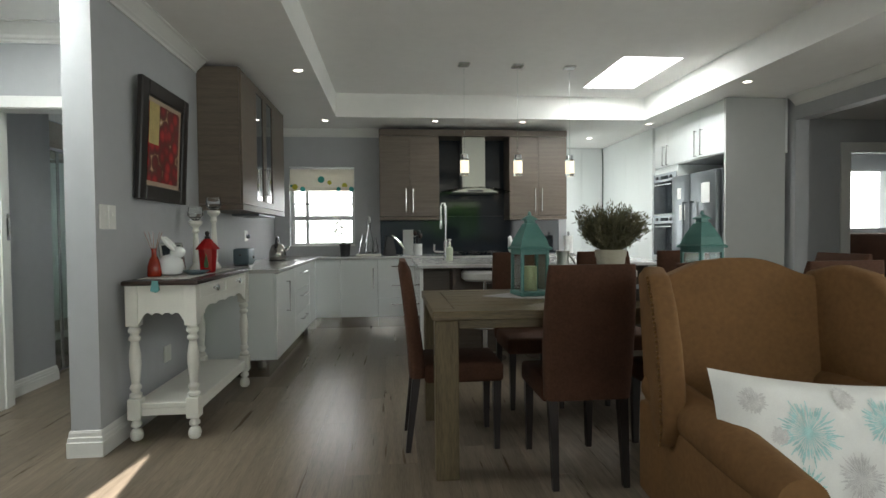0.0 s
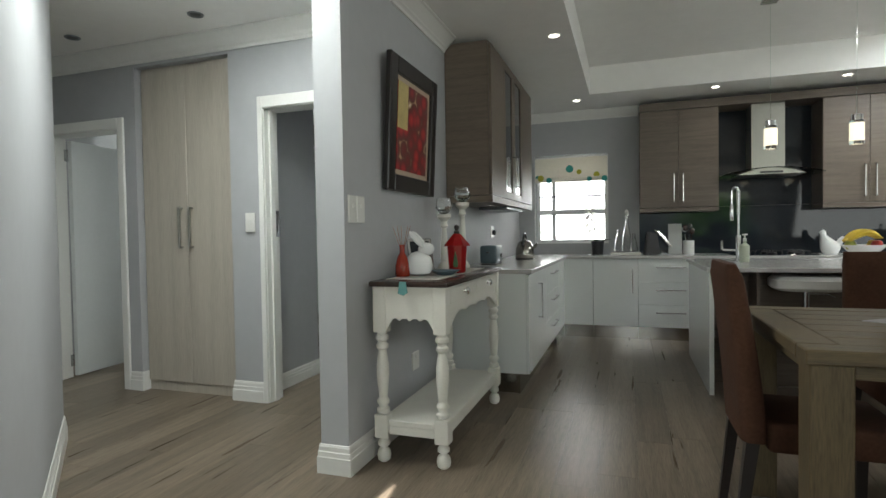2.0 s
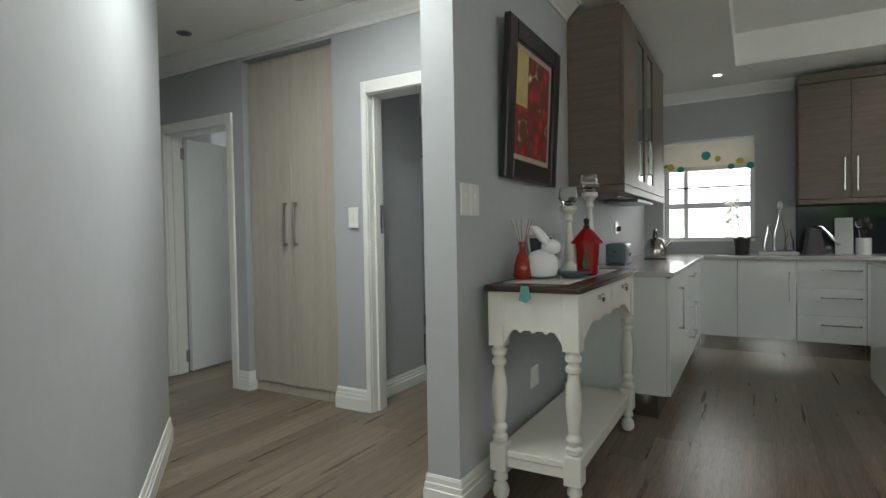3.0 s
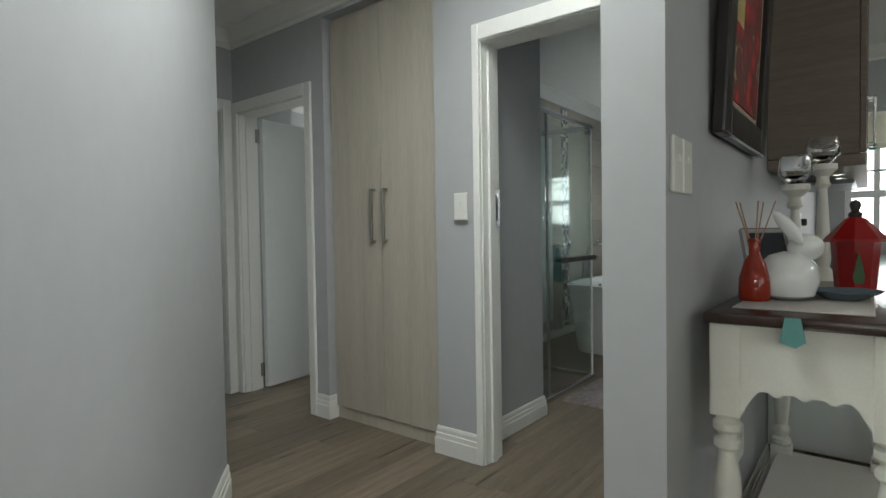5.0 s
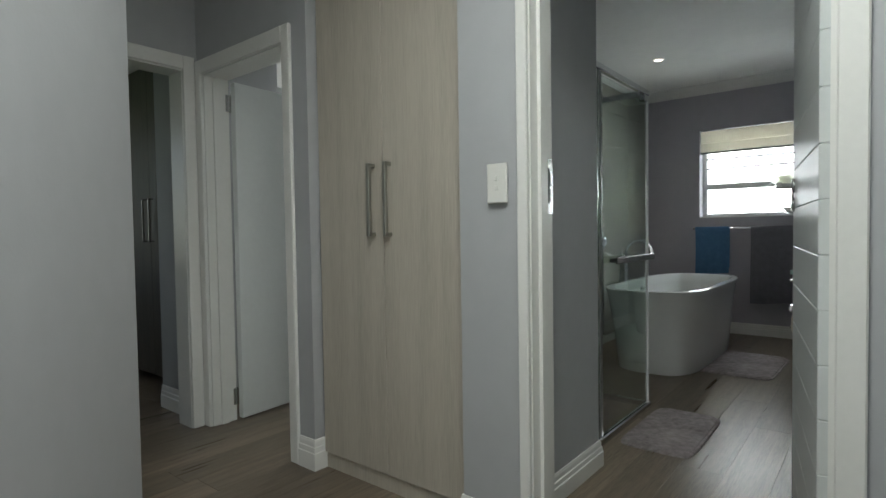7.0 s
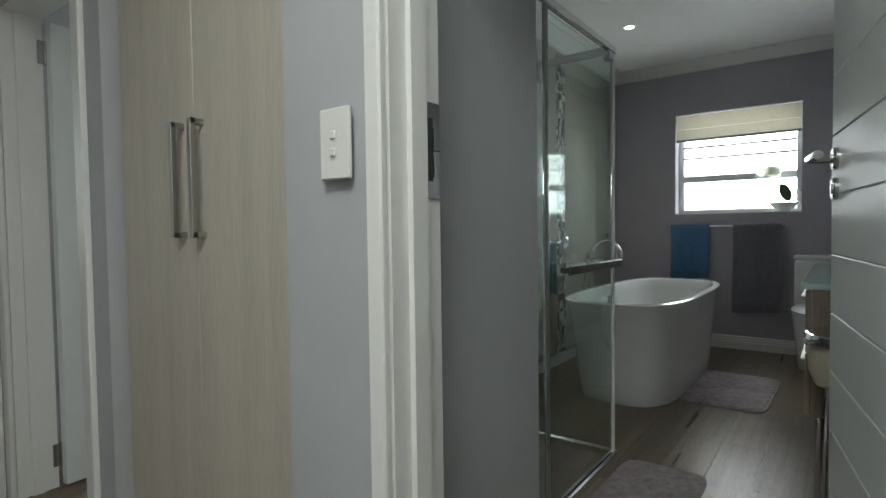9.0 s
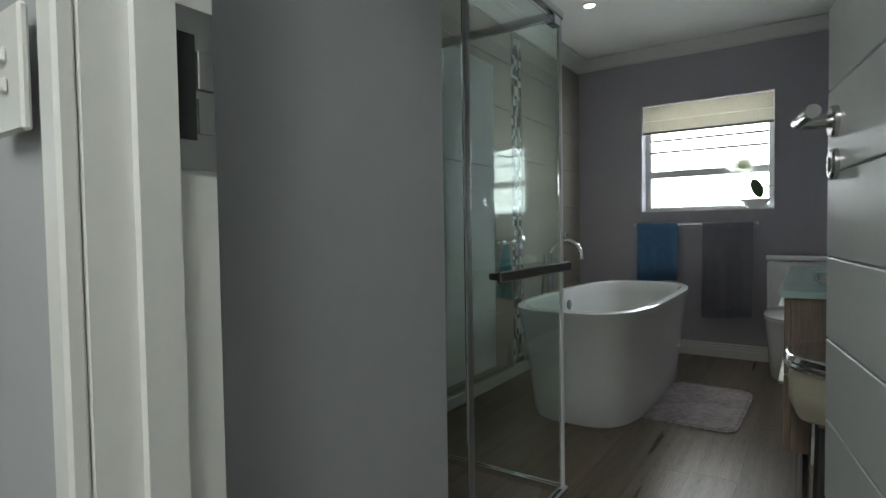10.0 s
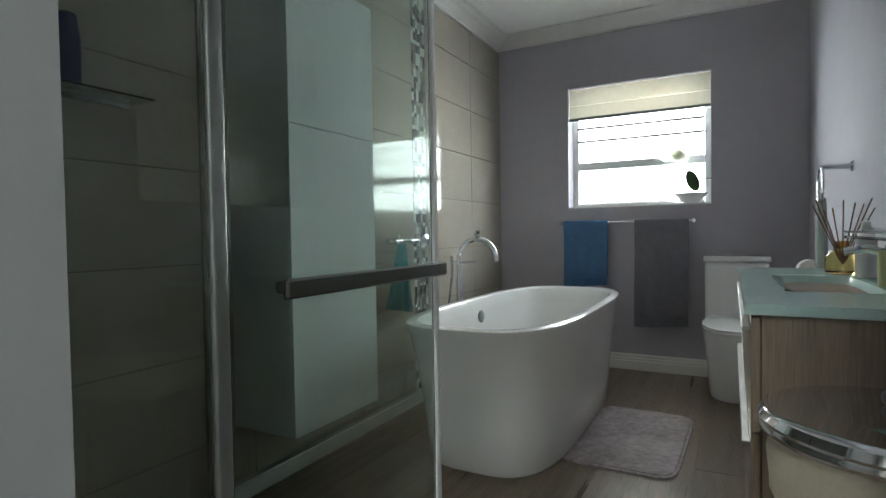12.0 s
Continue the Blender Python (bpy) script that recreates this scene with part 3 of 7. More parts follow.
for x0, x1 in ((-0.15, 0.62), (1.54, 2.31)):
    w = x1 - x0
    cabinet("wall_cabinet", w, 0.36, 1.39, 2.42, [(0, w / 2, 1.39, 2.42, "z", w / 2 - 0.045, 1.60, 0.30), (w / 2, w, 1.39, 2.42, "z", w / 2 + 0.045, 1.60, 0.30)], at(x0, KB), KITW, KITW, lab, g)
pel = thing("cabinet_pelmet", "brown wood-grain pelmet above the wall cabinets", "pelmet")
part("top_board", B(-0.15, 2.31, KB - 0.37, KB - 0.004, 2.425, 2.505), KITW, pel, smooth=False)
for x0, x1 in ((-0.15, 0.62), (1.54, 2.31)):
    part("light_rail", B(x0, x1, KB - 0.36, KB - 0.004, 1.345, 1.385), KITW, pel, smooth=False)
cabinet("wall_cabinet", 1.70, 0.35, 1.42, 2.52, [(0, 0.42, 1.42, 2.50, "", 0, 0, 0), (0.42, 0.80, 1.42, 2.50, "z", 0.76, 1.66, 0.24), (0.80, 1.18, 1.42, 2.50, "z", 0.84, 1.66, 0.24), (1.18, 1.70, 1.42, 2.50, "", 0, 0, 0)],
        at(KL, 4.47, 0, 90), KITW, KITW, "tall brown wood-grain wall cabinet with two glazed doors", g, glazed=(1, 2))
lr = thing("cabinet_light_rail", "brown wood-grain light rail under the wall cabinet", "trim")
part("board", B(KL + 0.004, KL + 0.35, 4.47, 6.17, 1.37, 1.416), KITW, lr, smooth=False)
part("extractor_plate", B(KL + 0.05, KL + 0.30, 5.2, 5.9, 1.345, 1.369, bevel=0.005), DSTEEL, lr, "steel grille plate", smooth=False)

for x, y, z in ((-1.30, 4.85, 1.368), (-1.30, 5.08, 1.368), (0.02, 7.08, 1.343), (0.45, 7.08, 1.343), (1.72, 7.08, 1.343), (2.12, 7.08, 1.343)):
    us = thing("cabinet_spotlight", "small round steel spotlight under the wall cabinet", "spotlight", "spotlights under the wall cabinets", at(x, y, z))
    part("rim", lathe(bmesh.new(), [(0.030, 0.0), (0.030, -0.004), (0.024, -0.006), (0.022, -0.002)], 18), STEEL, us)
    part("bulb", lathe(bmesh.new(), [(0.020, -0.002), (0.018, -0.004), (0.0, -0.005)], 16), DLGLOW, us)
hood = thing("cooker_hood", "steel chimney cooker hood with curved glass canopy", "cooker hood", m=at(1.08, KB))
part("chimney", B(-0.15, 0.15, -0.30, -0.014, 1.76, 2.424), HOODST, hood, smooth=False)
bm = bmesh.new()
can = [(-0.45 + 0.9 * i / 16, 1.70 + 0.062 * (1 - ((i - 8) / 8) ** 2)) for i in range(17)]
prism(bm, can + [(x, z - 0.008) for x, z in can[::-1]], -0.48, -0.014, "y")
part("glass_canopy", bm, CLEAR, hood, "clear curved glass")
mb = [(-0.30 + 0.6 * i / 12, 1.693 + 0.062 * (1 - ((i - 6) / 6) ** 2)) for i in range(13)]
part("motor_box", prism(bmesh.new(), mb, -0.44, -0.02, "y"), HOODST, hood, "arched steel motor housing", smooth=False)
part("control_strip", B(-0.10, 0.10, -0.446, -0.4405, 1.702, 1.722), BLACK, hood, smooth=False)
hob = thing("gas_hob", "black glass gas hob with iron pan supports", "hob", m=at(1.08, 6.98, CT))
part("glass_plate", B(-0.37, 0.37, -0.25, 0.25, 0.0, 0.008, bevel=0.003), BGLASS, hob, smooth=False)
for x in (-0.24, 0, 0.24):
    for y in (-0.12, 0.12):
        bm = bmesh.new()
        lathe(bm, [(0.045, 0.008), (0.045, 0.022), (0.03, 0.028), (0.0, 0.028)], 16, x, y)
        part("burner", bm, BLACK, hob)
        bm = bmesh.new()
        for a in range(4):
            c, s = math.cos(a * math.pi / 2), math.sin(a * math.pi / 2)
            tube(bm, [(x + 0.10 * c, y + 0.10 * s, 0.008), (x + 0.09 * c, y + 0.09 * s, 0.04), (x + 0.02 * c, y + 0.02 * s, 0.042)], 0.005, 6)
        part("pan_support", bm, BLACK, hob)

# island with bar overhang
isl = thing("kitchen_island", "kitchen island with white end panel and brown wood front", "kitchen island")
part("end_panel", B(0.25, 0.28, 4.80, 6.12, 0.0, CT - 0.031), GLOSSW, isl, "gloss white end panel", smooth=False)
part("far_end_panel", B(2.57, 2.60, 4.80, 6.12, 0.0, CT - 0.031), GLOSSW, isl, smooth=False)
part("front_panel", B(0.282, 2.568, 5.18, 5.20, 0.0, CT - 0.031), KITW, isl, "brown wood-grain panel", smooth=False)
part("body", B(0.282, 2.568, 5.202, 6.08, 0.10, CT - 0.031), GLOSSW, isl, smooth=False)
part("counter_top", B(0.23, 2.62, 4.76, 6.14, CT - 0.03, CT, bevel=0.003), STONE, isl, "pale stone counter", smooth=False)
part("shelf", B(0.282, 0.56, 4.90, 5.178, 0.36, 0.385), KITW, isl, smooth=False)
part("side_niche", B(0.56, 0.58, 4.90, 5.178, 0.0, CT - 0.033), KITW, isl, smooth=False)


def stool(m):
    s = thing("bar_stool", "chrome gas-lift bar stool with white padded seat", "bar stool", "stools at the island", m)
    bm = bmesh.new()
    loft(bm, [oval(0.19, 0.18, 0.73, p=3.5), oval(0.215, 0.20, 0.75, p=3.5), oval(0.215, 0.20, 0.80, p=3.5), oval(0.19, 0.175, 0.825, p=3.5)])
    part("seat", bm, RUBBER, s, "white padded seat")
    part("post", lathe(bmesh.new(), [(0.03, 0.03), (0.03, 0.35), (0.02, 0.352), (0.02, 0.728)], 16), CHROME, s)
    part("base", lathe(bmesh.new(), [(0.20, 0.0), (0.20, 0.008), (0.12, 0.022), (0.03, 0.04)], 28), CHROME, s)
    part("footrest", tube(bmesh.new(), [(-0.02, -0.02, 0.3)] + arc(14, lambda t: (0.15 * math.cos(math.pi * (1.05 + 0.9 * t)), 0.17 * math.sin(math.pi * (1.05 + 0.9 * t)), 0.3)) + [(0.02, -0.02, 0.3)], 0.01), CHROME, s)
    part("lever", tube(bmesh.new(), [(0.02, 0, 0.70), (0.12, -0.02, 0.70), (0.16, -0.03, 0.68)], 0.005), CHROME, s)
    return s


st = stool(at(0.86, 4.93))
for x in (1.48, 2.08):
    copy_thing(st, at(x, 4.93))

tap = thing("kitchen_tap", "chrome spring-neck kitchen tap on the island", "tap", m=at(0.56, 5.55, CT))
part("body", lathe(bmesh.new(), [(0.027, 0), (0.027, 0.01), (0.02, 0.015), (0.02, 0.20), (0.014, 0.21)], 16), CHROME, tap)
part("riser", tube(bmesh.new(), [(0, 0, 0.2), (0, 0, 0.555)] + arc(10, lambda t: (-0.024 * (1 - math.cos(math.pi * t)), 0, 0.555 + 0.04 * math.sin(math.pi * t))) + [(-0.048, 0, 0.46)], 0.008), CHROME, tap)
bm = bmesh.new()
for k in range(12):
    lathe(bm, [(0.013, 0.002), (0.018, 0.007), (0.013, 0.012)], 10, 0, 0, 0.38 + 0.016 * k)
part("spring", bm, CHROME, tap)
part("spray_head", lathe(bmesh.new(), [(0.012, 0.33), (0.015, 0.34), (0.015, 0.44), (0.010, 0.46)], 12, -0.048), CHROME, tap)
part("holder_arm", tube(bmesh.new(), [(0, 0, 0.09), (-0.11, 0, 0.095), (-0.12, 0, 0.105), (-0.12, 0, 0.17)], 0.010), CHROME, tap)


def bottle(name, label, x, y, z, prof, mat, cap=None, group=""):
    b = thing(name, label, "bottle", group, at(x, y, z))
    part("body", lathe(bmesh.new(), prof, 18), mat, b)
    if cap:
        part("cap", lathe(bmesh.new(), cap, 14), SWITCH, b, "white pump cap")
    return b


SOAP = Mat("soap_bottle", (0.55, 0.60, 0.48), 0.2, 0, 0.03, 8).m
bottle("soap_bottle", "pale plastic pump soap bottle on the island", 0.595, 5.50, CT, [(0.03, 0), (0.035, 0.01), (0.035, 0.13), (0.012, 0.15), (0.012, 0.165)], SOAP, [(0.014, 0.165), (0.014, 0.185), (0.006, 0.19), (0.006, 0.21), (0.02, 0.212), (0.02, 0.222), (0, 0.223)])

# tower with ovens and fridge on the east side
TXF = 3.50
g = "gloss white tall units"
cabinet("tall_cabinet", 0.60, 0.66, 1.98, 2.557, [(0, 0.3, 2.0, 2.555, "z", 0.25, 2.14, 0.24), (0.3, 0.6, 2.0, 2.555, "z", 0.35, 2.14, 0.24)], at(4.19, 6.95, 0, -90), GLOSSW, GLOSSW, "gloss white cupboard above the ovens", g)
cabinet("tall_cabinet", 1.0, 0.69, 1.99, 2.557, [(0, 0.5, 2.0, 2.555, "z", 0.44, 2.17, 0.28), (0.5, 1.0, 2.0, 2.555, "z", 0.56, 2.17, 0.28)], at(4.19, 6.345, 0, -90), GLOSSW, GLOSSW, "gloss white double cupboard above the fridge", g)
sp2 = thing("tall_side_panel", "plain pale grey end panel of the fridge housing", "panel")
part("panel", B(3.47, 4.135, 5.31, 5.34, 0, 2.555, bevel=0.004), WALLW, sp2, smooth=False)
part("fridge_gable", B(3.52, 4.195, 6.346, 6.364, 0, 2.52), GLOSSW, sp2, smooth=False)
ov = thing("double_oven", "built-in black glass and steel double oven", "oven", m=at(4.19, 6.96, 0, -90))
part("housing", B(0.0, 0.595, -0.655, -0.004, 0.0, 1.975), GLOSSW, ov, smooth=False)
for z0, z1 in ((0.86, 1.38), (1.40, 1.92)):
    o = part("oven_door", B(0.01, 0.585, -0.675, -0.656, z0, z1 - 0.11, bevel=0.003), BGLASS, ov, "black glass door", smooth=False)
    part("handle", bar_handle(bmesh.new(), (0.30, -0.675, z1 - 0.15), 0.44, "x"), STEEL, o, smooth=False)
    pnl = part("control_panel", B(0.01, 0.585, -0.676, -0.656, z1 - 0.105, z1 - 0.002), DSTEEL, ov, smooth=False)
    for x in (0.12, 0.47):
        part("knob", B(x - 0.02, x + 0.02, -0.70, -0.677, z1 - 0.075, z1 - 0.035, bevel=0.006), BLACK, pnl, smooth=False)
    part("display", B(0.2, 0.39, -0.679, -0.6765, z1 - 0.075, z1 - 0.035), BGLASS, pnl, smooth=False)
part("warming_drawer", B(0.01, 0.585, -0.675, -0.656, 0.14, 0.84), GLOSSW, ov, smooth=False)
fr = thing("fridge", "grey steel double-door fridge with paper notes", "fridge", m=at(4.15, 6.32, 0, -90))
part("body", B(0.02, 0.93, -0.66, -0.01, 0.02, 1.84, bevel=0.01), DSTEEL, fr, smooth=False)
for a, b, hx in ((0.02, 0.42, 0.36), (0.43, 0.93, 0.50)):
    d = part("fridge_door", B(a, b, -0.735, -0.665, 0.05, 1.83, bevel=0.015, seg=2), DSTEEL, fr)
    part("handle", bar_handle(bmesh.new(), (hx, -0.735, 1.15), 0.7, "z", s=0.018, standoff=0.045), DSTEEL, d, smooth=False)
PAPER = Mat("paper", (0.75, 0.75, 0.73), 0.7, 0, 0.03, 9).m
for i, (a, z, w, h) in enumerate(((0.16, 1.55, 0.08, 0.13), (0.20, 1.30, 0.13, 0.18), (0.66, 1.48, 0.16, 0.22))):
    part("paper_note", B(a, a + w, -0.738, -0.7355, z, z + h), PAPER, fr, "white paper note", smooth=False)
mg = part("magnet", B(0.72, 0.78, -0.745, -0.736, 1.27, 1.33, bevel=0.004), RED, fr, "red fridge magnet", smooth=False)
cabinet("tall_cabinet", 1.07, 0.50, 0.12, 2.557, [(0, 0.36, 0.12, 2.555, "z", 0.31, 1.30, 0.34), (0.36, 0.72, 0.12, 2.555, "z", 0.41, 1.30, 0.34), (0.72, 1.07, 0.12, 2.555, "z", 0.77, 1.22, 0.34)], at(2.425, 9.19), GLOSSW, GLOSSW, "tall gloss white pantry cupboard in the scullery", g, True)
cabinet("tall_cabinet", 1.70, 0.69, 0.12, 2.557, [(0, 0.43, 0.12, 2.555, "z", 0.38, 1.22, 0.34), (0.43, 0.85, 0.12, 2.555, "", 0, 0, 0), (0.85, 1.28, 0.12, 2.555, "", 0, 0, 0), (1.28, 1.70, 0.12, 2.555, "", 0, 0, 0)], at(4.19, 8.665, 0, -90), GLOSSW, GLOSSW, "tall gloss white pantry cupboard in the scullery", g, True)

# ceiling lights
# the scullery one at (2.92, 7.75) is given an added glow
SPOTS = [(-0.77, 4.67), (-0.79, 6.70), (0.55, 6.66), (1.65, 6.66), (3.32, 6.70), (3.32, 4.75), (2.92, 7.75), (-3.26, 7.18)]


def downlight(x, y, on=True, name="ceiling_downlight"):
    d = thing(name, "round recessed ceiling downlight with white rim" if on else "unlit round recessed ceiling downlight with grey rim", "downlight", "recessed downlights" if on else "unlit passage downlights", at(x, y, H))
    part("rim", lathe(bmesh.new(), [(0.050, -0.001), (0.048, -0.007), (0.040, -0.008), (0.036, -0.003), (0.036, -0.0005)], 24), TRIM if on else DSTEEL, d)
    part("bulb", lathe(bmesh.new(), [(0.033, -0.0025), (0.030, -0.006), (0.0, -0.007)], 20), DLGLOW if on else BLACK, d)
    return d


for x, y in SPOTS:
    downlight(x, y)
for x, y in ((-2.86, 3.47), (-3.94, 3.475)):
    downlight(x, y, False)
for x, y in ((0.73, 5.30), (1.27, 5.31), (1.81, 5.33)):
    p = thing("pendant_lamp", "small glass cylinder pendant lamp with lit cream shade", "pendant lamp", "pendants over the island", at(x, y, 0))
    part("canopy", B(-0.055, 0.055, -0.055, 0.055, TH - 0.02, TH - 0.001, bevel=0.004), STEEL, p, smooth=False)
    part("cord", tube(bmesh.new(), [(0, 0, TH - 0.02), (0, 0, 1.945)], 0.002, 6), CLEAR, p)
    part("cap", lathe(bmesh.new(), [(0.036, 1.905), (0.036, 1.945), (0.01, 1.95)], 18), CHROME, p)
    part("glass_sleeve", lathe(bmesh.new(), [(0.044, 1.735), (0.0455, 1.735), (0.0455, 1.904), (0.044, 1.904)], 18), CLEAR, p, "clear glass sleeve")
    part("shade", lathe(bmesh.new(), [(0.031, 1.765), (0.033, 1.768), (0.033, 1.885), (0.031, 1.888)], 18), LAMPGLOW, p, "glowing cream shade")
sk = thing("skylight", "bright rectangular skylight with white shaft", "skylight")
sk["kind"] = "structure"
for q in ((SK[0] - 0.02, SK[0], SK[2], SK[3]), (SK[1], SK[1] + 0.02, SK[2], SK[3]), (SK[0] - 0.02, SK[1] + 0.02, SK[2] - 0.02, SK[2]), (SK[0] - 0.02, SK[1] + 0.02, SK[3], SK[3] + 0.02)):
    part("shaft_wall", B(*q, TH + 0.102, TH + 0.45), CEIL, sk, smooth=False)
part("diffuser", B(SK[0], SK[1], SK[2], SK[3], TH + 0.010, TH + 0.016), SKYGLOW, sk, "glowing white diffuser", smooth=False)

# panel added to close the ceiling hole above the passage fill lamp
ps = thing("passage_skylight", "white panel added out of view above the passage fill lamp", "skylight")
ps["kind"] = "structure"
part("diffuser", B(PS[0], PS[1], PS[2], PS[3], H + 0.06, H + 0.066), TRIM, ps, smooth=False)

# roman blind with coloured dots
rb = thing("roman_blind", "white roman blind with teal and yellow flower dots", "blind")
part("fabric", B(KW[0] + 0.005, KW[1] - 0.005, 7.315, 7.33, 1.76, 2.035, bevel=0.004), BLIND, rb, smooth=False)
part("fold", B(KW[0] + 0.005, KW[1] - 0.005, 7.300, 7.314, 1.745, 1.80, bevel=0.006), BLIND, rb, smooth=False)
TEALD = Mat("teal_print", (0.05, 0.30, 0.27), 0.9).m
YELD = Mat("yellow_print", (0.48, 0.46, 0.06), 0.9).m
for x, z, r, c in ((-1.27, 1.80, 0.038, YELD), (-1.17, 1.77, 0.035, TEALD), (-0.93, 1.90, 0.045, TEALD), (-0.82, 1.86, 0.03, YELD), (-0.62, 1.82, 0.035, YELD), (-0.70, 1.77, 0.03, TEALD), (-0.53, 1.77, 0.035, TEALD), (-1.31, 1.66 + 0.15, 0.025, TEALD)):
    bm = lathe(bmesh.new(), [(r, 0), (r * 1.0, 0.002), (r * 0.5, 0.0025), (0, 0.0025)], 14)
    bmesh.ops.rotate(bm, verts=bm.verts, matrix=Matrix.Rotation(radians(90), 3, "X"))
    bmesh.ops.translate(bm, verts=bm.verts, vec=(x, 7.2995 if z < 1.805 else 7.3145, z))
    part("printed_dot", bm, c, rb)

# ---------- console table and what stands on it ----------
CX0, CX1, CY0, CY1, CZ = -1.498, -1.085, 3.10, 4.27, 0.915
con = thing("console_table", "cream painted console table with dark wood top", "console table")
bm = B(CX0, CX1, CY0, CY1, CZ - 0.028, CZ, bevel=0.008, seg=2)
part("top", bm, DKWOOD, con, "dark stained wooden top")


def scallop(a0, a1, z_top, z_low, n=64):
    """Outline of an apron board whose lower edge is cut in waves."""
    pts = [(a0, z_top), (a0, z_low - 0.05)]
    for i in range(n + 1):
        t = i / n
        e = min(t, 1 - t) * 2
        z = z_low + 0.030 * math.sin(min(1, e * 4) * math.pi / 2) - 0.010 * max(0, math.cos((t - 0.5) * math.pi * 8)) * (1 if 0.2 < t < 0.8 else 0)
        pts.append((a0 + (a1 - a0) * (0.10 + 0.80 * t), z))
    return pts + [(a1, z_low - 0.05), (a1, z_top)]


TOPZ = CZ - 0.029
for nm, x in (("front_apron", CX1 - 0.045), ("back_apron", CX0 + 0.02)):
    part(nm, prism(bmesh.new(), scallop(CY0 + 0.075, CY1 - 0.075, TOPZ, 0.715), x, x + 0.02, "x"), CREAM, con, smooth=False)
for nm, y in (("end_apron", CY0 + 0.028), ("far_end_apron", CY1 - 0.048)):
    part(nm, prism(bmesh.new(), scallop(CX0 + 0.07, CX1 - 0.07, TOPZ, 0.700), y, y + 0.02, "y"), CREAM, con, smooth=False)
for y0, y1 in ((CY0 + 0.10, 3.675), (3.695, CY1 - 0.10)):
    d = part("drawer_front", B(CX1 - 0.027, CX1 - 0.018, y0, y1, 0.80, TOPZ - 0.012, bevel=0.002), CREAM, con, smooth=False)
    bm = lathe(bmesh.new(), [(0.010, 0), (0.008, 0.008), (0.018, 0.014), (0.021, 0.022), (0.015, 0.030), (0, 0.032)], 14)
    bmesh.ops.rotate(bm, verts=bm.verts, matrix=Matrix.Rotation(radians(90), 3, "Y"))
    bmesh.ops.translate(bm, verts=bm.verts, vec=(CX1 - 0.018, (y0 + y1) / 2, 0.842))
    part("knob", bm, CHROME, d, "glass and chrome knob")
LEG = [(0.024, 0.245), (0.033, 0.255), (0.033, 0.272), (0.022, 0.282), (0.022, 0.292), (0.031, 0.305), (0.031, 0.318), (0.021, 0.335), (0.027, 0.40), (0.032, 0.46), (0.031, 0.52), (0.022, 0.585), (0.020, 0.60), (0.031, 0.612), (0.031, 0.628), (0.022, 0.638), (0.022, 0.648), (0.033, 0.66), (0.033, 0.678), (0.025, 0.688), (0.025, 0.70)]
FOOT = [(0.018, 0.0), (0.032, 0.012), (0.036, 0.035), (0.030, 0.060), (0.018, 0.070), (0.018, 0.078), (0.030, 0.085), (0.030, 0.10), (0.022, 0.112), (0.022, 0.125)]
LEG = [(r, 0.245 + (z - 0.245) * 0.905) for r, z in LEG]
for x in (CX0 + 0.045, CX1 - 0.05):
    for y in (CY0 + 0.055, CY1 - 0.055):
        lg = part("leg", lathe(bmesh.new(), LEG, 20, x, y), CREAM, con)
        part("upper_block", B(x - 0.034, x + 0.034, y - 0.034, y + 0.034, 0.657, TOPZ, bevel=0.003), CREAM, lg, smooth=False)
        part("lower_block", B(x - 0.036, x + 0.036, y - 0.036, y + 0.036, 0.125, 0.245, bevel=0.004), CREAM, lg, smooth=False)
        part("foot", lathe(bmesh.new(), FOOT, 20, x, y), CREAM, lg)
part("lower_shelf", B(CX0 + 0.03, CX1 - 0.035, CY0 + 0.04, CY1 - 0.04, 0.185, 0.215, bevel=0.004), CREAM, con, smooth=False)
part("shelf_rail", B(CX1 - 0.058, CX1 - 0.040, CY0 + 0.092, CY1 - 0.092, 0.145, 0.184), CREAM, con, smooth=False)
part("shelf_rail", B(CX0 + 0.082, CX1 - 0.088, CY0 + 0.042, CY0 + 0.06, 0.145, 0.184), CREAM, con, smooth=False)

LACE = Mat("lace_runner", (0.44, 0.42, 0.39), 0.9, 0, 0.15, 60, 0.5, 300).m
tr = thing("lace_runner", "pale lace runner on the console table", "table runner")
part("cloth", B(-1.45, -1.165, 3.20, 4.12, CZ + 0.0005, CZ + 0.004, bevel=0.0015), LACE, tr, smooth=False)
tg = thing("teal_tassel", "small teal fabric tag hanging over the console edge", "tag")
part("tag", prism(bmesh.new(), [(-1.325, 0.915), (-1.295, 0.915), (-1.285, 0.862), (-1.305, 0.848), (-1.335, 0.858)], CY0 - 0.012, CY0 - 0.004, "y"), Mat("teal_tag", (0.10, 0.26, 0.25), 0.8).m, tg)
Z = CZ + 0.0045
ob = thing("red_diffuser_bottle", "orange-red glass diffuser bottle with reeds", "diffuser", m=at(-1.425, 3.365, Z))
part("bottle", lathe(bmesh.new(), [(0.036, 0), (0.04, 0.008), (0.038, 0.06), (0.026, 0.105), (0.014, 0.125), (0.014, 0.16), (0.017, 0.162), (0.017, 0.17)], 20), ORANGE, ob)
for i in range(5):
    a = i * 1.26
    part("reed", tube(bmesh.new(), [(0, 0, 0.12), (0.05 * math.cos(a), 0.05 * math.sin(a), 0.27)], 0.0018, 5), Mat("reed", (0.35, 0.2, 0.14), 0.8).m if i == 0 else bpy.data.materials["reed"], ob)
rabbit = bmesh.new()
lathe(rabbit, [(0.03, 0), (0.06, 0.012), (0.072, 0.05), (0.065, 0.09), (0.042, 0.115), (0.01, 0.125)], 22)
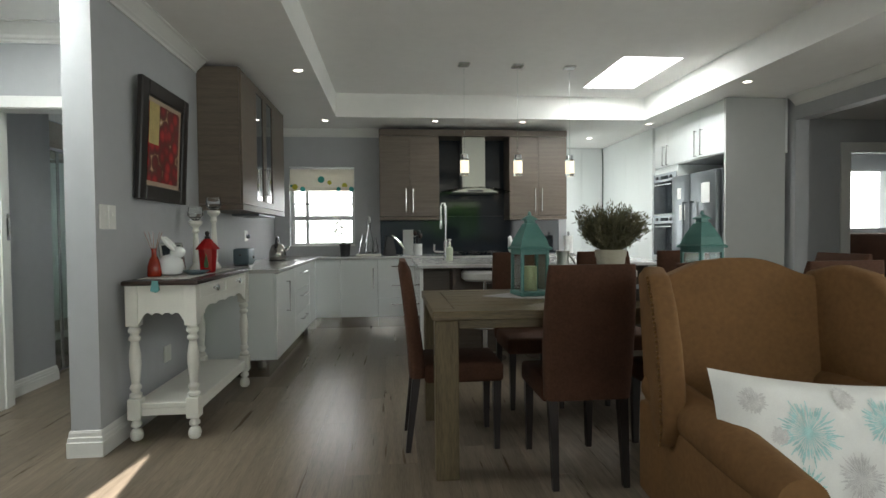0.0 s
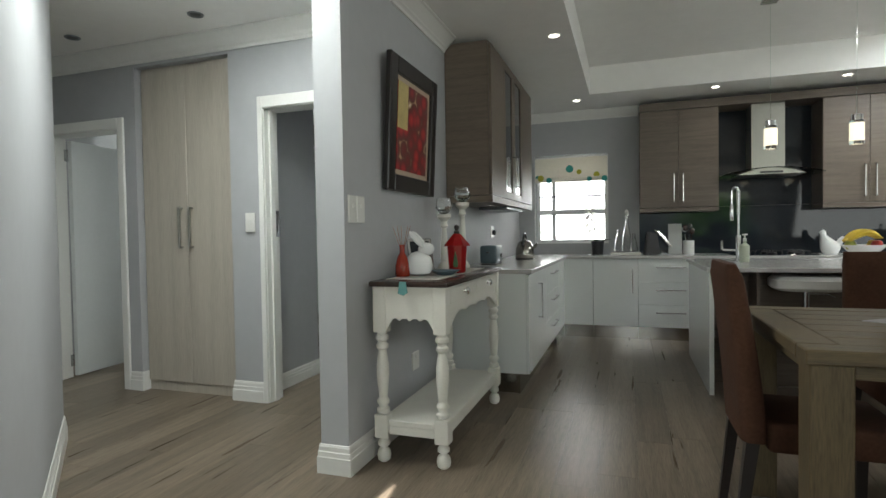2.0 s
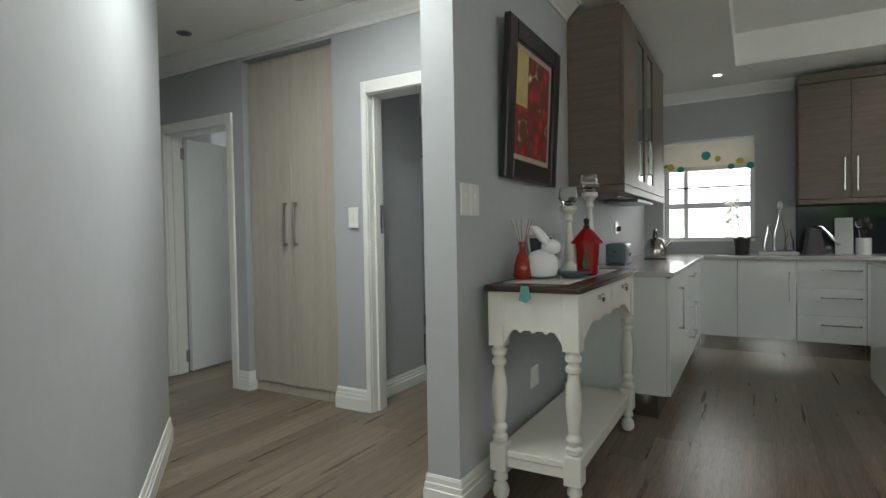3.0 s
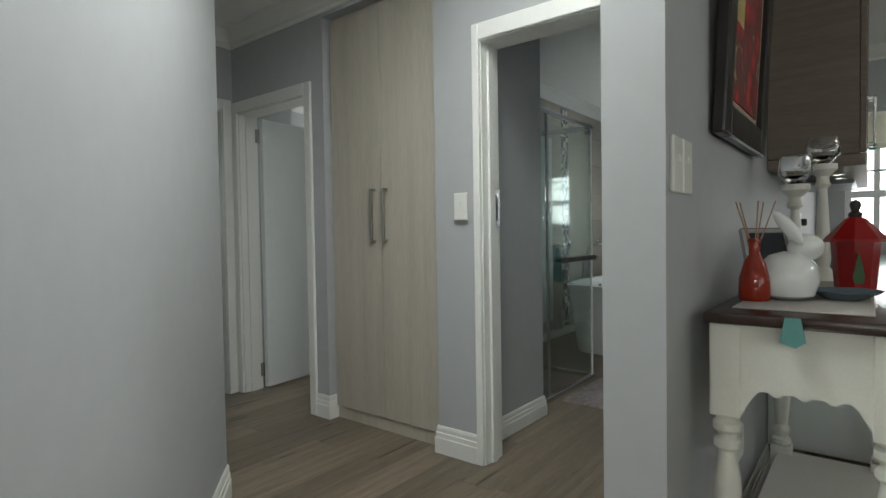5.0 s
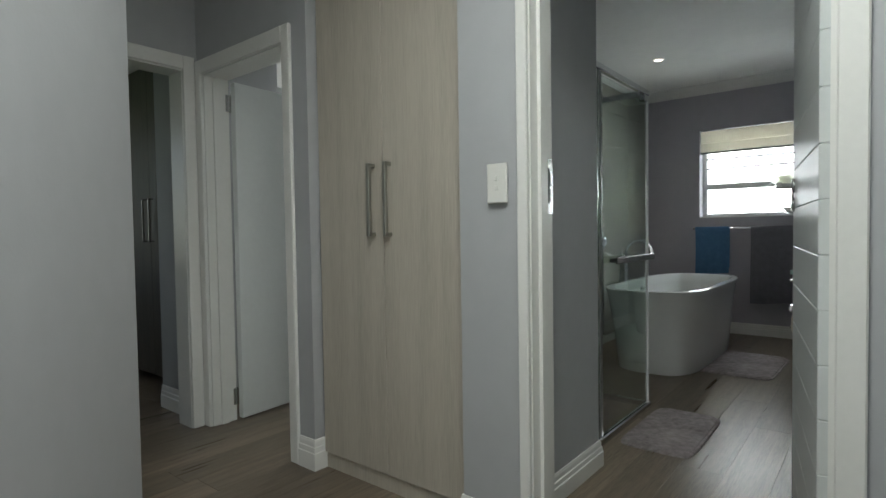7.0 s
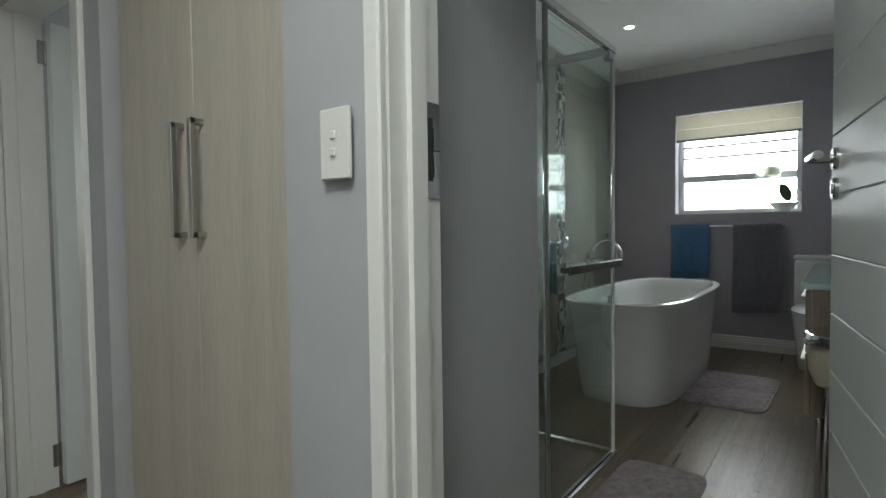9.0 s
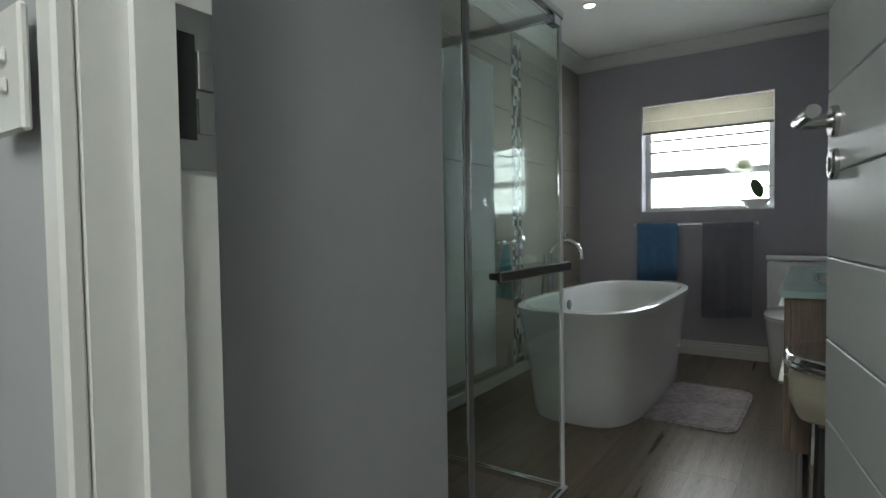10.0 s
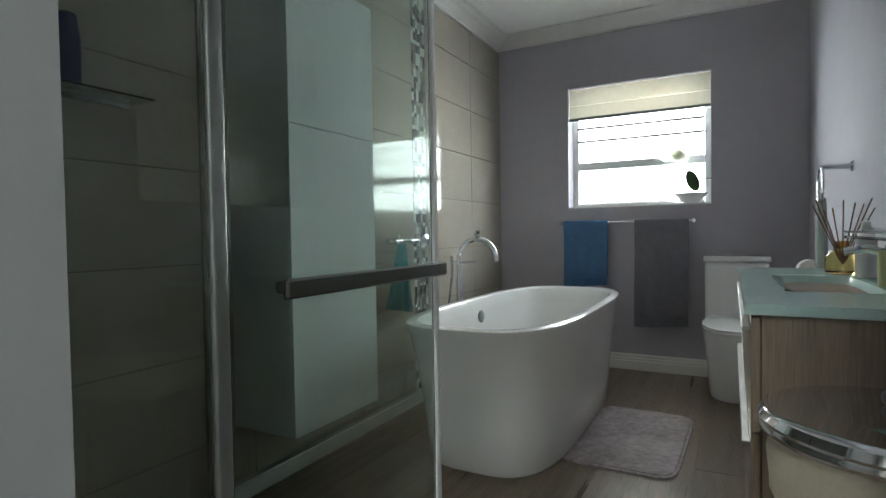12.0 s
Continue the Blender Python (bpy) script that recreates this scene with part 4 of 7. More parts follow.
bmesh.ops.create_icosphere(rabbit, subdivisions=3, radius=0.038, matrix=Matrix.Translation((0.035, -0.02, 0.135)) @ Matrix.Diagonal((1.15, 0.9, 0.9, 1)))
for s in (-0.012, 0.014):
    bmesh.ops.create_icosphere(rabbit, subdivisions=3, radius=0.05, matrix=Matrix.Translation((-0.012 + s, -0.03 + s * 1.5, 0.185)) @ Matrix.Rotation(radians(-40), 4, "Y") @ Matrix.Diagonal((0.3, 0.35, 1.1, 1)))
rb = obj("rabbit_figurine", rabbit, CERAM, True)
rb.matrix_world = at(-1.355, 3.43, Z, 35)
rb.scale = (1.06, 1.06, 1.06)
tagged(rb, "white ceramic rabbit figurine on the lace runner", "figurine")
fm = thing("photo_frame", "small leaning silver photo frame with dark picture", "photo frame", m=pose(-1.41, 3.62, Z + 0.006, -18, 0, 40))
part("frame", B(-0.075, 0.075, -0.01, 0.006, 0, 0.20, bevel=0.004), STEEL, fm, smooth=False)
part("picture", B(-0.058, 0.058, -0.0125, -0.0105, 0.018, 0.182), BGLASS, fm, smooth=False)
dish = thing("glass_dish", "small grey-blue oval dish on the console", "dish", m=at(-1.23, 3.50, Z))
part("bowl", lathe(bmesh.new(), [(0.04, 0), (0.05, 0.004), (0.085, 0.024), (0.088, 0.025), (0.055, 0.008), (0, 0.006)], 24), Mat("dish_blue", (0.14, 0.20, 0.24), 0.15).m, dish)
rl = thing("red_lantern", "red lacquered metal house lantern with dark finial", "lantern", m=at(-1.21, 3.66, Z))
rl.scale = (0.80, 0.80, 0.90)
part("body", loft(bmesh.new(), [oval(0.055, 0.055, 0.0, n=8, p=2), oval(0.062, 0.062, 0.01, n=8, p=2), oval(0.075, 0.075, 0.17, n=8, p=2)]), RED, rl, smooth=False)
part("roof", loft(bmesh.new(), [oval(0.098, 0.098, 0.17, n=8, p=2), oval(0.095, 0.095, 0.18, n=8, p=2), oval(0.032, 0.032, 0.245, n=8, p=2), oval(0.022, 0.022, 0.25, n=8, p=2)]), RED, rl, smooth=False)
part("finial", lathe(bmesh.new(), [(0.02, 0.25), (0.022, 0.262), (0.012, 0.27), (0.018, 0.288), (0.016, 0.30), (0, 0.308)], 14), LEGBLK, rl)
part("tree_motif", prism(bmesh.new(), [(0, 0.04), (0.025, 0.04), (0.03, 0.06), (0.02, 0.11), (0.012, 0.14), (0.005, 0.11), (-0.005, 0.06)], -0.079, -0.072, "y"), GREEN, rl, "small green tree")
for x, y, h in ((-1.385, 3.955, 0.35), (-1.315, 4.13, 0.43)):
    cs = thing("candlestick", "cream turned wooden candlestick with clear glass cup", "candlestick", "tall candlesticks on the console", at(x, y, Z))
    part("stem", lathe(bmesh.new(), [(0.045, 0), (0.045, 0.015), (0.035, 0.03), (0.022, 0.05), (0.027, 0.08), (0.024, 0.12), (0.023, h * 0.4), (0.019, h * 0.6), (0.014, h - 0.09), (0.026, h - 0.075), (0.02, h - 0.06), (0.02, h - 0.045), (0.045, h - 0.02), (0.045, h)], 20), CREAM, cs)
    part("glass_cup", lathe(bmesh.new(), [(0.02, h), (0.03, h + 0.01), (0.055, h + 0.04), (0.05, h + 0.08), (0.045, h + 0.10), (0.042, h + 0.10), (0.047, h + 0.06), (0.04, h + 0.03), (0.0, h + 0.02)], 20), PALEG, cs)

# framed painting
PAINT = Mat("abstract_painting", (0.3, 0.02, 0.02), 0.5, 0, 0.1, 6, 0.4, 30)
nz = PAINT.n.new("ShaderNodeTexVoronoi")
nz.inputs["Scale"].default_value = 11
PAINT.l.new(PAINT.mp.outputs[0], nz.inputs["Vector"])
pr = PAINT.n.new("ShaderNodeValToRGB")
for p, c in ((0.0, (0.50, 0.03, 0.02)), (0.28, (0.36, 0.012, 0.015)), (0.5, (0.16, 0.008, 0.008)), (0.72, (0.10, 0.03, 0.02)), (0.86, (0.55, 0.40, 0.22))):
    e = pr.color_ramp.elements.new(p)
    e.color = (*c, 1)
PAINT.l.new(nz.outputs["Distance"], pr.inputs[0])
PAINT.l.new(pr.outputs[0], PAINT.b.inputs["Base Color"])
YP = Mat("painting_yellow_field", (0.50, 0.40, 0.16), 0.6, 0, 0.25, 12, 0.4, 40).m
MATB = Mat("beige_mount", (0.45, 0.36, 0.27), 0.8, 0, 0.05, 30).m
pf = thing("framed_painting", "red abstract painting in a wide black frame", "painting", m=pose(-1.532, 3.355, 1.39, 0, 3.0, 0))
PW, PH = 0.735, 0.745
for q in ((0, 0.095, 0, PH), (PW - 0.095, PW, 0, PH), (0.095, PW - 0.095, 0, 0.095), (0.095, PW - 0.095, PH - 0.095, PH)):
    bm = B(0.0, 0.035, q[0], q[1], q[2], q[3], bevel=0.006)
    part("frame_rail", bm, Mat("black_frame", (0.016, 0.013, 0.012), 0.3, 0, 0.2, 12).m if q[0] == 0 and q[1] < 0.1 else bpy.data.materials["black_frame"], pf, smooth=False)
part("mount", B(0.004, 0.014, 0.09, PW - 0.09, 0.09, PH - 0.09), MATB, pf, smooth=False)
part("canvas", B(0.0145, 0.018, 0.135, PW - 0.135, 0.125, PH - 0.125), PAINT.m, pf, "red abstract brushwork", smooth=False)
part("yellow_field", B(0.0183, 0.0195, 0.136, 0.28, 0.36, PH - 0.126), YP, pf, smooth=False)


def switch_plate(m, n, label, group=""):
    s = thing("light_switch", label, "light switch", group, m)
    part("plate", B(-0.039, 0.039, -0.010, 0, -0.066, 0.066, bevel=0.003), SWITCH, s, smooth=False)
    for i in range(n):
        z = 0.016 - 0.032 * i
        part("rocker", B(-0.007, 0.007, -0.015, -0.010, z - 0.008, z + 0.008, bevel=0.002), SWITCH, s, smooth=False)
    return s


for y in (3.02, 3.105):
    switch_plate(at(-1.54, y, 1.27, 90), 1, "white plastic light switch on the pillar wall", "switches on the pillar")
switch_plate(at(-2.732, 3.79, 1.245), 2, "white two-rocker light switch beside the bathroom door")
switch_plate(at(-5.03, 3.80, 1.25), 1, "white light switch inside the dim room")
so = thing("wall_socket", "white wall socket near the floor", "socket", m=at(-1.54, 3.80, 0.36, 90))
part("plate", B(-0.055, 0.055, -0.01, 0, -0.055, 0.055, bevel=0.003), SWITCH, so, smooth=False)
part("switch", B(-0.01, 0.01, -0.014, -0.0102, 0.02, 0.035), SWITCH, so, smooth=False)
ks = thing("wall_socket", "black and white plug in a kitchen wall socket", "socket", m=at(-1.54, 5.86, 1.16, 90))
part("plate", B(-0.055, 0.055, -0.01, 0, -0.055, 0.055, bevel=0.003), SWITCH, ks, smooth=False)
part("plug", B(-0.02, 0.02, -0.045, -0.0102, -0.03, 0.015, bevel=0.006), BLACK, ks, smooth=False)

# ---------- things on the worktops ----------
TGREY = Mat("toaster_grey", (0.09, 0.13, 0.15), 0.3, 0, 0.05, 8).m
to = thing("toaster", "dark grey-blue two-slot toaster on the worktop", "toaster", m=at(-1.37, 5.15, CT, 90))
to.scale = (0.82, 0.82, 0.86)
part("body", B(-0.15, 0.15, -0.085, 0.085, 0.012, 0.185, bevel=0.022, seg=3), TGREY, to)
part("base", B(-0.145, 0.145, -0.08, 0.08, 0, 0.012), BLACK, to, smooth=False)
for y in (-0.03, 0.03):
    part("slot", B(-0.11, 0.11, y - 0.014, y + 0.014, 0.183, 0.1865), BLACK, to, smooth=False)
part("lever", B(-0.175, -0.15, -0.015, 0.015, 0.11, 0.125, bevel=0.004), BLACK, to, smooth=False)
part("dial", B(0.02, 0.10, -0.0885, -0.0855, 0.07, 0.10), STEEL, to, smooth=False)
ke = thing("kettle", "dark polished steel kettle with black handle", "kettle", m=at(-1.24, 6.0, CT))
part("body", lathe(bmesh.new(), [(0.085, 0.012), (0.092, 0.03), (0.09, 0.10), (0.065, 0.165), (0.045, 0.18), (0.02, 0.188), (0.012, 0.2), (0.012, 0.21), (0, 0.214)], 26), KICK, ke)
part("base", lathe(bmesh.new(), [(0.09, 0), (0.094, 0.004), (0.09, 0.012)], 24), BLACK, ke)
part("handle", tube(bmesh.new(), arc(14, lambda t: (0, -0.085 * math.cos(math.pi * t), 0.14 + 0.115 * math.sin(math.pi * t))), 0.011), BLACK, ke)
part("spout", tube(bmesh.new(), [(0.06, 0, 0.10), (0.105, 0, 0.13), (0.125, 0, 0.155)], [0.022, 0.016, 0.012]), KICK, ke)
POT = Mat("black_pot", (0.02, 0.02, 0.022), 0.3, 0, 0.1, 12).m


def orchid(m, pot_mat, label, h=0.40, flowers=8, shift=0.0, fr=0.021):
    o = thing("orchid", label, "potted plant", m=m)
    if fr > 0.022:
        part("pot", lathe(bmesh.new(), [(0.05, 0), (0.06, 0.008), (0.115, 0.07), (0.118, 0.072), (0.10, 0.062), (0, 0.055)], 24), pot_mat, o)
        bm = bmesh.new()
        bmesh.ops.create_icosphere(bm, subdivisions=3, radius=0.075, matrix=Matrix.Translation((0.01, 0, 0.155)) @ Matrix.Rotation(radians(-22), 4, "Y") @ Matrix.Diagonal((0.55, 0.12, 1.05, 1)))
        part("broad_leaf", bm, GREEN, o)
    else:
        part("pot", lathe(bmesh.new(), [(0.06, 0), (0.07, 0.14), (0.075, 0.14), (0.075, 0.155), (0.064, 0.155), (0.06, 0.13), (0, 0.13)], 20), pot_mat, o)
    rnd = random.Random(int(h * 100))
    for i in range(5 if fr < 0.022 else 1):
        a = i * 1.4 + 0.4
        pts = arc(7, lambda t: Vector((0.15 * t * math.cos(a), 0.15 * t * math.sin(a), 0.12 + 0.13 * t - 0.08 * t * t)))
        bm = bmesh.new()
        side = Vector((-math.sin(a), math.cos(a), 0))
        up = [bm.verts.new(p + side * 0.028 * math.sin(math.pi * min(0.98, 0.12 + 0.85 * k / 6))) for k, p in enumerate(pts)]
        mid = [bm.verts.new(p + Vector((0, 0, -0.006))) for p in pts]
        dn = [bm.verts.new(p - side * 0.028 * math.sin(math.pi * min(0.98, 0.12 + 0.85 * k / 6))) for k, p in enumerate(pts)]
        for k in range(6):
            bm.faces.new((up[k], up[k + 1], mid[k + 1], mid[k]))
            bm.faces.new((mid[k], mid[k + 1], dn[k + 1], dn[k]))
        bmesh.ops.solidify(bm, geom=bm.faces[:], thickness=0.003)
        part("leaf", bm, GREEN, o)
    stem = arc(12, lambda t: Vector((-0.02 - (0.10 + shift) * t * t, 0.01, 0.12 + h * math.sin(t * 1.9) / math.sin(1.57))))
    part("stem", tube(bmesh.new(), stem, 0.003, 6), GREEN, o)
    for i in range(flowers):
        p = Vector((rnd.uniform(-0.13, -0.03), 0.02, 0.27 + 0.024 * i)) if fr < 0.022 else stem[11 - i % 7] + Vector((rnd.uniform(-0.035, 0.035) * (1 + (fr > 0.022) * 1.2), rnd.uniform(-0.03, 0.03), rnd.uniform(-0.035, 0.03)))
        bm = bmesh.new()
        for k in range(5):
            a = k * 2 * math.pi / 5 + i
            bmesh.ops.create_circle(bm, cap_ends=True, segments=9, radius=fr * 0.9, matrix=Matrix.Translation(p + Vector((fr * math.cos(a), -0.002 * (k % 2), fr * math.sin(a)))) @ Matrix.Rotation(radians(78 + 8 * (k % 3)), 4, "X"))
        part("flower", bm, PETAL, o)
    return o


orchid(at(-0.60, 7.02, CT), POT, "white orchid in a black pot by the kitchen window", 0.40, 12, 0.05, 0.013)
kb = thing("knife_block", "black knife block with steel-handled knives", "knife block", m=at(0.02, 7.02, CT, 12))
part("block", prism(bmesh.new(), [(-0.13, 0), (0.03, 0), (-0.01, 0.23), (-0.09, 0.25)], -0.055, 0.055, "y"), BLACK, kb, smooth=False)
for i in range(6):
    y, k = -0.05 + 0.02 * i, 0.018 * i
    part("knife_handle", tube(bmesh.new(), [(-0.035 + k, y, 0.262 - 0.012 * i), (0.0 + k, y, 0.25 - 0.012 * i), (0.075 + k, y, 0.145 - 0.012 * i)], [0.009, 0.011, 0.012], 8), STEEL, kb)
CUTG = glass("decanter_glass", (0.96, 0.97, 0.97), 0.08)
ww = thing("decanter_tray", "clear glass decanters on a long white tray", "decanters", m=at(-0.30, 7.05, CT))
part("tray", B(-0.16, 0.16, -0.09, 0.09, 0, 0.025, bevel=0.006), CREAM, ww, smooth=False)
for s, k in ((-0.075, 0.62), (0.012, 1.0), (0.085, 0.5)):
    part("decanter", lathe(bmesh.new(), [(0.0, 0.026), (0.05 * (0.6 + 0.4 * k), 0.027), (0.055 * (0.6 + 0.4 * k), 0.04), (0.045 * (0.6 + 0.4 * k), 0.04 + 0.17 * k), (0.018, 0.04 + 0.30 * k), (0.015, 0.04 + 0.37 * k), (0.022, 0.04 + 0.385 * k), (0.013, 0.04 + 0.38 * k), (0.012, 0.04 + 0.30 * k), (0.040 * (0.6 + 0.4 * k), 0.04 + 0.165 * k), (0.048 * (0.6 + 0.4 * k), 0.045), (0.0, 0.036)], 20, s), CUTG, ww, "clear glass decanter")
part("stopper", lathe(bmesh.new(), [(0.010, 0.41), (0.010, 0.43), (0.020, 0.445), (0.024, 0.47), (0.010, 0.50), (0, 0.502)], 14, 0.012), CERAM, ww)
uj = thing("utensil_jar", "white ceramic jar with wooden and black utensils", "utensil jar", m=at(0.34, 7.05, CT))
part("jar", lathe(bmesh.new(), [(0.055, 0), (0.058, 0.005), (0.058, 0.15), (0.052, 0.15), (0.05, 0.02), (0, 0.02)], 22), CERAM, uj)
for i, (a, mt) in enumerate(((0.3, DKWOOD), (1.5, BLACK), (2.6, CERAM), (3.8, DKWOOD), (5.0, BLACK))):
    d = Vector((0.035 * math.cos(a), 0.035 * math.sin(a), 0))
    bm = tube(bmesh.new(), [d * 0.3 + Vector((0, 0, 0.03)), d + Vector((0, 0, 0.22))], 0.006, 8)
    bmesh.ops.create_icosphere(bm, subdivisions=2, radius=0.03, matrix=Matrix.Translation(d * 1.15 + Vector((0, 0, 0.25 + 0.012 * i))) @ Matrix.Diagonal((0.9, 0.3, 1.2, 1)))
    part("utensil", bm, mt, uj)
hb = bmesh.new()
loft(hb, [oval(0.06, 0.045, 0, p=2), oval(0.085, 0.06, 0.05, 0.0, p=2), oval(0.09, 0.055, 0.10, 0.0, p=2), oval(0.06, 0.04, 0.14, -0.03, p=2), oval(0.028, 0.028, 0.19, -0.06, p=2), oval(0.03, 0.026, 0.22, -0.065, p=2), oval(0.008, 0.008, 0.245, -0.06, p=2)])
loft(hb, [oval(0.035, 0.018, 0.09, 0.06, p=2), oval(0.03, 0.016, 0.14, 0.09, p=2), oval(0.012, 0.01, 0.175, 0.105, p=2)])
hen = obj("hen_jug", hb, CERAM, True)
hen.matrix_world = at(1.62, 7.0, CT)
tagged(hen, "white ceramic hen-shaped jug on the worktop", "jug")
fb = thing("fruit_bowl", "white pedestal fruit bowl on the island counter", "fruit bowl", m=at(1.50, 5.85, CT))
part("bowl", lathe(bmesh.new(), [(0.07, 0), (0.07, 0.008), (0.025, 0.02), (0.025, 0.04), (0.10, 0.06), (0.155, 0.12), (0.148, 0.12), (0.09, 0.07), (0, 0.055)], 30), CERAM, fb)
BAN = Mat("banana_yellow", (0.55, 0.38, 0.03), 0.5, 0, 0.12, 18).m
ba = thing("bananas", "bunch of ripe yellow bananas in the fruit bowl", "fruit", m=at(1.48, 5.85, CT + 0.075))
for i in range(5):
    a = -0.5 + 0.22 * i
    part("banana", tube(bmesh.new(), arc(9, lambda t: (-0.10 + 0.22 * t, 0.035 * i - 0.07, 0.075 + 0.02 * i * 0 + 0.07 * math.sin(math.pi * t * 0.9))), [0.008, 0.018, 0.024, 0.026, 0.026, 0.024, 0.019, 0.011, 0.006], 8), BAN, ba)
part("stem", lathe(bmesh.new(), [(0.015, 0.066), (0.03, 0.08), (0.012, 0.10)], 10, -0.10), BAN, ba)
for i, (x, y, c) in enumerate(((1.57, 5.80, (0.35, 0.03, 0.02)), (1.40, 5.82, (0.30, 0.32, 0.05)), (1.58, 5.90, (0.55, 0.40, 0.04)))):
    ap = obj("apple", lathe(bmesh.new(), [(0.008, 0.004), (0.022, 0.0), (0.037, 0.02), (0.04, 0.04), (0.03, 0.066), (0.012, 0.070), (0.003, 0.062)], 18), Mat("apple_skin", c, 0.3, 0, 0.15, 20).m, True)
    ap.matrix_world = at(x, y, CT + 0.085)
    tagged(ap, ("red apple in the fruit bowl", "green apple in the fruit bowl", "yellow apple in the fruit bowl")[i], "fruit", "fruit in the bowl")
pt = thing("paper_towel_roll", "white paper towel roll standing on the worktop", "paper towel", m=at(2.30, 6.85, CT))
part("roll", lathe(bmesh.new(), [(0.06, 0.012), (0.06, 0.24), (0.02, 0.24), (0.02, 0.238)], 22), PAPER, pt)
part("holder", lathe(bmesh.new(), [(0.075, 0), (0.075, 0.01), (0.012, 0.011), (0.012, 0.28), (0.018, 0.285), (0, 0.30)], 18), STEEL, pt)
ph = thing("tablet_screen", "pale glossy board leaning on the splashback", "board", m=pose(0.22, 7.20, CT, -8, 0, 0))
part("board", B(-0.07, 0.07, 0, 0.012, 0, 0.34, bevel=0.004), GLOSSW, ph, smooth=False)

# ---------- dining table, chairs, wing chair ----------
TXA, TXB, TYA, TYB, TZ = 0.19, 2.62, 2.44, 3.40, 0.80
tb = thing("dining_table", "weathered brown wooden dining table with thick legs", "dining table")
nb = 6
for i in range(nb):
    y0 = TYA + 0.10 + (TYB - TYA - 0.20) * i / nb
    part("top_plank", B(TXA + 0.112, TXB - 0.112, y0 + 0.001, y0 + (TYB - TYA - 0.20) / nb - 0.001, TZ - 0.042, TZ, bevel=0.003), TABLEW, tb, smooth=False)
for nm, q in (("top_border", (TXA, TXB, TYA, TYA + 0.099)), ("top_border", (TXA, TXB, TYB - 0.099, TYB)), ("top_border", (TXA, TXA + 0.11, TYA + 0.101, TYB - 0.101)), ("top_border", (TXB - 0.11, TXB, TYA + 0.101, TYB - 0.101))):
    part(nm, B(*q, TZ - 0.042, TZ + 0.001, bevel=0.004), TABLEW, tb, smooth=False)
for x in (TXA + 0.012, TXB - 0.122):
    for y in (TYA + 0.012, TYB - 0.122):
        part("leg", B(x, x + 0.11, y, y + 0.11, 0, TZ - 0.043, bevel=0.006, seg=2), TABLEL, tb, smooth=False)
for nm, q in (("apron", (TXA + 0.125, TXB - 0.125, TYA + 0.03, TYA + 0.055)), ("apron", (TXA + 0.125, TXB - 0.125, TYB - 0.055, TYB - 0.03)), ("apron", (TXA + 0.03, TXA + 0.055, TYA + 0.125, TYB - 0.125)), ("apron", (TXB - 0.055, TXB - 0.03, TYA + 0.125, TYB - 0.125))):
    part(nm, B(*q, TZ - 0.085, TZ - 0.0435, bevel=0.002), TABLEW, tb, smooth=False)


def dining_chair(m, label):
    """Upholstered high-backed chair; it faces +y, its seat centre at the origin."""
    c = thing("dining_chair", label, "chair", "chairs round the dining table", m)
    loops = []
    for i in range(13):
        t = i / 12
        z = 0.40 + 0.62 * t
        y = -0.235 - 0.015 * math.sin(t * 2.2) - 0.06 * t * t
        th = 0.045 - 0.012 * t
        if i == 12:
            th *= 0.5
        hw = 0.200 + 0.012 * math.sin(math.pi * t)
        lp = []
        for k in range(20):
            a = 2 * math.pi * k / 20
            ca, sa = math.cos(a), math.sin(a)
            lp.append((hw * math.copysign(abs(ca) ** 0.25, ca), y + th * math.copysign(abs(sa) ** 0.6, sa), z))
        loops.append(lp)
    part("backrest", loft(bmesh.new(), loops), SUEDE, c, "brown suede backrest")
    part("seat", B(-0.20, 0.20, -0.20, 0.225, 0.37, 0.475, bevel=0.022, seg=3), SUEDE, c, "brown suede seat")
    for x in (-0.165, 0.165):
        for y, tilt in ((-0.24, -0.05), (0.19, 0.0)):
            part("leg", loft(bmesh.new(), [[(x + dx * 0.014, y + tilt + dy * 0.014, 0) for dx, dy in ((-1, -1), (1, -1), (1, 1), (-1, 1))], [(x + dx * 0.022, y + dy * 0.022, 0.375 if y > 0 else 0.42) for dx, dy in ((-1, -1), (1, -1), (1, 1), (-1, 1))]]), LEGBLK, c, "dark wooden leg", smooth=False)
    return c


lab = "brown suede upholstered dining chair with dark legs"
ch = dining_chair(at(0.895, 2.60, 0, 0), lab)
for x, y, a in ((1.50, 2.62, 0), (2.12, 2.62, 3), (0.37, 2.98, -90), (0.95, 3.62, 180), (1.60, 3.63, 180), (2.22, 3.62, 178), (2.52, 3.10, 90)):
    copy_thing(ch, at(x, y, 0, a))

wc = thing("wing_chair", "tan velvet wingback armchair with nailhead trim", "armchair", m=at(1.325, 1.62, 0, -5))
W2 = 0.345
bl = []
for i in range(21):
    t = i / 20
    x = -W2 + 2 * W2 * t
    u = abs(2 * t - 1)
    bl.append((x, 1.025 + 0.036 * math.cos(min(1, u ** 1.5 * 1.2) * math.pi)))
bm = bmesh.new()
prof = [(-W2, 0.30)] + bl + [(W2, 0.30)]
front = [bm.verts.new((x, 0.24 + 0.13 * (z - 0.3), z)) for x, z in prof]
back = [bm.verts.new((x * 1.0, 0.36 + 0.13 * (z - 0.3), z - (0.012 if 0 < i < len(prof) - 1 else 0))) for i, (x, z) in enumerate(prof)]
bm.faces.new(front)
bm.faces.new(back[::-1])
n = len(prof)
for i in range(n):
    bm.faces.new((front[i], back[i], back[(i + 1) % n], front[(i + 1) % n]))
bmesh.ops.recalc_face_normals(bm, faces=bm.faces)
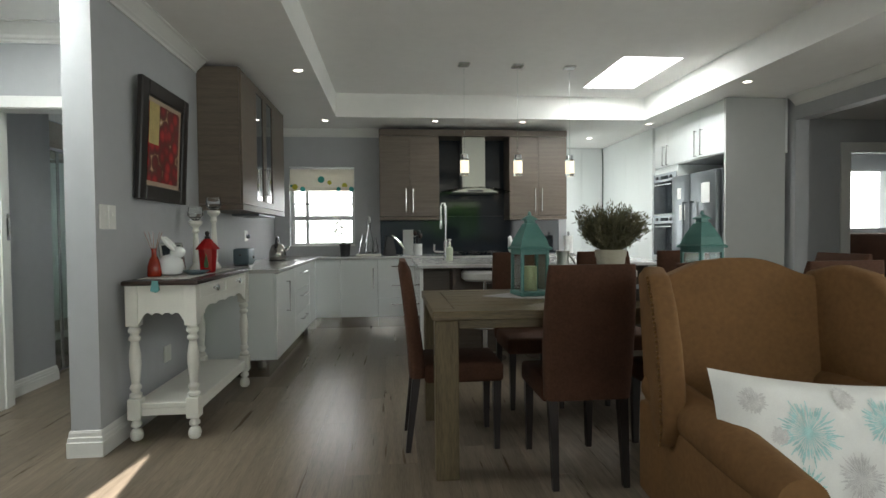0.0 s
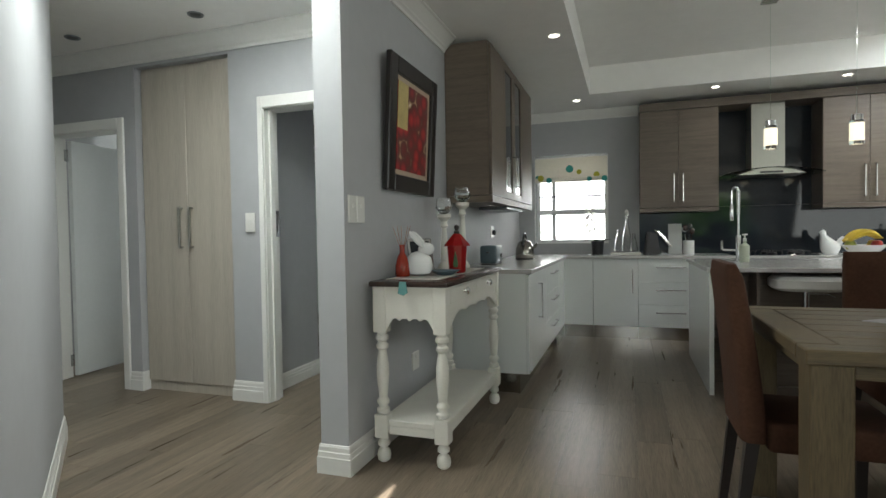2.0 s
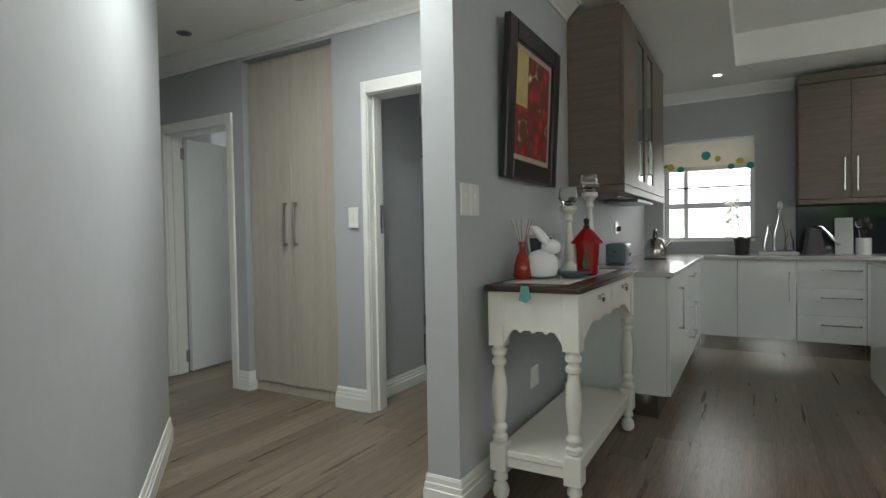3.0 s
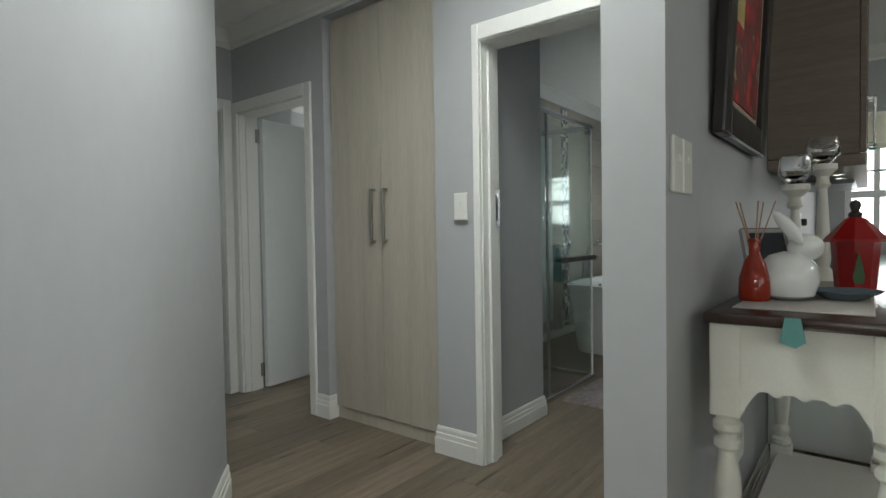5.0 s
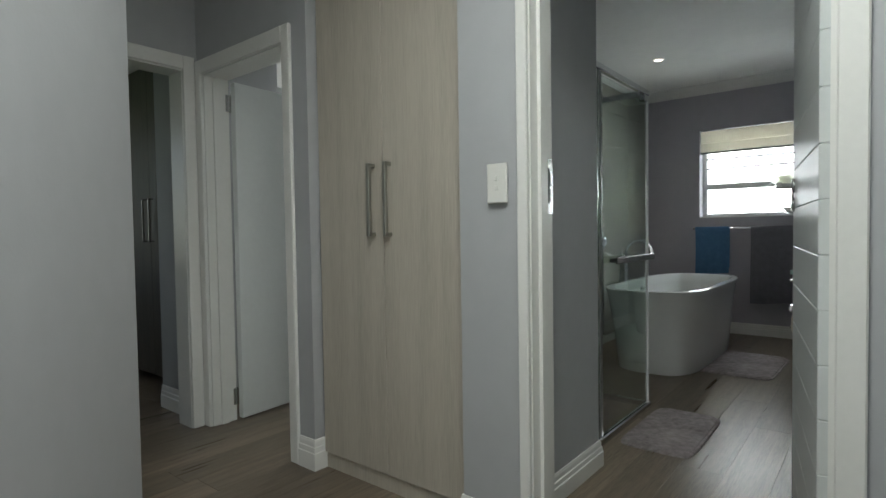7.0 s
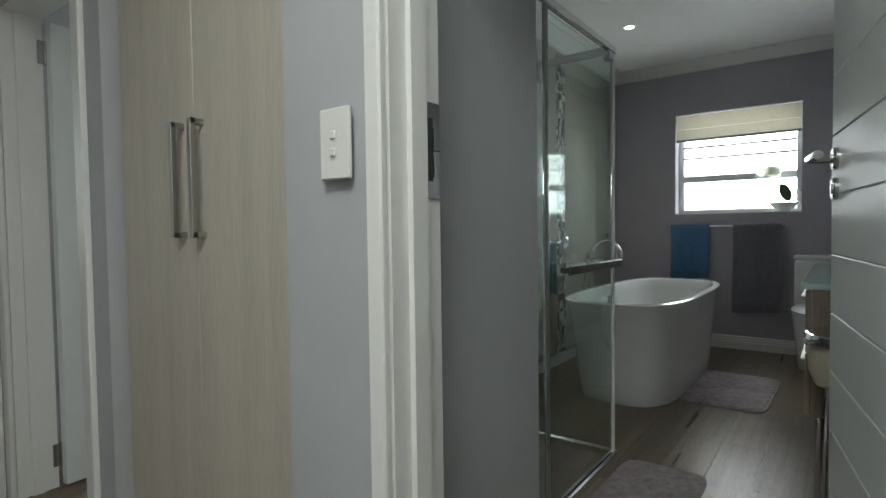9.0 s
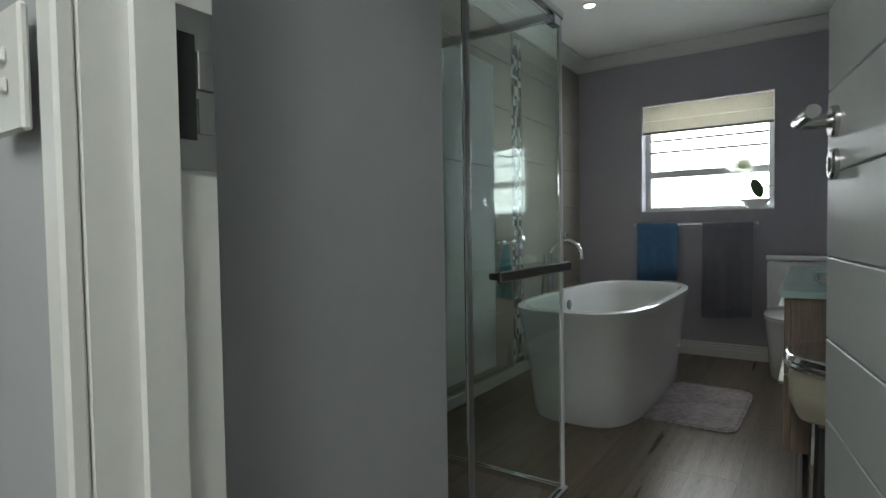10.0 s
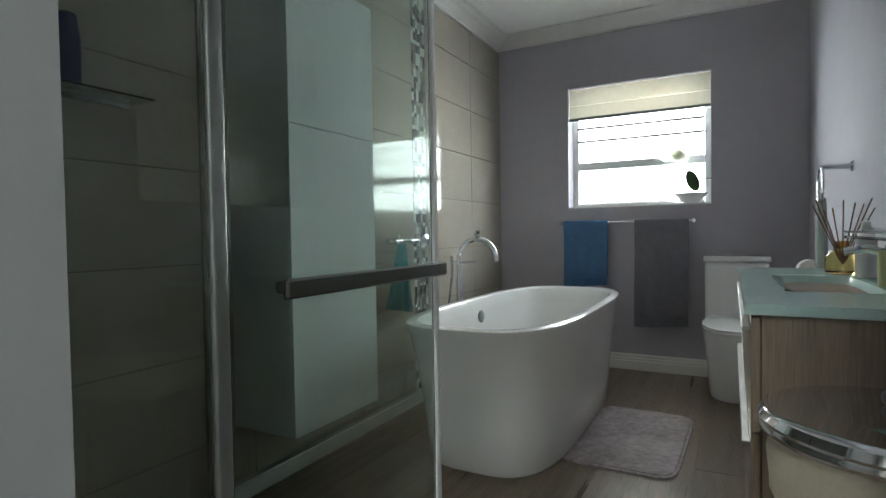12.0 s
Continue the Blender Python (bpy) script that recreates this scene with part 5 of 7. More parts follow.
bmesh.ops.bevel(bm, geom=bm.edges[:], offset=0.018, segments=3, affect="EDGES", profile=0.5)
part("backrest", bm, SUEDEB, wc, "tan velvet camelback")
for s in (-1, 1):
    bm = bmesh.new()
    pw = [(0.36, 0.43), (0.0, 0.44), (-0.045, 0.52), (-0.06, 0.66), (-0.03, 0.80), (0.04, 0.93), (0.14, 1.01), (0.26, 1.035), (0.40, 1.00)]
    prism(bm, pw, -0.04, 0.04, "x")
    bmesh.ops.bevel(bm, geom=bm.edges[:], offset=0.022, segments=3, affect="EDGES", profile=0.5)

    def splay(bm):
        """Turns a wing inwards and lets it flare towards its top."""
        bmesh.ops.rotate(bm, verts=bm.verts, cent=(0, 0.3, 0), matrix=Matrix.Rotation(radians(13 * s), 3, "Z"))
        for v in bm.verts:
            v.co.x += s * (W2 + 0.005 - 0.05 * max(0, 0.95 - v.co.z))
    splay(bm)
    wg = part("wing", bm, SUEDEB, wc, "tan velvet wing")
    bm = bmesh.new()
    rim = pw[1:7]
    for (ya, za), (yb, zb) in zip(rim, rim[1:]):
        k = int(math.hypot(yb - ya, zb - za) / 0.016)
        for i in range(k):
            bmesh.ops.create_icosphere(bm, subdivisions=1, radius=0.0055, matrix=Matrix.Translation((s * 0.040, ya + (yb - ya) * i / k + 0.016, za + (zb - za) * i / k)))
    splay(bm)
    nh = part("nailheads", bm, Mat("brass_nail", (0.30, 0.18, 0.07), 0.35, 1.0).m if s < 0 else bpy.data.materials["brass_nail"], wg, "antique brass nailheads")
    tagged(nh, "antique brass nailheads", kind="stuff")
    bm = bmesh.new()
    arm = []
    for i in range(12):
        t = i / 11
        y = 0.30 - 0.84 * t
        r = 0.066 + 0.012 * math.sin(t * math.pi)
        zc = 0.565 - 0.045 * t
        arm.append([(s * (W2 - 0.02) + r * math.cos(2 * math.pi * k / 20), y, zc + r * math.sin(2 * math.pi * k / 20)) for k in range(20)])
    loft(bm, arm)
    am = part("arm", bm, SUEDEB, wc, "rolled tan velvet arm")
    part("arm_panel", B(s * W2 - 0.045, s * W2 + 0.045, -0.46, 0.33, 0.16, 0.51, bevel=0.015, seg=2), SUEDEB, am)
part("seat_base", B(-W2 + 0.047, W2 - 0.047, -0.45, 0.30, 0.14, 0.24, bevel=0.012, seg=2), SUEDEB, wc)
part("seat_cushion", B(-W2 + 0.05, W2 - 0.05, -0.47, 0.255, 0.242, 0.355, bevel=0.035, seg=4), SUEDEB, wc, "tan velvet seat cushion")
for x in (-0.32, 0.32):
    for y in (-0.40, 0.30):
        part("leg", loft(bmesh.new(), [oval(0.018, 0.018, 0, x, y, 12, 2), oval(0.028, 0.028, 0.16, x, y, 12, 2)]), LEGBLK, wc)


def pillow_mesh(w, h, d, n=16):
    bm = bmesh.new()
    rows = []
    for s in (1, -1):
        g = []
        for i in range(n + 1):
            r = []
            for j in range(n + 1):
                u, v = 2 * i / n - 1, 2 * j / n - 1
                puff = ((1 - u ** 4) * (1 - v ** 4)) ** 0.6
                pinch = 1 - 0.06 * (1 - abs(v)) * 0 - 0.07 * (1 - v * v) * (abs(u) ** 6) - 0.0
                pinch2 = 1 - 0.07 * (1 - u * u) * (abs(v) ** 6)
                r.append(bm.verts.new((u * w / 2 * pinch, s * d / 2 * puff, v * h / 2 * pinch2)))
            g.append(r)
        rows.append(g)
    for s, g in zip((1, -1), rows):
        for i in range(n):
            for j in range(n):
                q = (g[i][j], g[i + 1][j], g[i + 1][j + 1], g[i][j + 1])
                bm.faces.new(q if s < 0 else q[::-1])
    bmesh.ops.remove_doubles(bm, verts=bm.verts, dist=0.0005)
    bmesh.ops.recalc_face_normals(bm, faces=bm.faces)
    return bm


PILW = Mat("pillow_linen", (0.78, 0.78, 0.76), 0.9, 0, 0.05, 25, 0.5, 400).m
pl = thing("scatter_cushion", "white scatter cushion printed with teal and grey seed heads", "cushion", m=pose(1.215, 1.40, 0.52, -22, 6, -6))
part("cover", pillow_mesh(0.58, 0.43, 0.17), PILW, pl)
TEALP = Mat("teal_flower_print", (0.42, 0.65, 0.64), 0.9, 0, 0.25, 40).m
GREYP = Mat("grey_flower_print", (0.62, 0.61, 0.60), 0.9, 0, 0.25, 40).m


def seed_head(cx, cz, r, mat, n=64):
    """Flat radial seed head laid on the cushion's front face."""
    bm = bmesh.new()

    def yy(x, z):
        u, v = x / 0.29, z / 0.215
        return -0.085 * ((1 - min(1, u ** 4)) * (1 - min(1, v ** 4))) ** 0.6 - 0.0022
    rnd = random.Random(int(r * 1e4))
    for i in range(n):
        a = 2 * math.pi * i / n + rnd.uniform(-0.05, 0.05)
        L = r * rnd.uniform(0.62, 1.0)
        for s0, s1, w in ((0.12, 0.66, 0.0007), (0.66, 0.84, 0.0024), (0.84, 1.0, 0.0013)):
            p0, p1 = (cx + L * s0 * math.cos(a), cz + L * s0 * math.sin(a)), (cx + L * s1 * math.cos(a), cz + L * s1 * math.sin(a))
            if max(abs(p1[0]) / 0.27, abs(p1[1]) / 0.20) > 0.95:
                continue
            nx, nz = -math.sin(a) * w, math.cos(a) * w
            vs = [bm.verts.new((x, yy(x, z), z)) for x, z in ((p0[0] - nx, p0[1] - nz), (p0[0] + nx, p0[1] + nz), (p1[0] + nx, p1[1] + nz), (p1[0] - nx, p1[1] - nz))]
            bm.faces.new(vs)
    vs = []
    for k in range(10):
        x, z = cx + r * 0.13 * math.cos(k * 0.6283), cz + r * 0.13 * math.sin(k * 0.6283)
        vs.append(bm.verts.new((x, yy(x, z) - 0.0004, z)))
    bm.faces.new(vs)
    return bm


for cx, cz, r, mt in ((-0.06, 0.045, 0.098, TEALP), (-0.09, -0.11, 0.075, TEALP), (-0.22, -0.02, 0.050, TEALP), (0.07, -0.06, 0.070, GREYP), (-0.20, 0.12, 0.040, GREYP), (0.17, 0.09, 0.075, TEALP), (0.06, 0.15, 0.035, GREYP), (0.20, -0.10, 0.060, GREYP), (-0.14, 0.03, 0.028, GREYP)):
    part("printed_seed_head", seed_head(cx, cz, r, mt), mt, pl, "teal printed seed head" if mt is TEALP else "grey printed seed head")

# on the table
LINR = Mat("linen_runner", (0.36, 0.34, 0.34), 0.9, 0, 0.12, 50, 0.5, 300).m
rn = thing("table_runner", "grey linen runner along the dining table", "table runner")
bm = prism(bmesh.new(), [(0.52, 3.02), (0.75, 2.86), (2.1, 2.86), (2.34, 3.02), (2.1, 3.18), (0.75, 3.18)], TZ + 0.0012, TZ + 0.005)
part("cloth", bm, LINR, rn, smooth=False)


def lantern(m):
    l = thing("metal_lantern", "teal painted metal lantern with cream candle", "lantern", "lanterns on the dining table", m)
    h = 0.105
    part("base", B(-0.125, 0.125, -0.125, 0.125, 0.0, 0.03, bevel=0.006), TEAL, l, smooth=False)
    for x in (-h, h):
        for y in (-h, h):
            part("corner_post", B(x - 0.012, x + 0.012, y - 0.012, y + 0.012, 0.03, 0.30, bevel=0.002), TEAL, l, smooth=False)
    for a in range(4):
        bm = B(-0.093, 0.093, -h - 0.002, -h + 0.001, 0.034, 0.292)
        bmesh.ops.rotate(bm, verts=bm.verts, matrix=Matrix.Rotation(a * math.pi / 2, 3, "Z"))
        part("glass_pane", bm, CLEAR, l, "clear glass", smooth=False)
        bm = B(-0.093, 0.093, -h - 0.010, -h + 0.010, 0.268, 0.296)
        bmesh.ops.rotate(bm, verts=bm.verts, matrix=Matrix.Rotation(a * math.pi / 2, 3, "Z"))
        part("top_rail", bm, TEAL, l, smooth=False)
    sq = lambda r, z: [(-r, -r, z), (r, -r, z), (r, r, z), (-r, r, z)]
    part("roof", loft(bmesh.new(), [sq(0.135, 0.298), sq(0.138, 0.31), sq(0.118, 0.322), sq(0.10, 0.37), sq(0.045, 0.465), sq(0.036, 0.47)]), TEAL, l, "teal pyramid roof", smooth=False)
    part("chimney", loft(bmesh.new(), [sq(0.034, 0.47), sq(0.034, 0.49), sq(0.05, 0.492), sq(0.048, 0.50), sq(0.012, 0.522)]), TEAL, l, smooth=False)
    part("finial", lathe(bmesh.new(), [(0.012, 0.518), (0.016, 0.528), (0.010, 0.545), (0, 0.55)], 10), TEAL, l)
    part("candle", lathe(bmesh.new(), [(0.058, 0.03), (0.058, 0.185), (0.053, 0.19), (0.0, 0.186)], 20), WAX, l, "cream pillar candle")
    return l


ln = lantern(at(0.80, 3.03, TZ + 0.0055, 8))
ln.scale = (0.72, 0.72, 0.88)
copy_thing(ln, at(1.85, 3.03, TZ + 0.0055, 12))
pp = thing("potted_bush", "dried green-brown bush in a whitewashed pot", "potted plant", m=at(1.29, 3.04, TZ + 0.0055))
pp.scale = (0.92, 0.92, 0.90)
part("pot", lathe(bmesh.new(), [(0.065, 0), (0.07, 0.005), (0.092, 0.24), (0.098, 0.24), (0.098, 0.285), (0.088, 0.285), (0.085, 0.25), (0, 0.25)], 26), Mat("aged_pot", (0.40, 0.37, 0.29), 0.85, 0, 0.15, 14, 0.3, 120).m, pp, "whitewashed pot")
rnd = random.Random(5)
lb = bmesh.new()
sb = bmesh.new()
lv, lf = [], []
for i in range(230):
    a, t = rnd.uniform(0, 6.283), math.sqrt(rnd.uniform(0.02, 1.0))
    R = 0.225 * t * rnd.uniform(0.85, 1.08)
    tip = Vector((R * math.cos(a), R * math.sin(a), 0.51 + rnd.uniform(-0.07, 0.075) - 0.04 * t))
    root = Vector((0.04 * math.cos(a), 0.04 * math.sin(a), 0.265))
    bend = Vector((0.25 * R * math.cos(a), 0.25 * R * math.sin(a), 0.0))
    tube(sb, [root, root.lerp(tip, 0.5) + bend * 0.3, tip], [0.003, 0.002, 0.001], 4)
    for k in range(30):
        f = rnd.uniform(0.28, 1.05)
        q = root.lerp(tip, f) + bend * 0.3 * math.sin(math.pi * min(1, f)) + Vector([rnd.gauss(0, 0.010) for _ in range(3)])
        d = ((tip - root).normalized() + Vector([rnd.gauss(0, 0.5) for _ in range(3)])).normalized() * rnd.uniform(0.012, 0.024)
        e = d.cross(Vector((rnd.gauss(0, 1), rnd.gauss(0, 1), 1))).normalized() * rnd.uniform(0.0025, 0.005)
        j = len(lv)
        lv += [q - d, q + e, q + d, q - e]
        lf.append((j, j + 1, j + 2, j + 3))
part("twigs", sb, DRYLEAF, pp)
me = bpy.data.meshes.new("foliage")
me.from_pydata(lv, [], lf)
me.materials.append(DRYLEAF)
fo = new("foliage", me)
fo.parent = pp
tagged(fo, "dry olive-brown foliage", kind="stuff")
for x, y in ((1.34, 2.70), (2.10, 2.72)):
    bw = thing("serving_bowl", "grey glazed serving bowl on the dining table", "bowl", "bowls on the table", at(x, y, TZ + 0.0015))
    part("bowl", lathe(bmesh.new(), [(0.05, 0), (0.055, 0.004), (0.13, 0.07), (0.135, 0.072), (0.12, 0.06), (0.05, 0.012), (0, 0.01)], 26), Mat("bowl_glaze", (0.20, 0.23, 0.26), 0.2).m, bw)
jg = thing("steel_jug", "dull steel pitcher beside the lantern", "jug", m=at(1.02, 3.10, TZ + 0.0055))
part("body", lathe(bmesh.new(), [(0.04, 0), (0.044, 0.01), (0.046, 0.12), (0.034, 0.20), (0.04, 0.25), (0.037, 0.25), (0.03, 0.20), (0, 0.02)], 22), HOODST, jg)
part("handle", tube(bmesh.new(), arc(10, lambda t: (0.035 + 0.045 * math.sin(math.pi * t), 0, 0.06 + 0.17 * t)), 0.006), HOODST, jg)
# far room
sd = thing("brown_sofa", "dark brown leather sofa in the adjoining room", "sofa", m=at(7.35, 7.35, -0.12))
part("seat", B(-0.8, 0.8, -0.35, 0.3, 0.12, 0.45, bevel=0.05, seg=2), SUEDE, sd)
part("back", B(-0.8, 0.8, 0.22, 0.45, 0.12, 1.24, bevel=0.06, seg=2), SUEDE, sd)

# ---------- passage ----------
cu = thing("linen_cupboard", "built-in pale wood-grain double-door linen cupboard", "cupboard")
CY = 3.845
for x0, x1, hx in ((-3.739, -3.3295, -3.378), (-3.3265, -2.916, -3.284)):
    d = part("door", B(x0, x1, CY, CY + 0.018, 0.075, 2.395, bevel=0.0015), CUPW, cu, smooth=False)
    part("handle", bar_handle(bmesh.new(), (hx - 0.004, CY, 1.222), 0.285, "z", s=0.016, standoff=0.03), HOODST, d, "brushed steel handle", smooth=False)
for q in ((-3.7548, -3.741, 0, 2.42), (-2.914, -2.9002, 0, 2.42), (-3.740, -2.915, 2.398, 2.42)):
    part("frame", B(q[0], q[1], CY + 0.024, CY + 0.10, q[2], q[3]), CUPW, cu, smooth=False)
part("plinth", B(-3.739, -2.916, CY + 0.012, CY + 0.03, 0, 0.073), CUPW, cu, smooth=False)
part("carcass", B(-3.740, -2.915, CY + 0.022, CY + 0.10, 0.08, 2.39), CUPW, cu, smooth=False)
structure("cupboard_back", B(-3.79, -2.88, 3.951, 3.97, 0, H), WALL, "plain plaster back of the cupboard recess", "wall")


def hinge(m, z):
    bm = tube(bmesh.new(), [(0, 0, z - 0.05), (0, 0, z + 0.05)], 0.008, 8)
    box(bm, -0.028, 0.028, -0.002, 0.002, z - 0.048, z + 0.048)
    return bm


bd = thing("open_door", "white painted door standing open into the bedroom", "door", m=at(-4.676, 3.955, 0, 95))
part("leaf", B(0.004, 0.74, -0.04, 0.0, 0.012, 1.965, bevel=0.003), DOORW, bd, smooth=False)
for z in (0.14, 1.845):
    part("hinge", hinge(None, z), STEEL, bd, "worn steel hinge")
st = thing("door_frame_3", "white painted wooden frame of the dim room", "door frame")
st["kind"] = "structure"
for nm, q in (("left_architrave", (-4.768, -4.748, 2.88, 2.962, 0, 2.08)), ("right_architrave", (-4.752, -4.732, 3.715, 3.780, 0, 2.08)), ("head_architrave", (-4.752, -4.732, 2.962, 3.715, 2.005, 2.08))):
    part(nm, B(*q, bevel=0.004), TRIM, st, smooth=False)
for nm, q in (("left_lining", (-4.898, -4.752, 2.938, 2.962, 0, 2.02)), ("right_lining", (-4.898, -4.752, 3.713, 3.737, 0, 2.02)), ("head_lining", (-4.898, -4.752, 2.962, 3.713, 1.998, 2.022))):
    part(nm, B(*q), TRIM, st, smooth=False)
WARD = wood("wardrobe_wood", (0.075, 0.066, 0.052), (0.150, 0.132, 0.105), 0.5, (8, 8, 0.5), 2.2)
cabinet("wardrobe", 1.04, 0.52, 0.08, 2.30, [(0, 0.52, 0.08, 2.30, "z", 0.47, 1.20, 0.30), (0.52, 1.04, 0.08, 2.30, "z", 0.57, 1.20, 0.30)], at(-6.345, 4.495), WARD, WARD, "dark wood built-in wardrobe in the dim room", "", category="wardrobe")
cabinet("chest_of_drawers", 1.04, 0.52, 0.06, 0.90, [(0, 1.04, 0.06 + 0.21 * i, 0.27 + 0.21 * i, "x", 0.52, 0.20 + 0.21 * i, 0.24) for i in range(4)], at(-7.40, 4.495), DOORW, DOORW, "white chest of drawers with bar handles in the dim room", "", category="chest of drawers")
sk3 = thing("strike_plate", "steel strike plate with dark latch hole on the door jamb", "strike plate", m=at(-2.6148, 3.917, 1.235))
part("plate", B(0, 0.003, -0.020, 0.028, -0.092, 0.092), STEEL, sk3, smooth=False)
part("latch_hole", B(0.0032, 0.0045, -0.018, 0.004, -0.058, 0.062), BLACK, sk3, "black latch hole", smooth=False)
part("lip", B(0.0032, 0.007, 0.006, 0.026, 0.0, 0.045, bevel=0.001), STEEL, sk3, smooth=False)
part("screw_plate", B(0.0032, 0.006, 0.006, 0.024, -0.05, -0.01), STEEL, sk3, smooth=False)

# bathroom door, standing open
do = thing("bathroom_door", "white grooved-board door standing open with steel lever", "door", m=at(-1.824, 3.956, 0, 100))
NB = 14
for i in range(NB):
    z0 = 0.012 + 2.0 * i / NB
    part("board", B(0.002, 0.785, 0.0, 0.040, z0 + 0.0012, z0 + 2.0 / NB - 0.0012, bevel=0.0018), DOORW, do, smooth=False)
part("core", B(0.004, 0.783, 0.006, 0.034, 0.014, 2.01), DOORW, do, smooth=False)
for s, y in ((1, 0.040), (-1, 0.0)):
    def rose(z):
        bm = lathe(bmesh.new(), [(0.026, 0), (0.026, 0.007), (0.023, 0.010), (0, 0.010)], 24)
        bmesh.ops.rotate(bm, verts=bm.verts, matrix=Matrix.Rotation(radians(-90 * s), 3, "X"))
        bmesh.ops.translate(bm, verts=bm.verts, vec=(0.725, y, z))
        return bm
    ro = part("rose", rose(1.238), STEEL, do, "round steel rose")
    part("lever", tube(bmesh.new(), [(0.725, y, 1.238), (0.725, y + s * 0.045, 1.238), (0.715, y + s * 0.055, 1.238), (0.60, y + s * 0.055, 1.236)], 0.0105, 12), STEEL, ro, "tubular steel lever")
    es = part("escutcheon", rose(1.168), STEEL, do, "round keyhole escutcheon")
    part("keyhole", B(0.722, 0.728, y + (0.0102 if s > 0 else -0.0115), y + (0.0115 if s > 0 else -0.0102), 1.155, 1.178), BLACK, es, smooth=False)

# ---------- bathroom ----------
# freestanding tub
TCX, TCY = -3.10, 7.125
tub = thing("bathtub", "freestanding white acrylic oval bathtub", "bathtub", m=at(TCX, TCY))
outer = [(0.318, 0.770, 0.0), (0.327, 0.782, 0.012), (0.338, 0.803, 0.15), (0.356, 0.845, 0.38), (0.380, 0.905, 0.59), (0.388, 0.920, 0.618), (0.388, 0.922, 0.630), (0.378, 0.912, 0.636), (0.345, 0.872, 0.634), (0.333, 0.855, 0.620), (0.320, 0.83, 0.55), (0.285, 0.75, 0.30), (0.25, 0.66, 0.17), (0.16, 0.50, 0.14)]
part("shell", loft(bmesh.new(), [oval(a, b, z, n=88, p=3.5) for a, b, z in outer]), TUBW, tub)
bm = lathe(bmesh.new(), [(0.036, 0), (0.036, 0.006), (0.028, 0.012), (0, 0.012)], 22)
bmesh.ops.rotate(bm, verts=bm.verts, matrix=Matrix.Rotation(radians(90), 3, "Y"))
bmesh.ops.translate(bm, verts=bm.verts, vec=(-0.317, 0.05, 0.53))
part("overflow", bm, DSTEEL, tub, "chrome overflow cap")
ft = thing("bath_tap", "chrome gooseneck bath mixer tap beside the tub", "tap", m=at(-3.585, 7.24, 0, 0))
part("column", lathe(bmesh.new(), [(0.045, 0), (0.045, 0.012), (0.021, 0.016), (0.021, 0.82), (0.015, 0.83)], 18), CHROME, ft)
part("spout", tube(bmesh.new(), [(0, 0, 0.80)] + arc(16, lambda t: (0.115 - 0.115 * math.cos(math.pi * t * 0.95), 0.02 * t, 0.86 + 0.12 * math.sin(math.pi * t * 0.95))) + [(0.232, 0.02, 0.845)], 0.018, 12), CHROME, ft)
part("lever", tube(bmesh.new(), [(0.02, 0, 0.84), (0.13, -0.02, 0.845)], 0.008), CHROME, ft)
part("diverter_knob", lathe(bmesh.new(), [(0.008, 1.0), (0.018, 1.01), (0.018, 1.025), (0.006, 1.035)], 14, 0.12), CHROME, ft)
part("side_valve", tube(bmesh.new(), [(-0.02, -0.06, 0.75), (-0.02, -0.06, 0.88)], 0.009), CHROME, ft)
part("valve_link", tube(bmesh.new(), [(-0.02, -0.06, 0.84), (0, 0, 0.84)], 0.008), CHROME, ft)
part("hose", tube(bmesh.new(), arc(16, lambda t: (-0.02, -0.06 - 0.10 * math.sin(math.pi * t), 0.75 - 0.35 * math.sin(math.pi * t))), 0.006), CHROME, ft)
# shower mixer with cloth on the tiled wall
mx = thing("shower_mixer", "chrome wall shower mixer with cross handles", "shower mixer", m=at(-3.785, 6.86, 0.98, 90))
for x in (-0.10, 0.05):
    bm = tube(bmesh.new(), [(x, 0, 0), (x, -0.07, 0)], 0.014)
    tube(bm, [(x - 0.03, -0.075, 0), (x + 0.03, -0.075, 0)], 0.007)
    tube(bm, [(x, -0.075, -0.03), (x, -0.075, 0.03)], 0.007)
    part("cross_handle", bm, CHROME, mx)
part("bridge", tube(bmesh.new(), [(-0.14, -0.04, -0.005), (0.16, -0.04, -0.005)], 0.013), CHROME, mx)
bm = lathe(bmesh.new(), [(0.03, 0), (0.045, 0.008), (0.048, 0.02), (0.02, 0.035)], 22)
bmesh.ops.rotate(bm, verts=bm.verts, matrix=Matrix.Rotation(radians(100), 3, "X"))
bmesh.ops.translate(bm, verts=bm.verts, vec=(0.18, -0.06, -0.01))
part("hand_shower", bm, CHROME, mx)
part("shower_hose", tube(bmesh.new(), arc(20, lambda t: (0.18 - 0.22 * t, -0.05 - 0.02 * math.sin(math.pi * t), -0.04 - 0.34 * math.sin(math.pi * t))), 0.007), CHROME, mx)
CLOTH = Mat("turquoise_cloth", (0.04, 0.22, 0.23), 0.95, 0, 0.2, 20, 0.8, 400).m
cl = thing("face_cloth", "turquoise face cloth hanging from the mixer", "cloth", m=at(-3.70, 6.78, 0.96))
cl.scale = (1.0, 1.35, 1.1)
bm = bmesh.new()
gv = [[bm.verts.new((0.012 * math.sin(i * 1.9) * (j / 8), (-0.03 - 0.09 * j / 8) + (0.06 + 0.15 * j / 8) * i / 9, -0.30 * j / 8 - 0.05 * (i / 9) * (j / 8))) for i in range(10)] for j in range(9)]
for j in range(8):
    for i in range(9):
        bm.faces.new((gv[j][i], gv[j][i + 1], gv[j + 1][i + 1], gv[j + 1][i]))
bmesh.ops.solidify(bm, geom=bm.faces[:], thickness=0.006)
part("fabric", bm, CLOTH, cl)

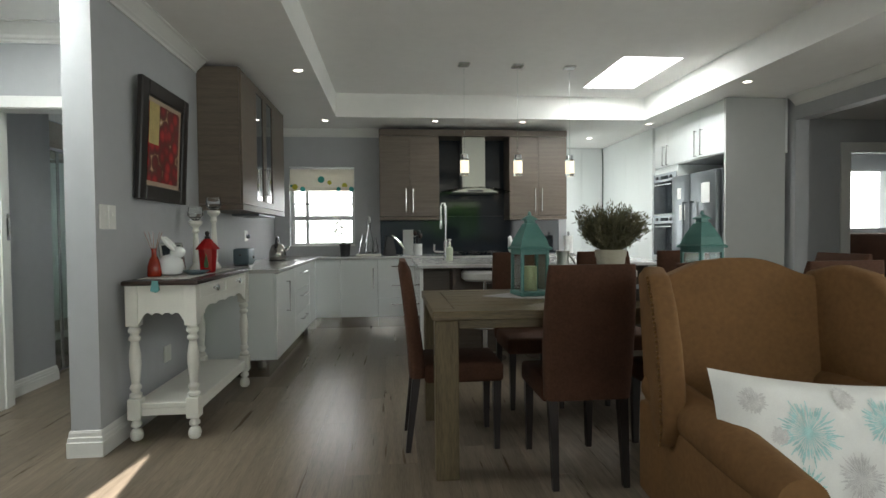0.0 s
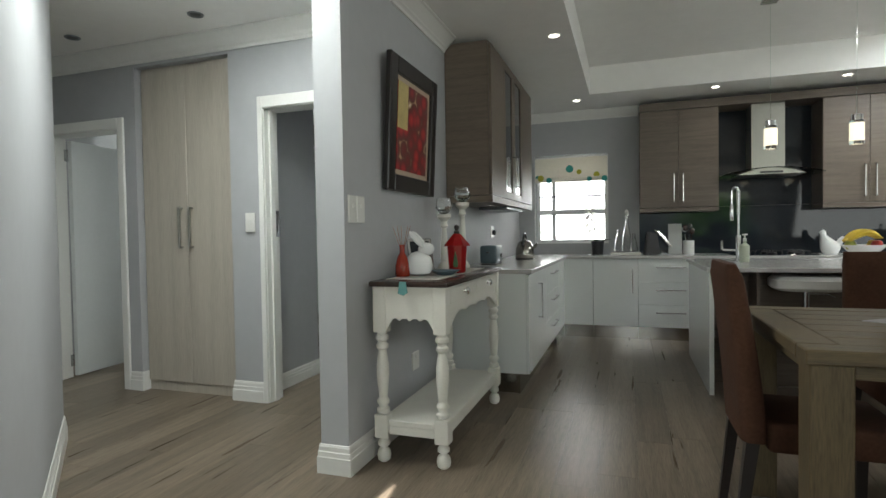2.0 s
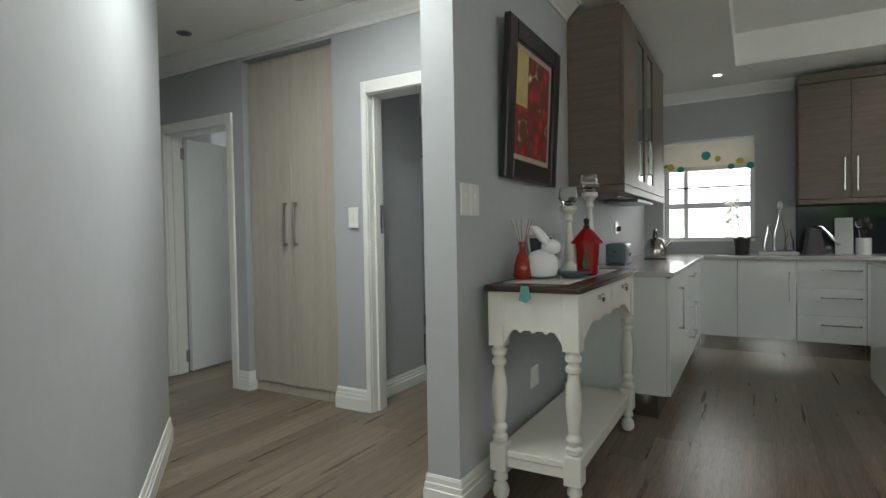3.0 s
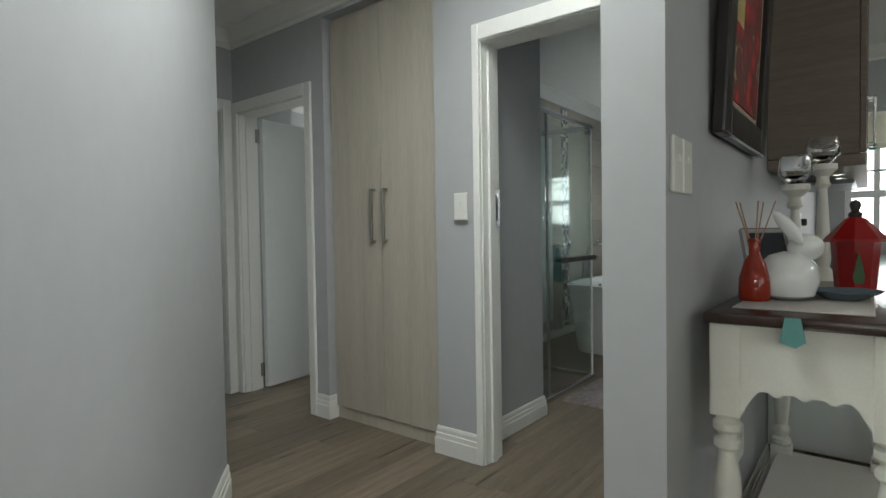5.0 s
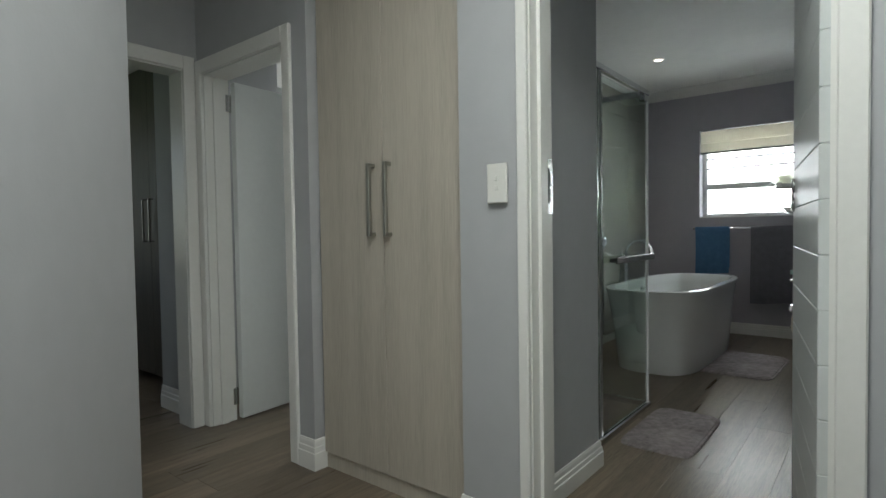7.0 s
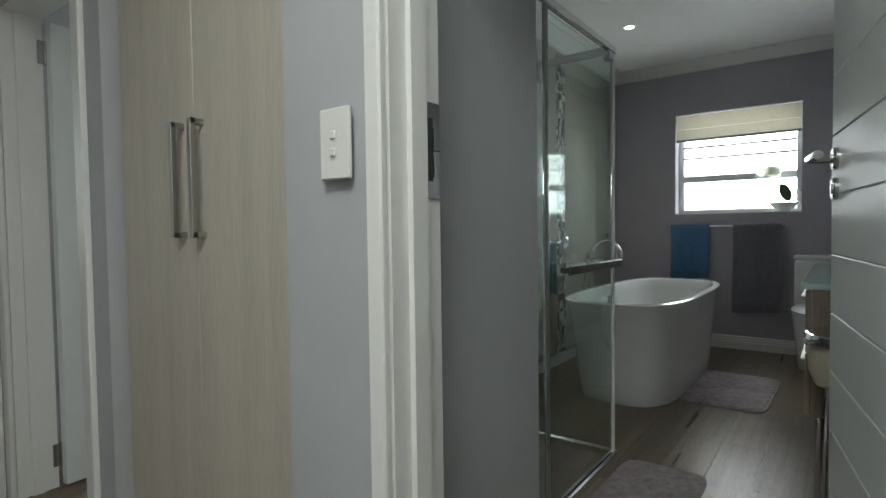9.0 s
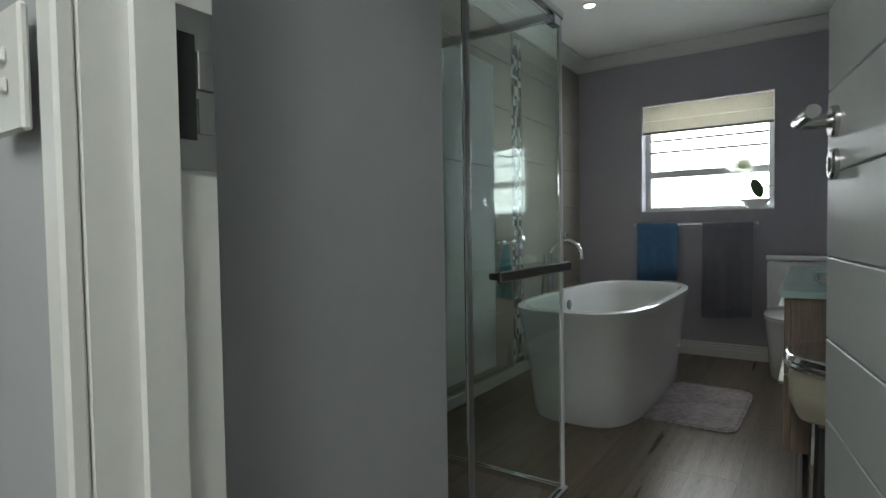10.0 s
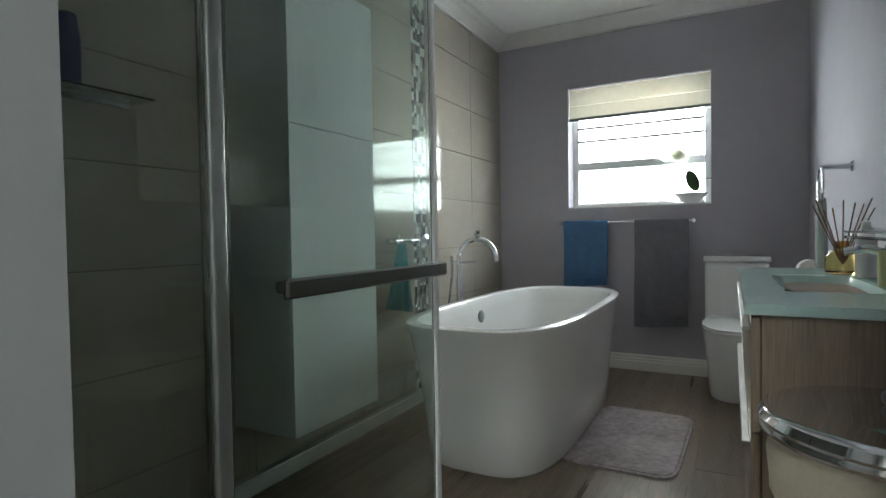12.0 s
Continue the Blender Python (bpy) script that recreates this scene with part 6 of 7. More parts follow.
# tall wall-hung cabinet
tcab = thing("tall_wall_cabinet", "tall gloss white wall-hung bathroom cabinet", "cabinet")
part("body", B(-3.782, -3.50, 5.722, 6.218, 0.30, 1.97), GLOSSW, tcab, smooth=False)
for z0, z1 in ((0.30, 1.4085), (1.4115, 1.97)):
    part("door", B(-3.4985, -3.48, 5.72, 6.22, z0, z1, bevel=0.0015), GLOSSW, tcab, smooth=False)

# shower enclosure
POSTG = Mat("satin_aluminium", (0.30, 0.32, 0.31), 0.4, 0.7, 0.04, 6).m
sh = thing("shower_enclosure", "frameless glass shower enclosure with chrome rail", "shower enclosure")
SX, SZ = -2.845, 1.885
for nm, q in (("fixed_panel", (SX - 0.004, SX + 0.004, 4.641, 4.876, 0.03, SZ)), ("glass_door", (SX - 0.004, SX + 0.004, 4.912, 5.585, 0.035, SZ - 0.02)), ("return_panel", (-3.775, SX - 0.012, 5.598, 5.606, 0.03, SZ))):
    p = part(nm, B(*q), CLEAR, sh, "clear green-tinted glass", smooth=False)
    p.visible_shadow = False
part("hinge_post", B(SX - 0.009, SX + 0.009, 4.878, 4.910, 0.0, SZ, bevel=0.006, seg=3), POSTG, sh, "aluminium hinge post")
part("corner_post", B(SX - 0.010, SX + 0.010, 5.588, 5.610, 0.0, SZ, bevel=0.004), ALU, sh, smooth=False)
part("wall_channel", B(SX - 0.022, SX + 0.022, 4.622, 4.640, 0.0, SZ), ALU, sh, smooth=False)
part("wall_channel", B(-3.783, -3.772, 5.59, 5.614, 0.0, SZ), STEEL, sh, smooth=False)
part("top_rail", B(SX - 0.014, SX + 0.014, 4.622, 5.62, SZ + 0.001, SZ + 0.034, bevel=0.004), CHROME, sh, smooth=False)
part("return_rail", B(-3.783, SX - 0.015, 5.588, 5.616, SZ + 0.001, SZ + 0.034), CHROME, sh, smooth=False)
part("threshold", B(SX - 0.02, SX + 0.02, 4.622, 5.62, 0.0005, 0.028, bevel=0.006), CHROME, sh, smooth=False)
part("return_threshold", B(-3.783, SX - 0.021, 5.585, 5.62, 0.0005, 0.028), CHROME, sh, smooth=False)
# handle metal carries the dark reflections as colour
hd = part("door_handle", B(SX + 0.045, SX + 0.060, 4.985, 5.565, 0.905, 0.94, bevel=0.004), DKCHROME, sh, "flat chrome towel-bar handle, dark reflections put into its colour", smooth=False)
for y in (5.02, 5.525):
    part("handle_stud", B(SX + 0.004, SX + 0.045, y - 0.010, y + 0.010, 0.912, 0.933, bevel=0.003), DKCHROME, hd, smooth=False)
part("top_clamp", B(SX - 0.02, SX + 0.02, 5.51, 5.57, SZ - 0.045, SZ - 0.005, bevel=0.004), CHROME, sh, smooth=False)
ss = thing("glass_shelf", "small clear glass shower shelf with steel bracket", "shelf", m=at(-3.784, 5.14, 1.43, 90))
part("shelf", B(-0.10, 0.22, -0.11, 0, 0, 0.006, bevel=0.002), CLEAR, ss, smooth=False)
part("bracket", B(-0.08, 0.20, -0.012, 0, -0.015, -0.001), STEEL, ss, smooth=False)
bottle("shampoo_bottle", "dark blue shampoo bottle on the shower shelf", -3.725, 5.14, 1.4365, [(0.028, 0), (0.032, 0.008), (0.034, 0.12), (0.028, 0.17), (0.026, 0.19), (0.02, 0.195)], Mat("navy_plastic", (0.015, 0.02, 0.09), 0.3).m)

# towels on a rail
tr = thing("towel_rail", "slim chrome towel rail under the bathroom window", "towel rail", m=at(0, 8.43, 1.08))
part("bar", tube(bmesh.new(), [(-3.28, -0.07, 0), (-2.34, -0.07, 0)], 0.008), CHROME, tr)
for x in (-3.265, -2.355):
    part("bracket", B(x - 0.011, x + 0.011, -0.082, -0.001, -0.014, 0.014, bevel=0.003), CHROME, tr, smooth=False)


def towel(x0, x1, drop_f, drop_b, mat, label, seed):
    rnd = random.Random(seed)
    bm = bmesh.new()
    prof = [(-0.085, -drop_f * (1 - k / 12)) for k in range(13)] + [(-0.080, 0.012), (-0.070, 0.017), (-0.060, 0.012)] + [(-0.055, -drop_b * k / 8) for k in range(9)]
    nx = 16
    ph = rnd.uniform(0, 6)
    g = []
    for i in range(nx + 1):
        t = i / nx
        x = x0 + (x1 - x0) * t
        w = 0.006 * math.sin(t * 9 + ph) + 0.004 * math.sin(t * 23 + ph * 2)
        g.append([bm.verts.new((x + 0.01 * math.sin(q[1] * 5 + ph) * abs(q[1]), 8.43 + q[0] + (w * min(1, abs(q[1]) * 3) if q[0] < -0.07 else 0), 1.08 + q[1] - (0.012 * math.sin(t * 3 + ph) if k == 0 else 0))) for k, q in enumerate(prof)])
    for i in range(nx):
        for k in range(len(prof) - 1):
            bm.faces.new((g[i][k], g[i + 1][k], g[i + 1][k + 1], g[i][k + 1]))
    bmesh.ops.recalc_face_normals(bm, faces=bm.faces)
    bmesh.ops.solidify(bm, geom=bm.faces[:], thickness=0.009)
    t = thing("hand_towel", label, "towel", "towels on the rail")
    part("cloth", bm, mat, t)
    for dz in (0.06, 0.085):
        part("woven_band", B(x0 + 0.006, x1 - 0.006, 8.43 - 0.104, 8.43 - 0.096, 1.08 - drop_f + dz, 1.08 - drop_f + dz + 0.012), mat, t, smooth=False)
    return t


towel(-3.25, -2.93, 0.47, 0.40, TOWB, "folded blue towel hanging on the rail", 3)
towel(-2.74, -2.385, 0.74, 0.60, TOWG, "dark grey towel hanging on the rail", 8)

# blind, orchid on the sill
bl = thing("roller_blind", "beige fabric roman blind half raised in the bathroom window", "blind")
part("fabric", B(BW[0] + 0.004, BW[1] - 0.004, 8.462, 8.475, 1.971, BW[3] - 0.004, bevel=0.004), BLIND, bl, smooth=False)
part("fold", B(BW[0] + 0.004, BW[1] - 0.004, 8.448, 8.461, 1.875, 1.97, bevel=0.005), BLIND, bl, smooth=False)
part("bottom_bar", B(BW[0] + 0.004, BW[1] - 0.004, 8.447, 8.464, 1.855, 1.874), DSTEEL, bl, smooth=False)
o = orchid(at(-2.38, 8.50, BW[2] + 0.013), CERAM, "white orchid in a small pot on the bathroom sill", 0.235, 11, 0.0, 0.024)
o.scale = (1.0, 0.55, 1.0)

# toilet
tl = thing("toilet", "white close-coupled ceramic toilet", "toilet", m=at(-2.10, 8.43))
part("pan", loft(bmesh.new(), [oval(0.15, 0.24, 0.0, 0, -0.34, 40, 2.6), oval(0.155, 0.25, 0.02, 0, -0.345, 40, 2.6), oval(0.165, 0.29, 0.20, 0, -0.37, 40, 2.5), oval(0.185, 0.33, 0.385, 0, -0.35, 40, 2.4), oval(0.185, 0.33, 0.405, 0, -0.35, 40, 2.4)]), CERAM, tl)
part("seat", loft(bmesh.new(), [oval(0.188, 0.325, 0.407, 0, -0.355, 40, 2.3), oval(0.192, 0.33, 0.415, 0, -0.355, 40, 2.3), oval(0.188, 0.325, 0.424, 0, -0.355, 40, 2.3)]), CERAM, tl)
part("lid", loft(bmesh.new(), [oval(0.190, 0.328, 0.426, 0, -0.355, 40, 2.3), oval(0.193, 0.331, 0.436, 0, -0.355, 40, 2.3), oval(0.17, 0.30, 0.452, 0, -0.355, 40, 2.3)]), CERAM, tl)
part("cistern", B(-0.185, 0.185, -0.185, -0.018, 0.41, 0.80, bevel=0.02, seg=3), CERAM, tl)
cl2 = part("cistern_lid", B(-0.192, 0.192, -0.192, -0.018, 0.802, 0.84, bevel=0.010, seg=3), CERAM, tl)
part("flush_button", lathe(bmesh.new(), [(0.022, 0.84), (0.022, 0.845), (0, 0.846)], 18, 0, -0.10), CHROME, cl2)
tp = thing("toilet_roll", "white toilet roll on a chrome wall holder", "toilet roll", m=at(-1.6935, 7.55, 0.80, -90))
bm = lathe(bmesh.new(), [(0.018, 0.0), (0.055, 0.0), (0.055, 0.10), (0.018, 0.10)], 24)
bmesh.ops.rotate(bm, verts=bm.verts, matrix=Matrix.Rotation(radians(90), 3, "Y"))
bmesh.ops.translate(bm, verts=bm.verts, vec=(-0.05, -0.09, 0))
part("paper", bm, PAPER, tp)
part("holder", tube(bmesh.new(), [(0.07, 0, 0), (0.07, -0.09, 0), (-0.06, -0.09, 0)], 0.008), CHROME, tp)

# vanity
VX0, VX1, VY0, VY1 = -2.09, -1.696, 5.595, 6.76
va = thing("vanity_unit", "wood-grain vanity unit with steel drawer handles on legs", "vanity")
part("carcass", B(VX0 + 0.02, VX1, VY0, VY1, 0.34, 0.835), VANW, va, smooth=False)
for z0, z1 in ((0.345, 0.585), (0.59, 0.83)):
    d = part("drawer_front", B(VX0, VX0 + 0.018, VY0 + 0.002, VY1 - 0.002, z0, z1, bevel=0.0015), VANW, va, smooth=False)
    part("handle", B(VX0 - 0.017, VX0 - 0.0005, VY0 + 0.02, VY1 - 0.02, z1 - 0.034, z1 - 0.024, bevel=0.002), HOODST, d, "long steel edge handle", smooth=False)
for y in (VY0 + 0.05, VY1 - 0.05):
    for x in (VX0 + 0.05, VX1 - 0.06):
        part("leg", lathe(bmesh.new(), [(0.018, 0), (0.018, 0.34)], 14, x, y), CHROME, va, "chrome leg")
gt = thing("glass_basin", "frosted green glass vanity top with moulded basin", "basin")
bm = bmesh.new()
X0, X1, Y0, Y1 = VX0 - 0.012, VX1, VY0 - 0.02, VY1 + 0.02
bx0, bx1, by0, by1 = -2.01, -1.78, 5.86, 6.44
wall_boxes(bm, "y", X0, bx0, Y0, Y1, 0.838, 0.86, [])
box(bm, bx1, X1, Y0, Y1, 0.838, 0.86)
box(bm, bx0, bx1, Y0, by0, 0.838, 0.86)
box(bm, bx0, bx1, by1, Y1, 0.838, 0.86)
part("slab", bm, FROST, gt, "frosted green glass slab", smooth=False)
cx, cy = (bx0 + bx1) / 2, (by0 + by1) / 2
hx, hy = (bx1 - bx0) / 2, (by1 - by0) / 2
part("bowl", loft(bmesh.new(), [oval(hx + 0.002, hy + 0.002, 0.8605, cx, cy, 48, 6), oval(hx - 0.012, hy - 0.012, 0.857, cx, cy, 48, 5), oval(hx - 0.03, hy - 0.03, 0.80, cx, cy, 48, 4), oval(hx * 0.4, hy * 0.4, 0.775, cx, cy, 48, 3), oval(0.022, 0.022, 0.772, cx, cy, 48, 2), oval(0.001, 0.001, 0.772, cx, cy, 48, 2)], cap=False), FROST, gt)
vt = thing("basin_tap", "small chrome basin mixer tap", "tap", m=at(-1.74, 6.15, 0.8605))
part("body", lathe(bmesh.new(), [(0.024, 0), (0.022, 0.10), (0.018, 0.115)], 18), CHROME, vt)
part("spout", tube(bmesh.new(), [(0, 0, 0.075), (-0.06, 0, 0.095), (-0.11, 0, 0.085)], 0.012), CHROME, vt)
part("lever", tube(bmesh.new(), [(0, 0, 0.115), (0.0, 0, 0.135), (-0.07, 0, 0.15)], 0.007), CHROME, vt)
REEDB = Mat("brown_reed", (0.20, 0.09, 0.045), 0.7, 0, 0.2, 30).m
AMBER = glass("amber_oil", (0.88, 0.60, 0.24))
rd = thing("reed_diffuser", "glass reed diffuser with amber oil and dark reeds", "diffuser", m=at(-1.80, 6.52, 0.8608))
part("bottle", lathe(bmesh.new(), [(0.045, 0), (0.05, 0.005), (0.05, 0.05), (0.04, 0.07), (0.018, 0.085), (0.018, 0.105), (0.022, 0.108), (0.015, 0.108), (0.012, 0.08), (0, 0.075)], 22), AMBER, rd)
for i in range(9):
    a = i * 0.71
    part("reed", tube(bmesh.new(), [(0, 0, 0.03), (0.085 * math.cos(a), 0.075 * math.sin(a), 0.215 + 0.015 * (i % 3))], 0.0022, 5), REEDB, rd)
bottle("lotion_bottle", "pale grey lotion bottle beside the diffuser", -1.765, 6.36, 0.8608, [(0.026, 0), (0.028, 0.006), (0.028, 0.12), (0.012, 0.14), (0.012, 0.15)], CERAM, [(0.013, 0.15), (0.013, 0.17), (0.0, 0.172)])
bottle("glass_candle_jar", "clear glass jar with pale yellow candle", -1.76, 6.22 + 0.02 - 0.19, 0.8608, [(0.035, 0), (0.036, 0.004), (0.036, 0.09), (0.033, 0.09), (0.033, 0.06), (0, 0.06)], WAX)
gs = thing("mirror_shelf", "narrow glass wall shelf above the vanity", "shelf", m=at(-1.6935, 6.0, 0.98, -90))
part("shelf", B(-0.42, 0.32, -0.12, -0.0005, 0, 0.008, bevel=0.002), CLEAR, gs, smooth=False)
part("rail", tube(bmesh.new(), [(-0.42, -0.118, 0.02), (0.32, -0.118, 0.02)], 0.004), CHROME, gs)
mi = thing("wall_mirror", "frameless rectangular wall mirror above the vanity", "mirror")
part("mirror_glass", B(-1.700, -1.6935, 5.50, 6.45, 1.15, 2.0), Mat("silvered_mirror", (0.9, 0.9, 0.9), 0.02, 1.0, 0.0).m, mi, smooth=False)
rg = thing("towel_ring", "chrome towel ring on the bathroom wall", "towel ring", m=at(-1.6935, 7.0, 1.26, -90))
part("arm", tube(bmesh.new(), [(0, 0, 0), (0, -0.11, 0)], 0.010), CHROME, rg)
part("plate", B(-0.02, 0.02, -0.008, -0.0005, -0.02, 0.02, bevel=0.002), CHROME, rg, smooth=False)
part("ring", tube(bmesh.new(), arc(26, lambda t: (0.075 * math.sin(2 * math.pi * t), -0.11, -0.075 + 0.075 * math.cos(2 * math.pi * t))), 0.006), CHROME, rg)
rt = thing("ring_towel", "small grey-green towel hanging through the ring", "towel", m=at(-1.80, 7.0, 0.008))
bm = bmesh.new()
loft(bm, [[(0.012 * math.cos(a) * (1 + k * 0.5), 0.03 * math.sin(a) * (1 + k * 0.75) + 0.004 * math.sin(5 * a), z) for a in [2 * math.pi * j / 20 for j in range(20)]] for k, z in ((0, 1.125), (0.6, 1.10), (1.2, 0.98), (1.6, 0.86), (1.7, 0.78))])
part("cloth", bm, Mat("sage_towel", (0.30, 0.35, 0.33), 0.95, 0, 0.1, 25, 0.8, 400).m, rt)

# round laundry stand with a chrome rim and a cream liner
bi = thing("laundry_basket", "round chrome-rimmed laundry basket with cream liner on legs", "laundry basket", m=at(-1.885, 5.378, 0))
bi.scale = (1, 1, 1.035)
BR = 0.188
part("rim", tube(bmesh.new(), arc(49, lambda t: (BR * math.cos(2 * math.pi * t), BR * math.sin(2 * math.pi * t), 0.664)), 0.013, 12), CHROME, bi, "thick chrome rim")
part("lid", lathe(bmesh.new(), [(BR + 0.008, 0.664), (BR + 0.013, 0.676), (BR + 0.006, 0.688), (BR - 0.012, 0.692), (BR - 0.03, 0.688), (0.10, 0.692), (0.0, 0.695)], 44), CHROME, bi, "polished steel lid")
bm = tube(bmesh.new(), arc(25, lambda t: (0.06 + 0.07 * math.cos(2 * math.pi * t), 0.05 + 0.05 * math.sin(2 * math.pi * t), 0.705)), 0.012, 10)
part("lid_grip", bm, DSTEEL, bi, "dark steel ring grip")
bm = bmesh.new()
lp = []
for k, (r, z) in enumerate(((0.125, 0.505), (0.168, 0.525), (0.186, 0.57), (0.188, 0.62), (0.180, 0.655))):
    w = 0.006 * (1 - k / 4)
    lp.append([((r + w * math.sin(9 * a + k) + w * 0.5 * math.sin(23 * a)) * math.cos(a), (r + w * math.sin(9 * a + k)) * math.sin(a), z + w * math.sin(5 * a)) for a in [2 * math.pi * j / 60 for j in range(60)]])
loft(bm, lp)
part("liner", bm, Mat("cream_liner", (0.60, 0.55, 0.43), 0.6, 0, 0.08, 12, 0.3, 90).m, bi, "cream fabric liner")
part("inner_drum", lathe(bmesh.new(), [(0.11, 0.03), (0.115, 0.035), (0.12, 0.50), (0.11, 0.504)], 30), DSTEEL, bi)
for k in range(4):
    a = k * math.pi / 2 + 0.6
    part("leg", tube(bmesh.new(), [(0.165 * math.cos(a), 0.165 * math.sin(a), 0.0), (0.150 * math.cos(a), 0.150 * math.sin(a), 0.54)], 0.010, 8), CHROME, bi, "chrome leg")


def bath_mat(x0, x1, y0, y1, turn=0.0):
    m = thing("bath_mat", "grey-mauve plush bath mat with stitched border", "bath mat", "bath mats", at((x0 + x1) / 2, (y0 + y1) / 2, 0.0003, turn))
    hx, hy = (x1 - x0) / 2, (y1 - y0) / 2
    part("plush_top", loft(bmesh.new(), [oval(hx - 0.014, hy - 0.014, 0.0, n=56, p=9), oval(hx - 0.014, hy - 0.014, 0.013, n=56, p=9), oval(hx - 0.022, hy - 0.022, 0.018, n=56, p=9)]), MATF, m)
    part("border", loft(bmesh.new(), [oval(hx, hy, 0.0, n=56, p=8), oval(hx, hy, 0.008, n=56, p=8), oval(hx - 0.006, hy - 0.006, 0.011, n=56, p=8), oval(hx - 0.013, hy - 0.013, 0.010, n=56, p=8), oval(hx - 0.0135, hy - 0.0135, 0.0, n=56, p=8)], cap=False), MATF, m)
    return m


bath_mat(-2.775, -2.42, 4.92, 5.60)
bath_mat(-2.81, -2.31, 6.63, 7.47, -1.5)


# garden shrub outside the patio doors, mirrored in the splashback
rnd = random.Random(21)
gs2 = thing("garden_shrub", "leafy green garden shrub outside the patio doors", "shrub", m=at(2.7, -6.0, -0.12))
part("stem", tube(bmesh.new(), [(0, 0, 0), (0.05, 0.03, 0.6), (0, 0, 1.2)], [0.06, 0.04, 0.02]), DKWOOD, gs2)
lv, lf = [], []
for i in range(2600):
    u = Vector([rnd.gauss(0, 1) for _ in range(3)]).normalized() * rnd.uniform(0.55, 1.0) * (1 + 0.25 * math.sin(i * 0.37))
    q = Vector((u.x * 1.5, u.y * 0.8, 1.45 + u.z * 1.2))
    d = Vector([rnd.gauss(0, 1) for _ in range(3)]).normalized() * rnd.uniform(0.06, 0.12)
    e = d.cross(Vector((rnd.gauss(0, 1), rnd.gauss(0, 1), 1))).normalized() * rnd.uniform(0.02, 0.045)
    j = len(lv)
    lv += [q - d, q + e, q + d, q - e]
    lf.append((j, j + 1, j + 2, j + 3))
me = bpy.data.meshes.new("crown")
me.from_pydata(lv, [], lf)
me.materials.append(SUNLEAF)
fo = new("crown", me)
fo.parent = gs2
tagged(fo, "green leaves", kind="stuff")

# pale slab added out of view, bounces sunlight up into the room
structure("patio_bounce_slab", B(-3.4, 8.2, -5.0, -3.16, -0.119, -0.04), BOUNCE, "unseen pale slab added outside the patio doors to bounce light", "paving")
# unseen wall added to block the pale horizon mirrored in the splashback
structure("horizon_screen", B(-12, 14, -9.2, -9.0, -0.119, 2.3), WALLW, "unseen plain wall added to keep the horizon out of the splashback", "wall")

# ---------- wall tiles ----------
TILES = {}


def tile(parent, y0, y1, z0, z1):
    key = (round(y1 - y0, 3), round(z1 - z0, 3))
    if key not in TILES:
        bm = B(0, 0.010, 0, key[0], 0, key[1], bevel=0.0012)
        me = bpy.data.meshes.new("tile")
        bm.to_mesh(me)
        bm.free()
        me.materials.append(TILE)
        TILES[key] = me
    o = new("tile", TILES[key])
    o.location = (-3.797, y0, z0)
    o.parent = parent


tw = structure("tiled_wall", B(-3.7995, -3.7965, 3.97, 8.428, 0.0, H - 0.10), GROUT, "beige polished wall tiling in long courses", "wall tiling")
zs = [0.0, 0.27] + [0.27 + 0.325 * k for k in range(1, 7)] + [H - 0.10]
ys = [3.975, 4.60, 5.82, 7.05]
for a, b in list(zip(ys, ys[1:])) + [(7.212, 7.87), (7.87, 8.427)]:
    for c, d in zip(zs, zs[1:]):
        tile(tw, a + 0.001, b - 0.001, c + 0.001, d - 0.001)
MOS = Mat("glass_mosaic", (0.3, 0.3, 0.29), 0.12, 0.0, 0.1, 10)
gi = MOS.n.new("ShaderNodeNewGeometry")
gr2 = MOS.n.new("ShaderNodeValToRGB")
gr2.color_ramp.interpolation = "CONSTANT"
for p, c in ((0.0, (0.05, 0.05, 0.05)), (0.28, (0.22, 0.21, 0.19)), (0.52, (0.42, 0.42, 0.40)), (0.78, (0.70, 0.71, 0.70))):
    e = gr2.color_ramp.elements.new(p)
    e.color = (*c, 1)
MOS.l.new(gi.outputs["Random Per Island"], gr2.inputs[0])
MOS.l.new(gr2.outputs[0], MOS.b.inputs["Base Color"])
vs, fs = [], []
